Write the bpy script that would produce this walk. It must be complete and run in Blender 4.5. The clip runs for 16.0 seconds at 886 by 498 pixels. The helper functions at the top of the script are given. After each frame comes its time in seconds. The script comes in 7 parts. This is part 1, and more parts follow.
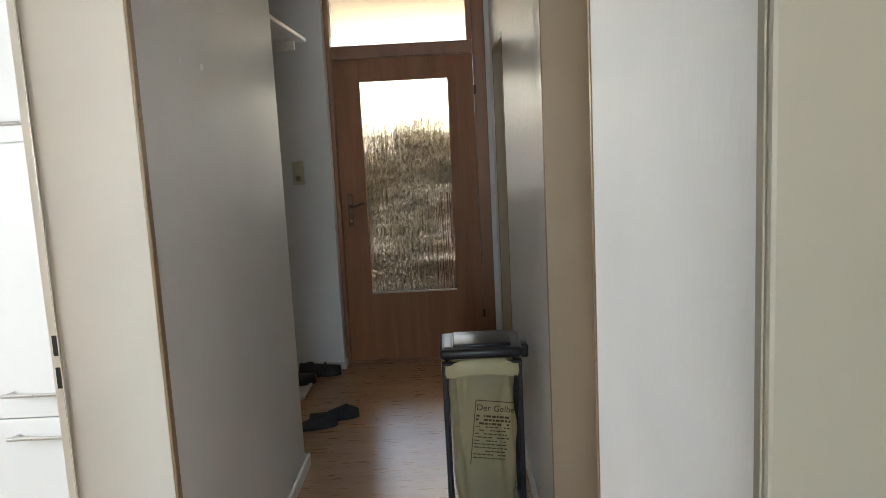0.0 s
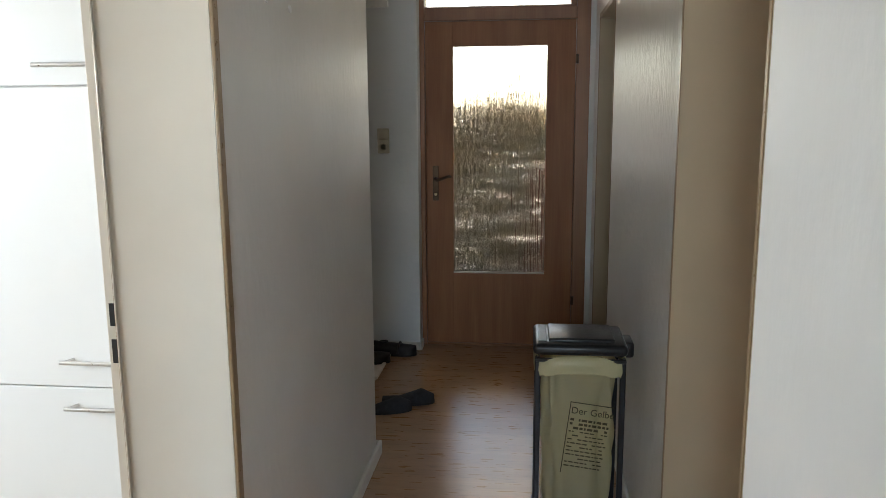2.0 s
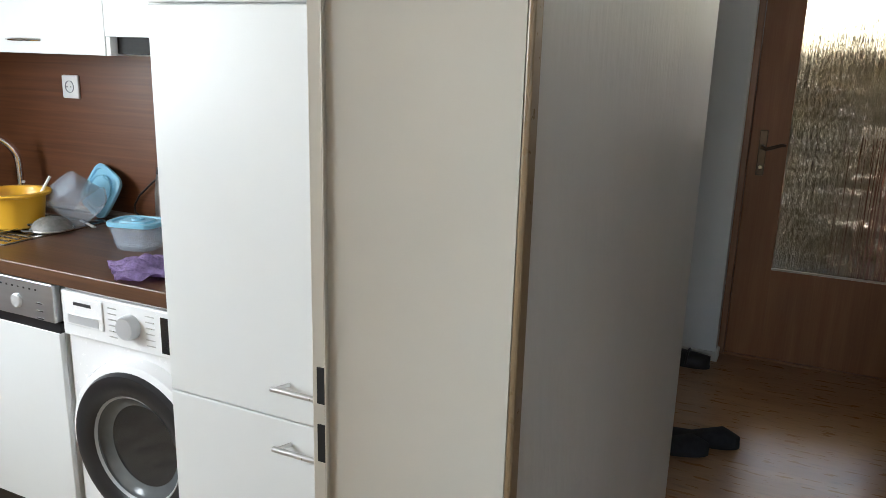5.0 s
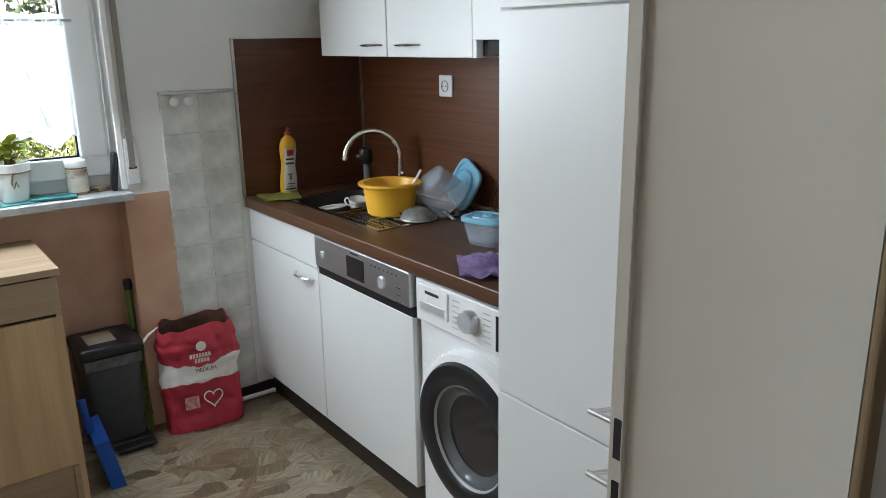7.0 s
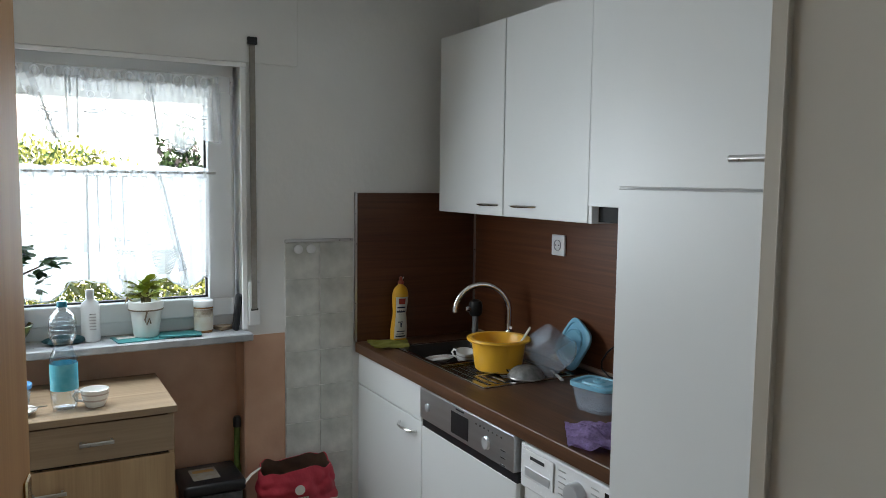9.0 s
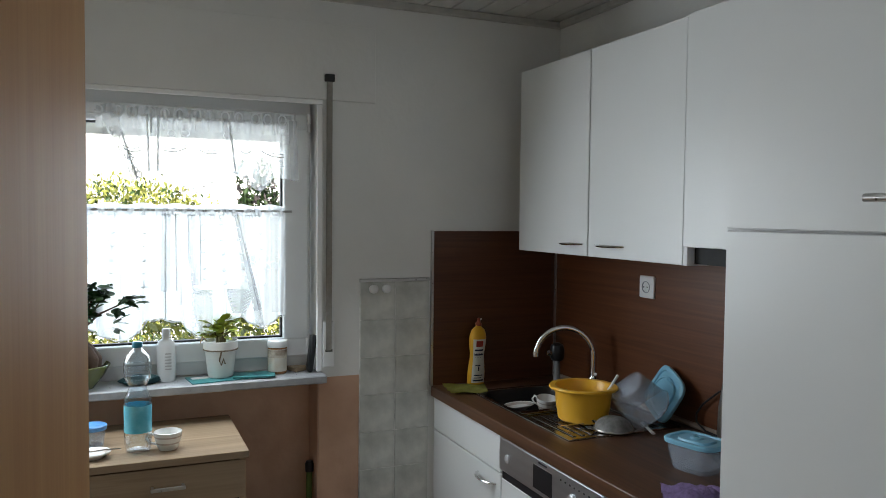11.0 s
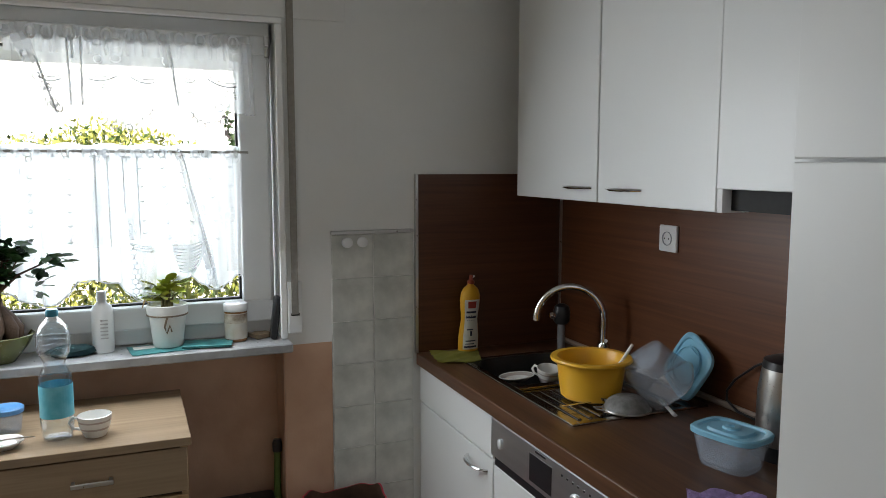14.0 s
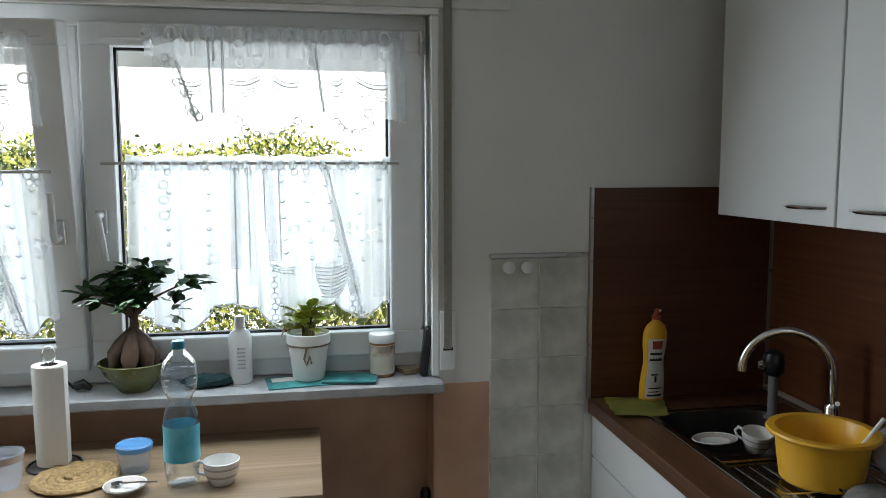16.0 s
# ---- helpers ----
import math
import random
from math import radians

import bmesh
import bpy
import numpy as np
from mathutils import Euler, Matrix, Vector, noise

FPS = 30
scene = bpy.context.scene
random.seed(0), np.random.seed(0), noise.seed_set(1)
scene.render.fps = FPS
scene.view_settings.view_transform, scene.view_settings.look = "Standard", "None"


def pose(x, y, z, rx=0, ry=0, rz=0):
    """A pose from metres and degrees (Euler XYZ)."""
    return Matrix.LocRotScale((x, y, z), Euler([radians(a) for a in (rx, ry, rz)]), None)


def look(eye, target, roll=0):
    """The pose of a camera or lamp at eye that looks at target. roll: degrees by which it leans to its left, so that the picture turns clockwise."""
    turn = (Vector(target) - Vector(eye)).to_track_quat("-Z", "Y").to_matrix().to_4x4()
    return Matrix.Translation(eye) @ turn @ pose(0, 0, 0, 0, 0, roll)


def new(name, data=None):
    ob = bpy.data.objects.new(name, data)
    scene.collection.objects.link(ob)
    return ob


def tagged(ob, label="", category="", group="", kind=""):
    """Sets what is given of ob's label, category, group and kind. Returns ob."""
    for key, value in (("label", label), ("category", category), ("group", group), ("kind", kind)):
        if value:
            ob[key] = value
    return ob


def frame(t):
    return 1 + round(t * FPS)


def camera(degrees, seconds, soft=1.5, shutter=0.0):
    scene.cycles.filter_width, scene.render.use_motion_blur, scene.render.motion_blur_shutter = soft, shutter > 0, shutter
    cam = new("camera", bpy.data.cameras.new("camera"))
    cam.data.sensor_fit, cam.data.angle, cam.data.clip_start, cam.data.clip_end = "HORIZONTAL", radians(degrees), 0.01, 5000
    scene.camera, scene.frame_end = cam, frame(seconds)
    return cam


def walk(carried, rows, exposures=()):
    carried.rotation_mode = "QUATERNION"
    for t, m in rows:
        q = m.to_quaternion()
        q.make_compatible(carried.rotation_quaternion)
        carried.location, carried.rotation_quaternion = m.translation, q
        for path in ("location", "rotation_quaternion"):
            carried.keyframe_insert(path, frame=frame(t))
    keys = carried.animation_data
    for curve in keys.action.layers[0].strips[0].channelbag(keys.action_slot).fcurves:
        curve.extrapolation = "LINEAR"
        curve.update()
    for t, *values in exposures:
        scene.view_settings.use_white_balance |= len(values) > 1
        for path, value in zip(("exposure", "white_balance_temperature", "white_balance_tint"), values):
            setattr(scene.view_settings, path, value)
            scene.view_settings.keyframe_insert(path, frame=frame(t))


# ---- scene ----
cam = camera(60.1, 16.0, 0.5)
PATH = [
    (0, (0.208, -0.137, 1.516), (0.179, 1.842, 1.225), -2.9),
    (0.5, (0.172, -0.124, 1.506), (0.141, 1.855, 1.217), -3.2),
    (1, (0.151, -0.054, 1.489), (0.117, 1.92, 1.17), -1.8),
    (1.5, (0.152, 0.057, 1.483), (0.054, 2.028, 1.158), -1.1),
    (2, (0.109, 0.166, 1.474), (-0.11, 2.124, 1.132), -0.4),
    (2.5, (0.021, 0.321, 1.478), (-0.229, 2.273, 1.123), -1.1),
    (3, (-0.003, 0.458, 1.487), (-0.262, 2.405, 1.112), -1.9),
    (3.2, (0.017, 0.53, 1.492), (-0.262, 2.473, 1.108), -1.6),
    (5.3, (-0.28, 0.996, 1.473), (-1.234, 2.677, 0.959), 1.0),
    (5.5, (-0.279, 1.028, 1.477), (-1.324, 2.649, 0.95), 0.4),
    (6, (-0.281, 1.083, 1.492), (-1.624, 2.464, 0.954), -0.6),
    (6.5, (-0.272, 1.098, 1.491), (-1.761, 2.319, 0.948), -0.7),
    (7, (-0.275, 1.083, 1.506), (-1.824, 2.231, 0.976), -1.0),
    (7.5, (-0.295, 1.071, 1.516), (-1.911, 2.136, 1.015), -1.3),
    (8, (-0.307, 1.075, 1.52), (-1.973, 2.082, 1.065), -0.1),
    (8.5, (-0.293, 1.071, 1.552), (-2.006, 2.061, 1.259), 0.9),
    (8.7, (-0.282, 1.061, 1.564), (-2.006, 2.048, 1.337), 0.8),
    (10.8, (-0.401, 1.092, 1.589), (-2.207, 1.948, 1.523), 0.3),
    (11, (-0.405, 1.093, 1.585), (-2.239, 1.886, 1.495), 0.6),
    (11.5, (-0.42, 1.157, 1.588), (-2.32, 1.77, 1.474), 0.9),
    (12, (-0.436, 1.246, 1.573), (-2.373, 1.726, 1.442), 1.6),
    (12.5, (-0.478, 1.289, 1.563), (-2.424, 1.725, 1.413), 1.1),
    (13, (-0.605, 1.316, 1.565), (-2.512, 1.896, 1.409), 0.9),
    (13.5, (-0.705, 1.321, 1.568), (-2.562, 2.036, 1.372), 0.5),
    (14, (-0.768, 1.353, 1.558), (-2.605, 2.111, 1.334), 0.1),
    (14.5, (-0.859, 1.425, 1.574), (-2.735, 2.078, 1.343), -0.1),
    (15, (-0.93, 1.47, 1.582), (-2.854, 1.969, 1.355), 0.2),
    (15.5, (-1.046, 1.461, 1.582), (-2.987, 1.901, 1.378), -0.2),
    (16, (-1.131, 1.465, 1.578), (-3.09, 1.809, 1.366), -0.1),
]
walk(cam, [(t, look(eye, target, roll)) for t, eye, target, roll in PATH],
     [(0.0, 3.88, 6700, 12), (1.0, 3.90, 6450, 10), (2.0, 3.80, 6650, 11), (3.2, 3.68, 6850, 12), (5.3, 3.30, 6550, 11), (6.5, 2.92, 6400, 10), (8.0, 2.42, 6350, 10), (9.0, 2.15, 6400, 10), (11.0, 1.88, 6500, 11), (12.5, 1.68, 6500, 10), (14.0, 1.95, 6750, 13), (15.0, 1.92, 6750, 13), (15.5, 1.95, 6650, 12), (16.0, 1.66, 6500, 10)])

# ---- world, sun and exposure ----
world = bpy.data.worlds.new("sky")
scene.world = world
world.use_nodes = True
_n = world.node_tree.nodes
_sky = _n.new("ShaderNodeTexSky")
_sky.sky_type = "NISHITA"
_sky.sun_disc = False
_sky.sun_elevation, _sky.sun_rotation = radians(53), radians(85)
_sky.air_density, _sky.dust_density = 1.0, 2.5
world.node_tree.links.new(_sky.outputs[0], _n["Background"].inputs[0])
_n["Background"].inputs[1].default_value = 0.15
sun = new("sun", bpy.data.lights.new("sun", "SUN"))
sun.data.energy, sun.data.angle, sun.data.color = 4.0, radians(0.6), (1.0, 0.95, 0.88)
sun.matrix_world = look((6, 0.5, 8), (0, 0, 0))



def window_light(name, at, toward, w, h, power, col=(0.93, 0.97, 1.0)):
    """An area lamp in place of the sky's light at an opening."""
    o = new(name, bpy.data.lights.new(name, "AREA"))
    o.data.shape, o.data.size, o.data.size_y, o.data.energy, o.data.color = "RECTANGLE", w, h, power, col
    o.matrix_world = look(at, toward)
    return o


window_light("kitchen_window_light", (-3.52, 0.92, 1.49), (-1.9, 0.92, 1.2), 1.70, 0.96, 3.6, (0.84, 0.93, 1.0))
# Added fill lamp on the room side of the curtains, helping the window lamp.
window_light("kitchen_sill_light", (-3.09, 0.92, 1.53), (-2.29, 0.96, 1.15), 1.66, 0.68, 6.4, (0.84, 0.93, 1.0))
# Added fill lamp in an unseen, invented opening at the hall's south end.
window_light("hall_south_window_light", (0.02, -1.95, 1.5), (0.02, 3, 0.7), 0.75, 1.2, 1.6, (0.70, 0.86, 1.0))
window_light("house_door_light", (-0.073, 4.978, 1.50), (-0.073, 2.0, 1.50), 0.54, 0.75, 0.12, (1.0, 0.96, 0.90))

# ---- plan, in metres ----
XW = -3.265       # kitchen window wall
YB = 2.87         # kitchen wall behind the worktop
XL, XK = -0.545, -0.815   # corridor side and kitchen side of the partition
XR, XR3, XR2 = 0.503, 0.535, 0.756    # right corridor wall
HX, HY = 0.407, 0.343   # free corner of the hall frame
YD = 4.99         # house door
CEIL_K, CEIL_C = 2.41, 2.62


# ---- materials ----
def mat(name, col, rough=0.5, metal=0.0, var=0.06, scale=6.0, bump=0.0, bscale=80.0, spec=0.5, trans=0.0, ior=1.45, rvar=0.08, stain=None, coat=0.0, alpha=1.0, stretch=(1, 1, 1)):
    m = bpy.data.materials.new(name)
    m.use_nodes = True
    n, l = m.node_tree.nodes, m.node_tree.links
    p = n["Principled BSDF"]
    tc, mp = n.new("ShaderNodeTexCoord"), n.new("ShaderNodeMapping")
    mp.inputs["Scale"].default_value = stretch
    l.new(tc.outputs["Object"], mp.inputs[0])
    big, fine = n.new("ShaderNodeTexNoise"), n.new("ShaderNodeTexNoise")
    big.inputs["Scale"].default_value, big.inputs["Detail"].default_value = scale, 4
    fine.inputs["Scale"].default_value, fine.inputs["Detail"].default_value = bscale, 3
    l.new(mp.outputs[0], big.inputs[0]), l.new(mp.outputs[0], fine.inputs[0])
    ramp = n.new("ShaderNodeMix")
    ramp.data_type = "RGBA"
    ramp.inputs[6].default_value = (*[c * (1 - var) for c in col], 1)
    ramp.inputs[7].default_value = (*([min(1, c * (1 + var)) for c in col] if stain is None else stain), 1)
    rng = n.new("ShaderNodeMapRange")
    rng.inputs[1].default_value, rng.inputs[2].default_value = 0.3, 0.7
    l.new(big.outputs[0], rng.inputs[0])
    l.new(rng.outputs[0], ramp.inputs[0])
    l.new(ramp.outputs[2], p.inputs["Base Color"])
    rr = n.new("ShaderNodeMapRange")
    rr.inputs[3].default_value, rr.inputs[4].default_value = max(0.02, rough - rvar), min(1, rough + rvar)
    l.new(fine.outputs[0], rr.inputs[0])
    l.new(rr.outputs[0], p.inputs["Roughness"])
    p.inputs["Metallic"].default_value = metal
    p.inputs["Specular IOR Level"].default_value = spec
    p.inputs["Transmission Weight"].default_value = trans
    p.inputs["IOR"].default_value = ior
    p.inputs["Coat Weight"].default_value = coat
    p.inputs["Alpha"].default_value = alpha
    if bump:
        b = n.new("ShaderNodeBump")
        b.inputs["Strength"].default_value, b.inputs["Distance"].default_value = bump, 0.01
        l.new(fine.outputs[0], b.inputs["Height"])
        l.new(b.outputs[0], p.inputs["Normal"])
    return m


def wood(name, dark, light, axis=0, rough=0.45, scale=1.0, bump=0.05, spec=0.5, contrast=0.5, streak=26.0):
    """Grain that runs along one axis (0 x, 1 y, 2 z), with fine pores and broad tonal bands."""
    m = bpy.data.materials.new(name)
    m.use_nodes = True
    n, l = m.node_tree.nodes, m.node_tree.links
    p = n["Principled BSDF"]
    tc, mp, mp2 = n.new("ShaderNodeTexCoord"), n.new("ShaderNodeMapping"), n.new("ShaderNodeMapping")
    s = [streak * scale] * 3
    s[axis] = 1.1 * scale
    mp.inputs["Scale"].default_value = s
    s2 = [150 * scale] * 3
    s2[axis] = 5 * scale
    mp2.inputs["Scale"].default_value = s2
    info = n.new("ShaderNodeObjectInfo")
    add = n.new("ShaderNodeVectorMath")
    add.operation = "MULTIPLY_ADD"
    add.inputs[1].default_value = (1, 1, 1)
    l.new(tc.outputs["Object"], add.inputs[0])
    l.new(info.outputs["Random"], add.inputs[2])
    l.new(add.outputs[0], mp.inputs[0]), l.new(add.outputs[0], mp2.inputs[0])
    band, pore = n.new("ShaderNodeTexNoise"), n.new("ShaderNodeTexNoise")
    band.inputs["Scale"].default_value, band.inputs["Detail"].default_value, band.inputs["Distortion"].default_value = 1.0, 5, 0.6
    pore.inputs["Scale"].default_value, pore.inputs["Detail"].default_value = 1.0, 2
    l.new(mp.outputs[0], band.inputs[0]), l.new(mp2.outputs[0], pore.inputs[0])
    mixv = n.new("ShaderNodeMath")
    mixv.operation = "MULTIPLY_ADD"
    mixv.inputs[1].default_value = 0.45
    l.new(pore.outputs[0], mixv.inputs[0]), l.new(band.outputs[0], mixv.inputs[2])
    rng = n.new("ShaderNodeMapRange")
    rng.inputs[1].default_value, rng.inputs[2].default_value = 0.72 - contrast * 0.35, 0.72 + contrast * 0.35
    l.new(mixv.outputs[0], rng.inputs[0])
    mx = n.new("ShaderNodeMix")
    mx.data_type = "RGBA"
    mx.inputs[6].default_value, mx.inputs[7].default_value = (*dark, 1), (*light, 1)
    l.new(rng.outputs[0], mx.inputs[0]), l.new(mx.outputs[2], p.inputs["Base Color"])
    p.inputs["Roughness"].default_value = rough
    p.inputs["Specular IOR Level"].default_value = spec
    b = n.new("ShaderNodeBump")
    b.inputs["Strength"].default_value, b.inputs["Distance"].default_value = bump, 0.004
    l.new(pore.outputs[0], b.inputs["Height"]), l.new(b.outputs[0], p.inputs["Normal"])
    return m


def strained(name, col, rough, depth, scale_xy, scale_z, var=0.04, spec=0.5):
    """Wall paint over a rough-cast or brushed ground: relief drawn out in height."""
    m = mat(name, col, rough, var=var, scale=2.5, bump=depth, bscale=1.0, spec=spec, stretch=(1, 1, 1))
    n, l = m.node_tree.nodes, m.node_tree.links
    bumpn = [k for k in n if k.type == "BUMP"][0]
    mp, t1, t2 = n.new("ShaderNodeMapping"), n.new("ShaderNodeTexNoise"), n.new("ShaderNodeTexNoise")
    mp.inputs["Scale"].default_value = (scale_xy, scale_xy, scale_z)
    tc = [k for k in n if k.type == "TEX_COORD"][0]
    l.new(tc.outputs["Object"], mp.inputs[0]), l.new(mp.outputs[0], t1.inputs[0])
    l.new(tc.outputs["Object"], t2.inputs[0])
    t1.inputs["Scale"].default_value, t1.inputs["Detail"].default_value = 1.0, 3
    t2.inputs["Scale"].default_value, t2.inputs["Detail"].default_value = 14.0, 3
    ad = n.new("ShaderNodeMath")
    ad.operation = "MULTIPLY_ADD"
    ad.inputs[1].default_value = 0.6
    l.new(t2.outputs[0], ad.inputs[0]), l.new(t1.outputs[0], ad.inputs[2])
    l.new(ad.outputs[0], bumpn.inputs["Height"])
    return m


PAINT_GLOSS = strained("glossy_wall_paint", (0.74, 0.73, 0.70), 0.46, 0.14, 42, 16, spec=0.45)
PAINT_DRIP = strained("glossy_dripped_wall_paint", (0.72, 0.71, 0.68), 0.36, 0.60, 60, 12, spec=0.45)
PAINT_WHITE = strained("white_wall_paint", (0.74, 0.74, 0.72), 0.7, 0.10, 45, 40)
PAINT_KITCHEN = strained("kitchen_wall_paint", (0.79, 0.79, 0.77), 0.75, 0.10, 45, 40)
PAINT_PINK = mat("salmon_wall_paint", (0.56, 0.335, 0.225), 0.7, var=0.10, scale=5, bump=0.12, bscale=40, stain=(0.66, 0.42, 0.29))
FRAME_CREAM = mat("cream_steel_frame_paint", (0.63, 0.59, 0.51), 0.38, var=0.03, scale=5, bump=0.03, bscale=30)
FRAME_TAN = mat("tan_steel_frame_paint", (0.46, 0.38, 0.26), 0.38, var=0.03, scale=5, bump=0.03, bscale=30)
HALL_TAN = mat("khaki_steel_frame_paint", (0.26, 0.225, 0.165), 0.45, var=0.03, scale=5, bump=0.03, bscale=30)
FRAME_EDGE = mat("tan_frame_edge_paint", (0.27, 0.185, 0.105), 0.3, var=0.08, scale=9, bump=0.03, bscale=60)
BASE_WHITE = mat("worn_white_baseboard_paint", (0.70, 0.68, 0.62), 0.4, var=0.06, scale=12, bump=0.06)
BEECH_Z = wood("beech_veneer", (0.25, 0.095, 0.032), (0.37, 0.155, 0.058), 2, 0.52, contrast=0.8, streak=14)
BEECH_DARK = wood("aged_beech_frame", (0.23, 0.10, 0.045), (0.34, 0.16, 0.07), 2, 0.4, contrast=0.8, streak=14)
DOOR_TAN = wood("tan_beech_door_veneer", (0.44, 0.21, 0.065), (0.54, 0.29, 0.10), 2, 0.6, contrast=0.8, streak=14)
WALNUT = wood("dark_walnut_laminate", (0.070, 0.021, 0.007), (0.165, 0.058, 0.020), 0, 0.40, contrast=1.0, streak=55)
# Same walnut along y; the end panel's shade is put into darker tones.
WALNUT_Y_SHADED = wood("shaded_walnut_laminate_side", (0.055, 0.017, 0.006), (0.125, 0.044, 0.016), 1, 0.40, contrast=1.0, streak=55)
WORKTOP = wood("brown_worktop_laminate", (0.060, 0.025, 0.012), (0.125, 0.058, 0.028), 0, 0.36, contrast=0.6, streak=30)
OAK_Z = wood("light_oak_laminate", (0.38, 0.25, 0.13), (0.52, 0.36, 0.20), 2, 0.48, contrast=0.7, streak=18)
# Same oak, darker and greyer: the top's window sheen put into its colour.
OAK_Y = wood("oak_laminate_greyed_sheen", (0.27, 0.19, 0.12), (0.38, 0.28, 0.185), 1, 0.25, contrast=0.7, streak=18)
WHITE_FRONT = mat("white_cabinet_laminate", (0.71, 0.72, 0.71), 0.36, var=0.015, scale=3, bump=0.02, bscale=250)
WHITE_BODY = mat("white_carcass_board", (0.74, 0.74, 0.73), 0.45, var=0.02)
WHITE_ENAMEL = mat("white_appliance_enamel", (0.80, 0.80, 0.80), 0.25, var=0.01)
BLACK_GAP = mat("black_recess", (0.012, 0.012, 0.012), 0.7, var=0.1)
KICK = mat("dark_brown_plinth", (0.030, 0.021, 0.016), 0.5, var=0.15, scale=15)
STEEL_PALE = mat("pale_brushed_steel", (0.52, 0.53, 0.54), 0.34, 0.9, var=0.05, scale=4, bump=0.02, bscale=200, stretch=(1, 1, 14))
SILVER = mat("silver_plastic", (0.60, 0.61, 0.62), 0.32, 0.4, var=0.03)
STEEL = mat("brushed_stainless_steel", (0.47, 0.46, 0.44), 0.3, 1.0, var=0.05, scale=4, bump=0.02, bscale=200, stretch=(1, 8, 1))
CHROME = mat("chrome", (0.80, 0.80, 0.80), 0.08, 1.0, var=0.02)
SATIN = mat("satin_nickel", (0.55, 0.54, 0.53), 0.3, 1.0, var=0.03)
BRASS = mat("polished_brass", (0.72, 0.58, 0.36), 0.22, 1.0, var=0.08, scale=20)
BRONZE = mat("dark_bronze", (0.10, 0.065, 0.04), 0.35, 1.0, var=0.2, scale=30)
PVC = mat("white_window_plastic", (0.78, 0.79, 0.79), 0.32, var=0.03, scale=4)
SILL = mat("grey_marble_sill", (0.36, 0.37, 0.38), 0.3, var=0.25, scale=14, bump=0.02)
CEILING = mat("white_ceiling_panel", (0.66, 0.65, 0.62), 0.45, var=0.05, scale=6)
PLASTER = mat("ceiling_plaster", (0.55, 0.54, 0.50), 0.8, var=0.04, bump=0.08)
RUBBER = mat("grey_seal_rubber", (0.03, 0.03, 0.032), 0.55)
BLACK_PLASTIC = mat("black_plastic", (0.016, 0.016, 0.018), 0.32, var=0.15)
DOOR_GLASS_DARK = mat("dark_door_glass", (0.02, 0.02, 0.022), 0.06, var=0.0, spec=0.7)


def clear_glass(name, tint=(0.96, 0.98, 0.97), rough=0.0, ripple=0.0, gloss=0.12):
    """Thin pane: mostly straight through, with a mirror-like gloss; ripple bends the light as rolled glass does."""
    m = bpy.data.materials.new(name)
    m.use_nodes = True
    n, l = m.node_tree.nodes, m.node_tree.links
    n.remove(n["Principled BSDF"])
    out = n["Material Output"]
    g, fr, mx = n.new("ShaderNodeBsdfGlossy"), n.new("ShaderNodeLayerWeight"), n.new("ShaderNodeMixShader")
    g.inputs["Roughness"].default_value = 0.03
    fr.inputs[0].default_value = gloss
    if ripple:
        t = n.new("ShaderNodeBsdfRefraction")
        t.inputs["IOR"].default_value = 1.25
        t.inputs["Roughness"].default_value = rough
        tc, mp, no = n.new("ShaderNodeTexCoord"), n.new("ShaderNodeMapping"), n.new("ShaderNodeTexNoise")
        mp.inputs["Scale"].default_value = (62, 62, 1.4)
        no.inputs["Scale"].default_value, no.inputs["Detail"].default_value, no.inputs["Distortion"].default_value = 1.0, 1.5, 0.8
        b = n.new("ShaderNodeBump")
        b.inputs["Strength"].default_value, b.inputs["Distance"].default_value = ripple, 0.01
        l.new(tc.outputs["Object"], mp.inputs[0]), l.new(mp.outputs[0], no.inputs[0])
        dot, sm = n.new("ShaderNodeTexNoise"), n.new("ShaderNodeMath")
        dot.inputs["Scale"].default_value, dot.inputs["Detail"].default_value = 42.0, 1.0
        sm.operation, sm.inputs[1].default_value = "MULTIPLY_ADD", 0.16
        l.new(tc.outputs["Object"], dot.inputs[0]), l.new(dot.outputs[0], sm.inputs[0]), l.new(no.outputs[0], sm.inputs[2])
        l.new(sm.outputs[0], b.inputs["Height"])
        l.new(b.outputs[0], t.inputs["Normal"]), l.new(b.outputs[0], g.inputs["Normal"])
    else:
        t = n.new("ShaderNodeBsdfTransparent")
    t.inputs["Color"].default_value = (*tint, 1)
    l.new(fr.outputs[1], mx.inputs[0]), l.new(t.outputs[0], mx.inputs[1]), l.new(g.outputs[0], mx.inputs[2])
    l.new(mx.outputs[0], out.inputs[0])
    return m


PANE = clear_glass("window_glass")
ROLLED = clear_glass("rolled_door_glass", (0.86, 0.83, 0.77), 0.07, 0.85, gloss=0.03)


# ---- building helpers ----
def thing(name, label="", category="", group="", kind="", at=(0, 0, 0)):
    ob = new(name)
    ob.empty_display_size = 0.05
    ob.location = at
    ob["at"] = list(at)
    return tagged(ob, label, category, group, kind)


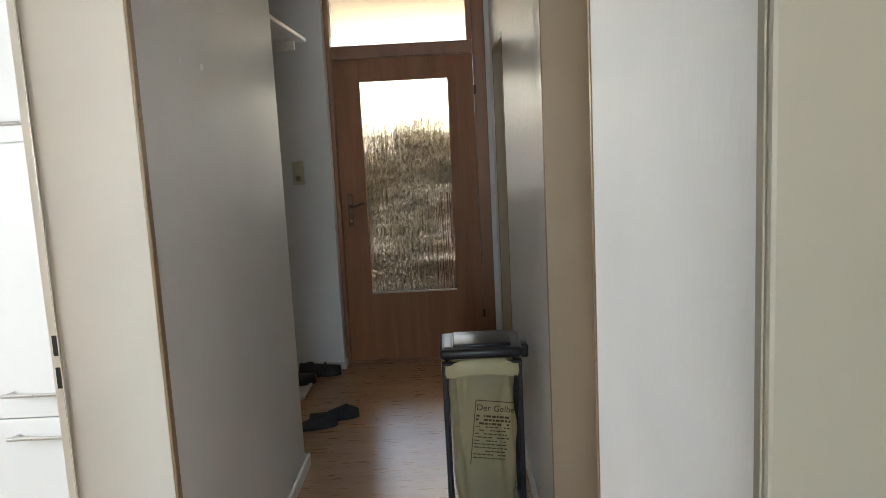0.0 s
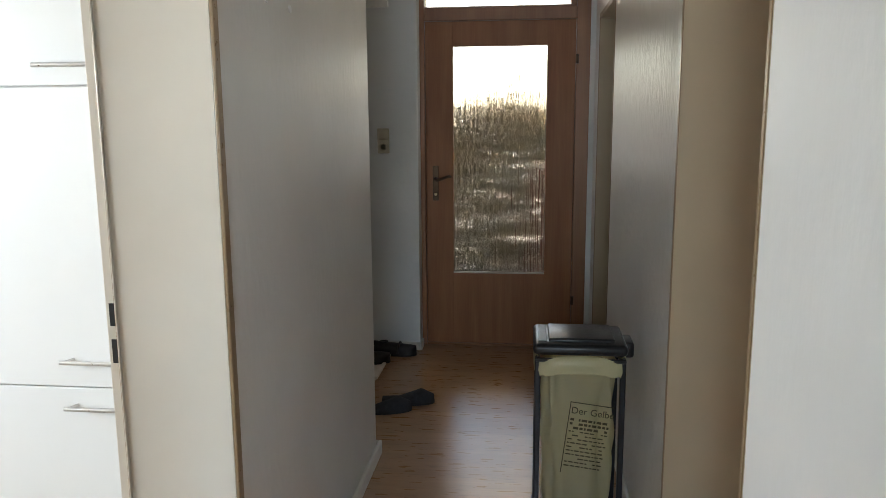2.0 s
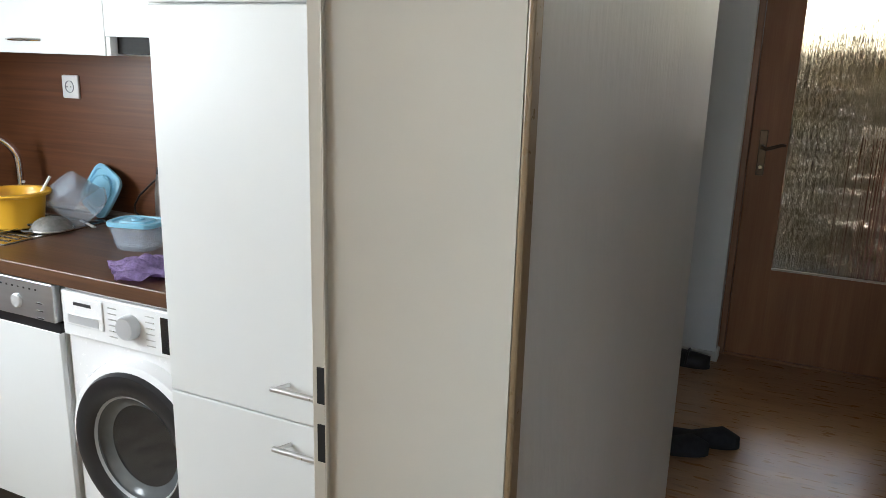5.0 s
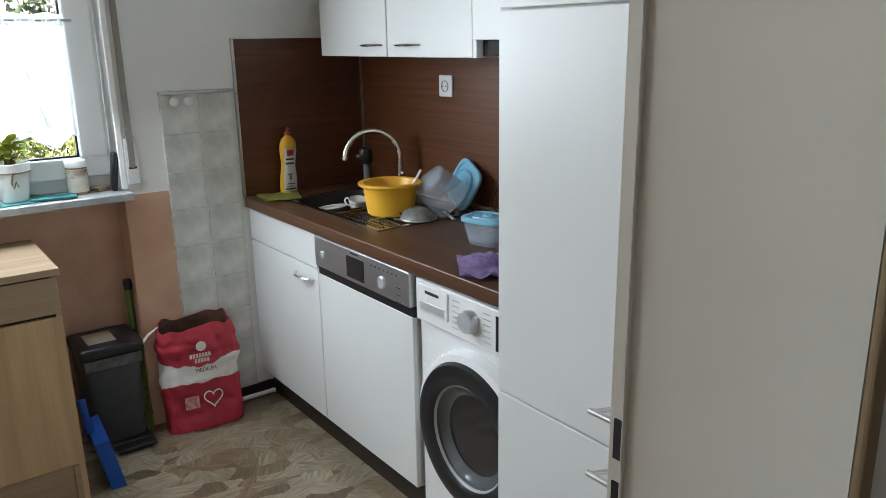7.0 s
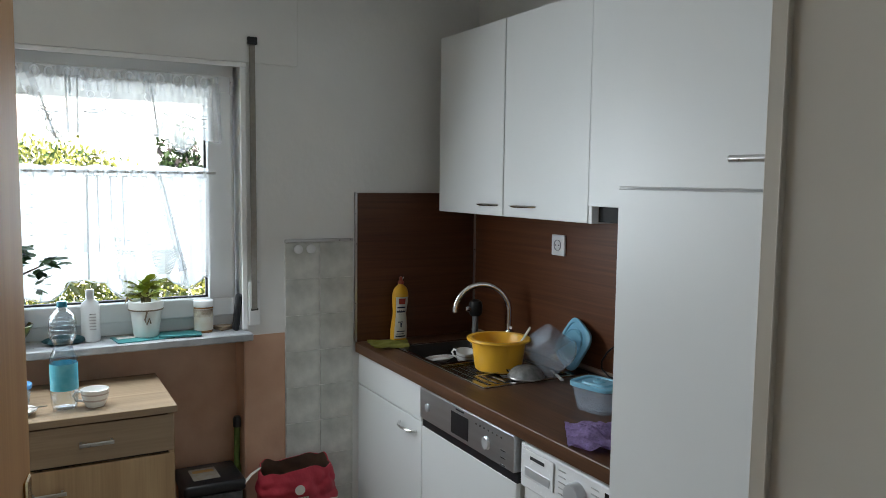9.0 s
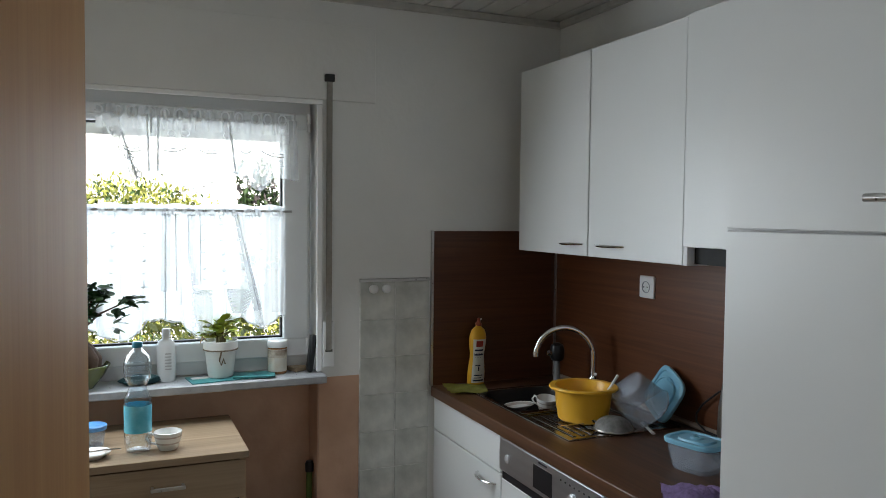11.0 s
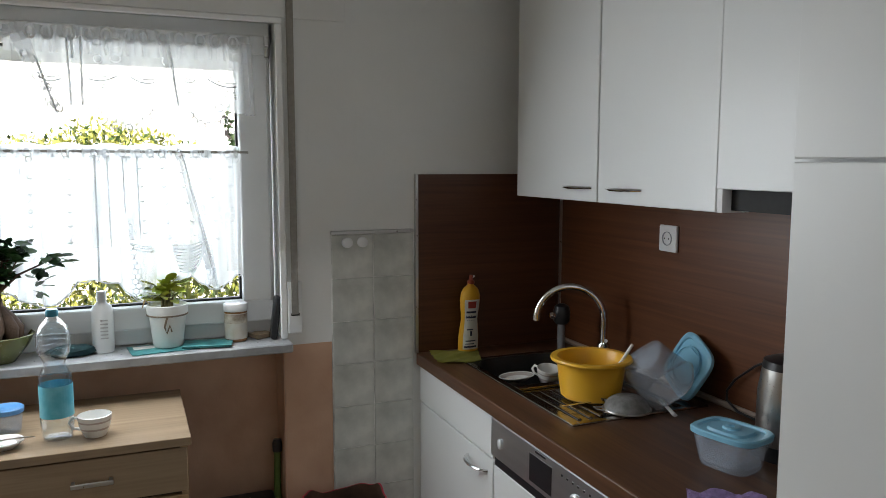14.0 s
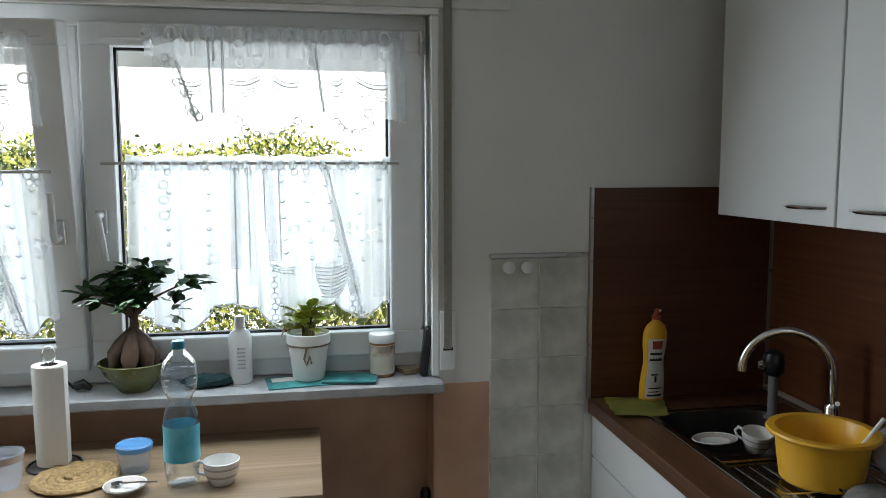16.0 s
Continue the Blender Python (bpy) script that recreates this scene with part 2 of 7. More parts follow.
def part(name, bm, material, parent=None, label="", smooth=0.0):
    """One mesh object out of a bmesh in world coordinates, under a thing or a part."""
    me = bpy.data.meshes.new(name)
    bmesh.ops.recalc_face_normals(bm, faces=bm.faces)
    if smooth:
        for f in bm.faces:
            f.smooth = True
        for e in bm.edges:
            if len(e.link_faces) == 2 and e.calc_face_angle(0) > radians(smooth):
                e.smooth = False
    bm.to_mesh(me)
    bm.free()
    for mm in material if isinstance(material, (list, tuple)) else [material]:
        me.materials.append(mm)
    ob = new(name, me)
    if parent is not None:
        ob.parent = parent
        at = parent.get("at")
        if at is not None:
            ob.matrix_parent_inverse = Matrix.Translation([-v for v in at])
    if label:
        ob["label"] = label
    return ob


def box(bm, lo, hi, bevel=0.0, seg=1):
    lo, hi = [min(a, b) for a, b in zip(lo, hi)], [max(a, b) for a, b in zip(lo, hi)]
    r = bmesh.ops.create_cube(bm, size=1.0)
    size = [b - a for a, b in zip(lo, hi)]
    mid = [(a + b) / 2 for a, b in zip(lo, hi)]
    for v in r["verts"]:
        v.co = Vector([v.co[i] * size[i] + mid[i] for i in range(3)])
    if bevel:
        es = {e for v in r["verts"] for e in v.link_edges}
        bmesh.ops.bevel(bm, geom=list(es), offset=min(bevel, min(size) * 0.45), segments=seg, affect="EDGES", profile=0.5)
    return bm


def B(lo, hi, bevel=0.0, seg=1):
    return box(bmesh.new(), lo, hi, bevel, seg)


def boxes(*pairs, bevel=0.0):
    bm = bmesh.new()
    for lo, hi in pairs:
        box(bm, lo, hi, bevel)
    return bm


def lathe(profile, seg=28, at=(0, 0, 0), axis="z", cap=True):
    """A turned shape from (radius, height) pairs."""
    bm = bmesh.new()
    rings = []
    for r, h in profile:
        ring = []
        for k in range(seg):
            a = 2 * math.pi * k / seg
            c = (r * math.cos(a), r * math.sin(a), h)
            if axis == "y":
                c = (c[0], c[2], c[1])
            elif axis == "x":
                c = (c[2], c[0], c[1])
            ring.append(bm.verts.new([c[i] + at[i] for i in range(3)]))
        rings.append(ring)
    for a, b in zip(rings, rings[1:]):
        for k in range(seg):
            bm.faces.new((a[k], a[(k + 1) % seg], b[(k + 1) % seg], b[k]))
    if cap:
        for ring, (r, _) in ((rings[0], profile[0]), (rings[-1], profile[-1])):
            if r > 1e-5:
                bm.faces.new(ring)
    bmesh.ops.remove_doubles(bm, verts=bm.verts, dist=1e-6)
    return bm


def tube(points, radius, seg=10, closed=False, bm=None, flat=1.0):
    """A pipe along points; radius may be one number or one for each point."""
    bm = bm or bmesh.new()
    pts = [Vector(p) for p in points]
    rad = radius if isinstance(radius, (list, tuple)) else [radius] * len(pts)
    rings, ref = [], None
    for i, p in enumerate(pts):
        a = pts[i - 1] if i else (pts[-1] if closed else pts[0])
        b = pts[(i + 1) % len(pts)] if (i + 1 < len(pts) or closed) else pts[-1]
        d = (b - a).normalized()
        if ref is None:
            ref = Vector((0, 0, 1)) if abs(d.z) < 0.9 else Vector((1, 0, 0))
        u = d.cross(ref).normalized()
        v = u.cross(d).normalized()
        ref = v
        rings.append([bm.verts.new(p + u * math.cos(t) * rad[i] + v * math.sin(t) * rad[i] * flat) for t in (2 * math.pi * k / seg for k in range(seg))])
    n = len(rings)
    for i in range(n if closed else n - 1):
        a, b = rings[i], rings[(i + 1) % n]
        for k in range(seg):
            bm.faces.new((a[k], a[(k + 1) % seg], b[(k + 1) % seg], b[k]))
    if not closed:
        bm.faces.new(rings[0]), bm.faces.new(rings[-1])
    return bm


def arc(c, r, a0, a1, n, plane="xz"):
    out = []
    for k in range(n + 1):
        a = radians(a0 + (a1 - a0) * k / n)
        p = list(c)
        p["xyz".index(plane[0])] += r * math.cos(a)
        p["xyz".index(plane[1])] += r * math.sin(a)
        out.append(p)
    return out


def moved(bm, m):
    bmesh.ops.transform(bm, matrix=m, verts=bm.verts)
    return bm


def structure(name, bm, material, label="", smooth=0.0):
    return tagged(part(name, bm, material, None, label, smooth), label, kind="structure")

# ---- the large structure ----
structure("wall_partition", boxes(((XK, -1.8, 0), (XL, 0.90, CEIL_C)), ((XK, 1.75, 0), (XL, 2.87, CEIL_C)), ((XK, 0.90, 2.03), (XL, 1.75, CEIL_C)), ((-1.25, 2.87, 0), (XL, 3.30, CEIL_C))),
          PAINT_GLOSS, "glossy off-white painted corridor wall with brushed relief")
structure("wall_kitchen_back", B((XW - 0.3, YB, 0), (-1.25, YB + 0.3, CEIL_C)), PAINT_KITCHEN, "plain white painted kitchen wall behind the units")
# Unseen wall, coloured dark so less light bounces onto the cabinet fronts.
structure("wall_kitchen_south", B((XW - 0.3, -0.9, 0), (XK, -0.6, CEIL_C)), mat("dim_unseen_wall_paint", (0.44, 0.37, 0.29), 0.75, var=0.08, scale=4, bump=0.1, bscale=40), "unseen plain kitchen wall, darkened to cut bounce light")
structure("wall_niche", B((-1.5, 3.30, 0), (-1.25, 4.85, CEIL_C)), PAINT_WHITE, "white painted side wall of the coat niche")
structure("wall_north", boxes(((-1.5, 4.85, 0), (-0.565, 5.25, CEIL_C)), ((0.47, YD - 0.02, 0), (XR2, 5.25, CEIL_C)), ((-0.565, YD, 2.56), (0.47, 5.25, CEIL_C))),
          PAINT_WHITE, "white painted wall beside the house door")
structure("wall_right", boxes(((XR, 4.72, 0), (XR2, YD - 0.02, CEIL_C)), ((XR, 2.285, 0), (XR2, 3.906, CEIL_C)), ((XR, 3.906, 2.03), (XR2, 4.72, CEIL_C)), ((XR, 1.62, 2.03), (XR2, 2.285, CEIL_C))), PAINT_DRIP, "glossy off-white painted corridor wall with doorways")
structure("wall_right_south", boxes(((XR3, -1.8, 0), (XR2, 1.62, CEIL_C))), PAINT_GLOSS, "smooth off-white painted corridor wall between doorways")
# Unseen wall; its opening is added to hold the hall's fill lamp.
structure("wall_south", boxes(((XK, -2.05, 0), (-0.35, -1.8, CEIL_C)), ((0.40, -2.05, 0), (XR2, -1.8, CEIL_C)), ((-0.35, -2.05, 0), (0.40, -1.8, 0.9)), ((-0.35, -2.05, 2.1), (0.40, -1.8, CEIL_C))), PAINT_WHITE, "unseen white wall closing the hall, with an added opening")
# window wall with the window opening, and the radiator niche under the sill
YW0, YW1, ZW0, ZW1 = 0.02, 1.815, 0.96, 2.01
structure("wall_window", boxes(((XW - 0.34, -0.9, 0), (XW, YW0, CEIL_C)), ((XW - 0.34, YW1, ZW0), (XW, YB + 0.3, CEIL_C)), ((XW - 0.34, YW0, ZW1), (XW, YW1, CEIL_C)), ((XW - 0.34, YW1, 0), (XW, YB + 0.3, ZW0))),
          PAINT_KITCHEN, "white painted kitchen wall around the window")
structure("wall_under_window", B((XW - 0.34, YW0, 0), (XW - 0.13, YW1, 0.945)), PAINT_PINK, "faded salmon wall of the niche under the sill")
structure("wall_paint_band", boxes(((XW, 1.815, 0), (XW + 0.004, 1.975, 0.955)), ((XW - 0.13, 1.811, 0), (XW, 1.8148, 0.945))), PAINT_PINK, "faded salmon paint band beside the sill")

# floors
structure("ceiling_corridor", boxes(((-1.5, -2.05, CEIL_C), (XR2, 5.25, CEIL_C + 0.2))), PLASTER, "plain plastered corridor ceiling")


def steel_frame(name, x0, x1, y0, y1, paint, e=0.003, wd=0.016, near=None):
    """A painted steel door frame that lines a doorway in a wall along y; into: the side on which the leaf lies."""
    t = thing(name, "cream painted steel door frame with tan edges", "door frame", kind="structure")
    part("jamb", B((x0, y1, 0), (x1, y1 + 0.02, 2.03)), paint, t)
    part("jamb", B((near or x0, y0 - 0.02, 0), (x1, y0, 2.03)), paint, t)
    part("head", B((x0, y0, 2.01), (x1, y1, 2.03)), paint, t)
    for side, s in ((x0, -1), (x1, 1)):
        for a, b, sd in ((y1, y1 + wd, side), (y0 - wd, y0, near if near and s < 0 else side)):
            part("edge_strip", B((sd, a, 0), (sd + s * e, b, 2.036), 0.003, 2), FRAME_EDGE, t)
        part("edge_strip", B((side, y0, 2.01), (side + s * e, y1, 2.036), 0.003, 2), FRAME_EDGE, t)
    return t


kf = steel_frame("door_frame_kitchen", -0.795, XL, 0.92, 1.73, FRAME_CREAM, 0.009, 0.028)
# stop lip and strike openings on the latch side
part("stop_lip", B((-0.799, 1.724, 0), (-0.795, 1.75, 2.01), 0.0015), FRAME_CREAM, kf)
part("rebate", B((-0.826, 1.735, 0), (-0.799, 1.752, 2.03), 0.002), FRAME_CREAM, kf)
for z0, z1 in ((1.016, 1.068), (0.930, 0.985)):
    part("strike_opening", B((-0.8165, 1.7325, z0), (-0.800, 1.7355, z1)), BLACK_GAP, kf, "black strike opening")
f2 = steel_frame("door_frame_bath", XR, XR2, 1.64, 2.265, FRAME_TAN, near=XR3)
f3 = steel_frame("door_frame_north_room", XR, XR2, 3.926, 4.70, FRAME_TAN)
hf = thing("door_frame_hall", "khaki painted steel frame standing proud of the corridor wall", "door frame", kind="structure")
part("jamb", B((HX, HY, 0), (XR3, HY + 0.022, CEIL_C - 0.004), 0.004, 2), HALL_TAN, hf)
part("edge_strip", B((HX - 0.002, HY + 0.006, 0), (HX, HY + 0.018, CEIL_C - 0.004), 0.0008), HALL_TAN, hf)
for nm, a, b in (("door_bath", 1.64, 2.265), ("door_north_room", 3.926, 4.70)):
    d = thing(nm, "closed beech-veneered room door", "door", "room doors", "structure", at=(0.74, (a + b) / 2, 0.01))
    part("leaf", B((XR2 - 0.008, a - 0.012, 0.008), (XR2 + 0.032, b + 0.012, 2.02), 0.003), BEECH_Z, d)

# kitchen door, opened into the kitchen
kd = thing("door_kitchen", "open beech-veneered kitchen door with brass lever", "door", kind="structure")
part("leaf", B((-0.785, -0.04, 0.008), (0, 0, 2.0), 0.003, 2), DOOR_TAN, kd)
pl = part("handle_plate", boxes(((-0.755, 0.0, 0.90), (-0.715, 0.006, 1.13)), bevel=0.003), BRASS, kd, "brass backplate")
part("lever", tube([(-0.735, 0.0, 1.05), (-0.735, 0.045, 1.05), (-0.728, 0.054, 1.05), (-0.70, 0.058, 1.047), (-0.63, 0.058, 1.04), (-0.615, 0.055, 1.038)], [0.011, 0.011, 0.011, 0.0115, 0.0135, 0.011], 12), BRASS, pl, smooth=50)
part("keyhole", B((-0.739, 0.005, 0.945), (-0.731, 0.0075, 0.975)), BLACK_GAP, pl)
for z in (0.25, 1.75):
    part("hinge", lathe([(0.008, 0), (0.008, 0.09)], 12, (0.004, 0.004, z)), BRASS, kd)
kd.matrix_basis = pose(-0.812, 0.945, 0, 0, 0, -8.5)

# baseboards
bb = structure("baseboard_left", boxes(((XL + 0.008, 1.79, 0), (XL + 0.024, 3.318, 0.062)), ((XL - 0.1, 3.302, 0), (XL + 0.008, 3.318, 0.062)), bevel=0.004), BASE_WHITE, "loose white painted baseboard, gapping from the wall")
structure("baseboard_niche", boxes(((-1.25, 4.835, 0), (-0.565, 4.85, 0.05)), ((-0.565, 4.835, 0), (-0.552, YD - 0.05, 0.05)), bevel=0.003), BASE_WHITE, "white painted baseboard in the niche")
structure("baseboard_right", boxes(((XR - 0.016, 2.31, 0), (XR, 3.88, 0.06)), ((XR3 - 0.016, 0.40, 0), (XR3, 1.60, 0.06)), bevel=0.004), BASE_WHITE, "white painted baseboard")

# ---- fitted kitchen ----
def bow_handle(name, a, b, depth, parent, r=0.006, axis_out=(0, -1, 0)):
    a, b, o = Vector(a), Vector(b), Vector(axis_out)
    pts = [a + (b - a) * (k / 12) + o * depth * math.sin(math.pi * k / 12) ** 0.6 for k in range(13)]
    return part(name, tube(pts, [r * (0.8 + 0.4 * math.sin(math.pi * k / 12)) for k in range(13)], 8, flat=0.75), CHROME, parent, "curved chrome handle", smooth=50)


def bar_handle(a, b, out, parent):
    """A round satin bar on two slanting feet."""
    a, b, o = Vector(a), Vector(b), Vector(out)
    h = part("handle", tube([a + o, b + o], 0.0065, 12), SATIN, parent, "satin metal bar handle", smooth=50)
    d = (b - a).normalized()
    for p, s in ((a, 1), (b, -1)):
        part("handle_foot", tube([p + d * s * 0.022, p + d * s * 0.006 + o], [0.0055, 0.0045], 8), SATIN, h, smooth=50)
    return h


YF = 2.295  # front of the base units
# sink base unit
u = thing("sink_cabinet", "white laminate sink base cabinet with drawer front", "cabinet", "base units", at=(-2.98, 2.6, 0))
part("body", B((-3.262, YF + 0.02, 0.115), (-2.69, YB - 0.01, 0.72)), WHITE_BODY, u)
part("drawer_front", B((-3.262, YF, 0.712), (-2.671, YF + 0.018, 0.845), 0.002), WHITE_FRONT, u)
dr = part("door", B((-3.262, YF, 0.118), (-2.671, YF + 0.018, 0.706), 0.002), WHITE_FRONT, u)
bow_handle("handle", (-2.845, YF, 0.664), (-2.705, YF, 0.664), 0.03, dr)
# dishwasher
u = thing("dishwasher", "built-in dishwasher with steel panel and white door", "dishwasher", at=(-2.368, 2.6, 0))
part("body", B((-2.663, YF + 0.02, 0.115), (-2.073, YB - 0.02, 0.84)), WHITE_BODY, u)
part("door", B((-2.667, YF, 0.118), (-2.07, YF + 0.018, 0.697), 0.002), WHITE_FRONT, u)
part("gap_strip", B((-2.667, YF + 0.004, 0.697), (-2.07, YF + 0.018, 0.730)), BLACK_PLASTIC, u)
cp = part("control_panel", B((-2.667, YF - 0.010, 0.730), (-2.07, YF + 0.018, 0.842), 0.004, 2), STEEL_PALE, u, "brushed steel control panel")
part("handle_recess", B((-2.438, YF - 0.0115, 0.745), (-2.328, YF - 0.009, 0.818)), BLACK_PLASTIC, cp, "dark handle recess")
part("power_button", lathe([(0.014, 0), (0.014, -0.006), (0.011, -0.008)], 18, (-2.603, YF - 0.010, 0.782), "y"), SILVER, cp, smooth=40)
part("programme_knob", lathe([(0.021, 0), (0.0205, -0.005), (0.017, -0.008), (0, -0.008)], 22, (-2.218, YF - 0.010, 0.775), "y"), SILVER, cp, smooth=40)
for k in range(7):
    part("indicator", B((-2.283 + k * 0.024, YF - 0.0115, 0.815), (-2.277 + k * 0.024, YF - 0.0095, 0.82)), BLACK_PLASTIC, cp)
for k in range(3):
    part("print_mark", B((-2.138, YF - 0.0115, 0.735 + k * 0.022), (-2.113, YF - 0.0095, 0.738 + k * 0.022)), BLACK_PLASTIC, cp)
part("brand_bar", B((-2.408, YF - 0.0115, 0.828), (-2.358, YF - 0.0095, 0.833)), BLACK_PLASTIC, cp)

# washing machine
WX0, WX1, WY = -2.060, -1.545, 2.315
u = thing("washing_machine", "white front-loading washing machine with dark porthole", "washing machine", at=(-1.8, 2.6, 0))
part("body", B((WX0, WY, 0.02), (WX1, YB - 0.02, 0.838), 0.008, 2), WHITE_ENAMEL, u)
cp = part("control_panel", B((WX0 + 0.004, WY - 0.016, 0.700), (WX1, WY, 0.830), 0.006, 2), WHITE_ENAMEL, u)
part("drawer", B((WX0 + 0.02, WY - 0.021, 0.735), (WX0 + 0.165, WY - 0.015, 0.818), 0.003, 2), WHITE_ENAMEL, cp, "detergent drawer front")
part("drawer_grip", B((WX0 + 0.035, WY - 0.0225, 0.742), (WX0 + 0.15, WY - 0.0205, 0.768), 0.001), SILVER, cp)
part("brand_bar", B((WX0 + 0.06, WY - 0.0225, 0.795), (WX0 + 0.125, WY - 0.0205, 0.804)), RUBBER, cp)
part("dial", lathe([(0.034, 0), (0.033, -0.018), (0.029, -0.026), (0, -0.026)], 30, (-1.795, WY - 0.016, 0.768), "y"), SILVER, cp, "silver programme dial", smooth=40)
for k in range(6):
    for s in (-1, 1):
        part("print_mark", B((-1.795 + s * 0.052, WY - 0.0175, 0.725 + k * 0.016), (-1.795 + s * 0.082, WY - 0.0155, 0.7275 + k * 0.016)), SATIN, cp)
part("display", B((-1.69, WY - 0.018, 0.715), (-1.575, WY - 0.0155, 0.812)), DOOR_GLASS_DARK, cp, "black display window")
DC = (-1.785, WY, 0.425)
GREY_RIB = mat("dim_drum_steel", (0.09, 0.09, 0.095), 0.3, 0.6)
dr = part("door", lathe([(0.250, 0), (0.248, -0.018), (0.240, -0.034), (0.218, -0.040)], 56, DC, "y", cap=False), WHITE_ENAMEL, u, "round white door rim", smooth=40)
part("door_ring", lathe([(0.222, -0.038), (0.214, -0.052), (0.198, -0.056), (0.160, -0.048), (0.150, -0.036)], 56, DC, "y", cap=False), BLACK_PLASTIC, dr, "glossy black door ring", smooth=40)
part("porthole_rim", lathe([(0.156, -0.040), (0.150, -0.030), (0.142, -0.026), (0.134, -0.018), (0.118, -0.012)], 48, DC, "y", cap=False), mat("smoky_porthole_glass", (0.10, 0.11, 0.115), 0.14, var=0.25, scale=9, spec=0.8), dr, "smoky thick glass edge", smooth=25)
part("porthole_glass", lathe([(0.119, -0.012), (0.112, -0.007), (0.09, -0.005), (0, -0.003)], 48, DC, "y"), DOOR_GLASS_DARK, dr, "dark curved porthole glass", smooth=60)
part("drum_edge", tube([(DC[0] + 0.108 * math.cos(a), DC[1] - 0.0085, DC[2] + 0.108 * math.sin(a)) for a in (2 * math.pi * k / 48 for k in range(48))], 0.0022, 6, closed=True), STEEL, dr, "thin steel drum edge", smooth=60)
for a0 in (35, 155, 275):
    part("drum_rib", tube([(DC[0] + q * math.cos(radians(a0 + 8 * k)), DC[1] - 0.0065, DC[2] + q * math.sin(radians(a0 + 8 * k))) for k, q in enumerate((0.10, 0.075, 0.05, 0.03))], [0.002, 0.004, 0.004, 0.002], 6), GREY_RIB, dr, smooth=60)
part("seal", lathe([(0.160, -0.037), (0.154, -0.043), (0.148, -0.037)], 48, DC, "y", cap=False), mat("grey_gasket", (0.35, 0.36, 0.37), 0.4), dr, "grey rubber gasket", smooth=60)

# worktop, plinth, backsplash
wt = thing("worktop", "dark brown wood-look laminate worktop", "worktop", at=(-2.38, 2.57, 0.848))
bm = bmesh.new()
for lo, hi in (((XW + 0.012, 2.283, 0.850), (-3.08, YB - 0.012, 0.890)), ((-3.08, 2.283, 0.850), (-2.40, 2.392, 0.890)), ((-3.08, 2.80, 0.850), (-2.40, YB - 0.012, 0.890)), ((-2.40, 2.283, 0.850), (-1.542, YB - 0.012, 0.890))):
    box(bm, lo, hi)
bmesh.ops.remove_doubles(bm, verts=bm.verts, dist=1e-5)
part("top", bm, WORKTOP, wt)
part("front_edge", B((XW + 0.012, 2.277, 0.848), (-1.542, 2.2835, 0.8905), 0.003, 2), WORKTOP, wt)
pl = tagged(part("plinth", B((XW + 0.01, YF + 0.045, 0.0), (-2.066, YF + 0.06, 0.115)), KICK), "dark brown plinth under the base units", "plinth")
structure("backsplash_back", B((XW + 0.014, YB - 0.012, 0.890), (-1.542, YB, 1.527)), WALNUT, "dark walnut laminate panel behind the worktop")
structure("backsplash_side", B((XW, 2.284, 0.890), (XW + 0.014, YB - 0.012, 1.518)), WALNUT_Y_SHADED, "dark walnut laminate panel at the end of the worktop, shade in its colour")
structure("trim_worktop", B((XW + 0.014, YB - 0.026, 0.890), (-1.542, YB - 0.012, 0.908), 0.005), mat("worktop_seal_strip", (0.30, 0.24, 0.2), 0.35), "pale sealing strip along the worktop")
structure("trim_corner", boxes(((XW + 0.014, YB - 0.020, 0.905), (XW + 0.022, YB - 0.012, 1.53)), ((XW, 2.275, 0.89), (XW + 0.016, 2.284, 1.52))), SATIN, "thin metal corner strip")

# wall units
def wall_unit(name, x0, x1, hx0, hx1):
    t = thing(name, "white laminate wall cabinet with curved chrome handle", "cabinet", "wall units", at=((x0 + x1) / 2, 2.74, 1.45))
    part("body", B((x0 + 0.004, 2.605, 1.449), (x1 - 0.004, YB, 2.146)), WHITE_BODY, t)
    d = part("door", B((x0 + 0.0025, 2.585, 1.447), (x1 - (0.0025 if hx0 < -2.6 else 0.0), 2.603, 2.150), 0.002), WHITE_FRONT, t)
    if hx0 < -2.6:
        # Dark strip behind the door gap, put there for the gap's shadow.
        part("joint_strip", B((x1 - 0.004, 2.599, 1.450), (x1 + 0.0045, 2.6035, 2.146)), RUBBER, t, "dark strip for the shadow in the gap between two doors")
    bow_handle("handle", (hx0, 2.585, 1.487), (hx1, 2.585, 1.487), 0.026, d)


wall_unit("wall_cabinet", -3.095, -2.612, -2.785, -2.640)
wall_unit("wall_cabinet", -2.610, -2.136, -2.560, -2.408)
t = thing("hood_cabinet", "white hood cabinet with a dark open slot below", "cabinet", "wall units", at=(-1.8, 2.74, 1.45))
part("body", boxes(((-2.134, 2.605, 1.512), (-1.542, YB, 2.150))), WHITE_BODY, t)
part("side_panel", B((-2.134, 2.587, 1.447), (-2.118, YB - 0.013, 1.512)), WHITE_BODY, t)
part("door", B((-2.1350, 2.5845, 1.500), (-1.542, 2.603, 2.156), 0.002), WHITE_FRONT, t)
# Black box fills the slot below the hood in place of its shade.
part("hood_box", B((-2.116, 2.612, 1.452), (-1.542, YB - 0.014, 1.511)), BLACK_GAP, t, "black fill for the shade in the hood slot")

# tall larder unit
TX0, TX1, TY = -1.540, -0.915, 2.175
t = thing("tall_cabinet", "tall white laminate larder cabinet with bar handles", "cabinet", at=(-1.2, 2.5, 0))
part("body", B((TX0, TY + 0.02, 0.10), (TX1, YB, 2.20)), WHITE_BODY, t)
part("base", B((TX0 + 0.01, TY + 0.05, 0), (TX1, YB, 0.10)), KICK, t)
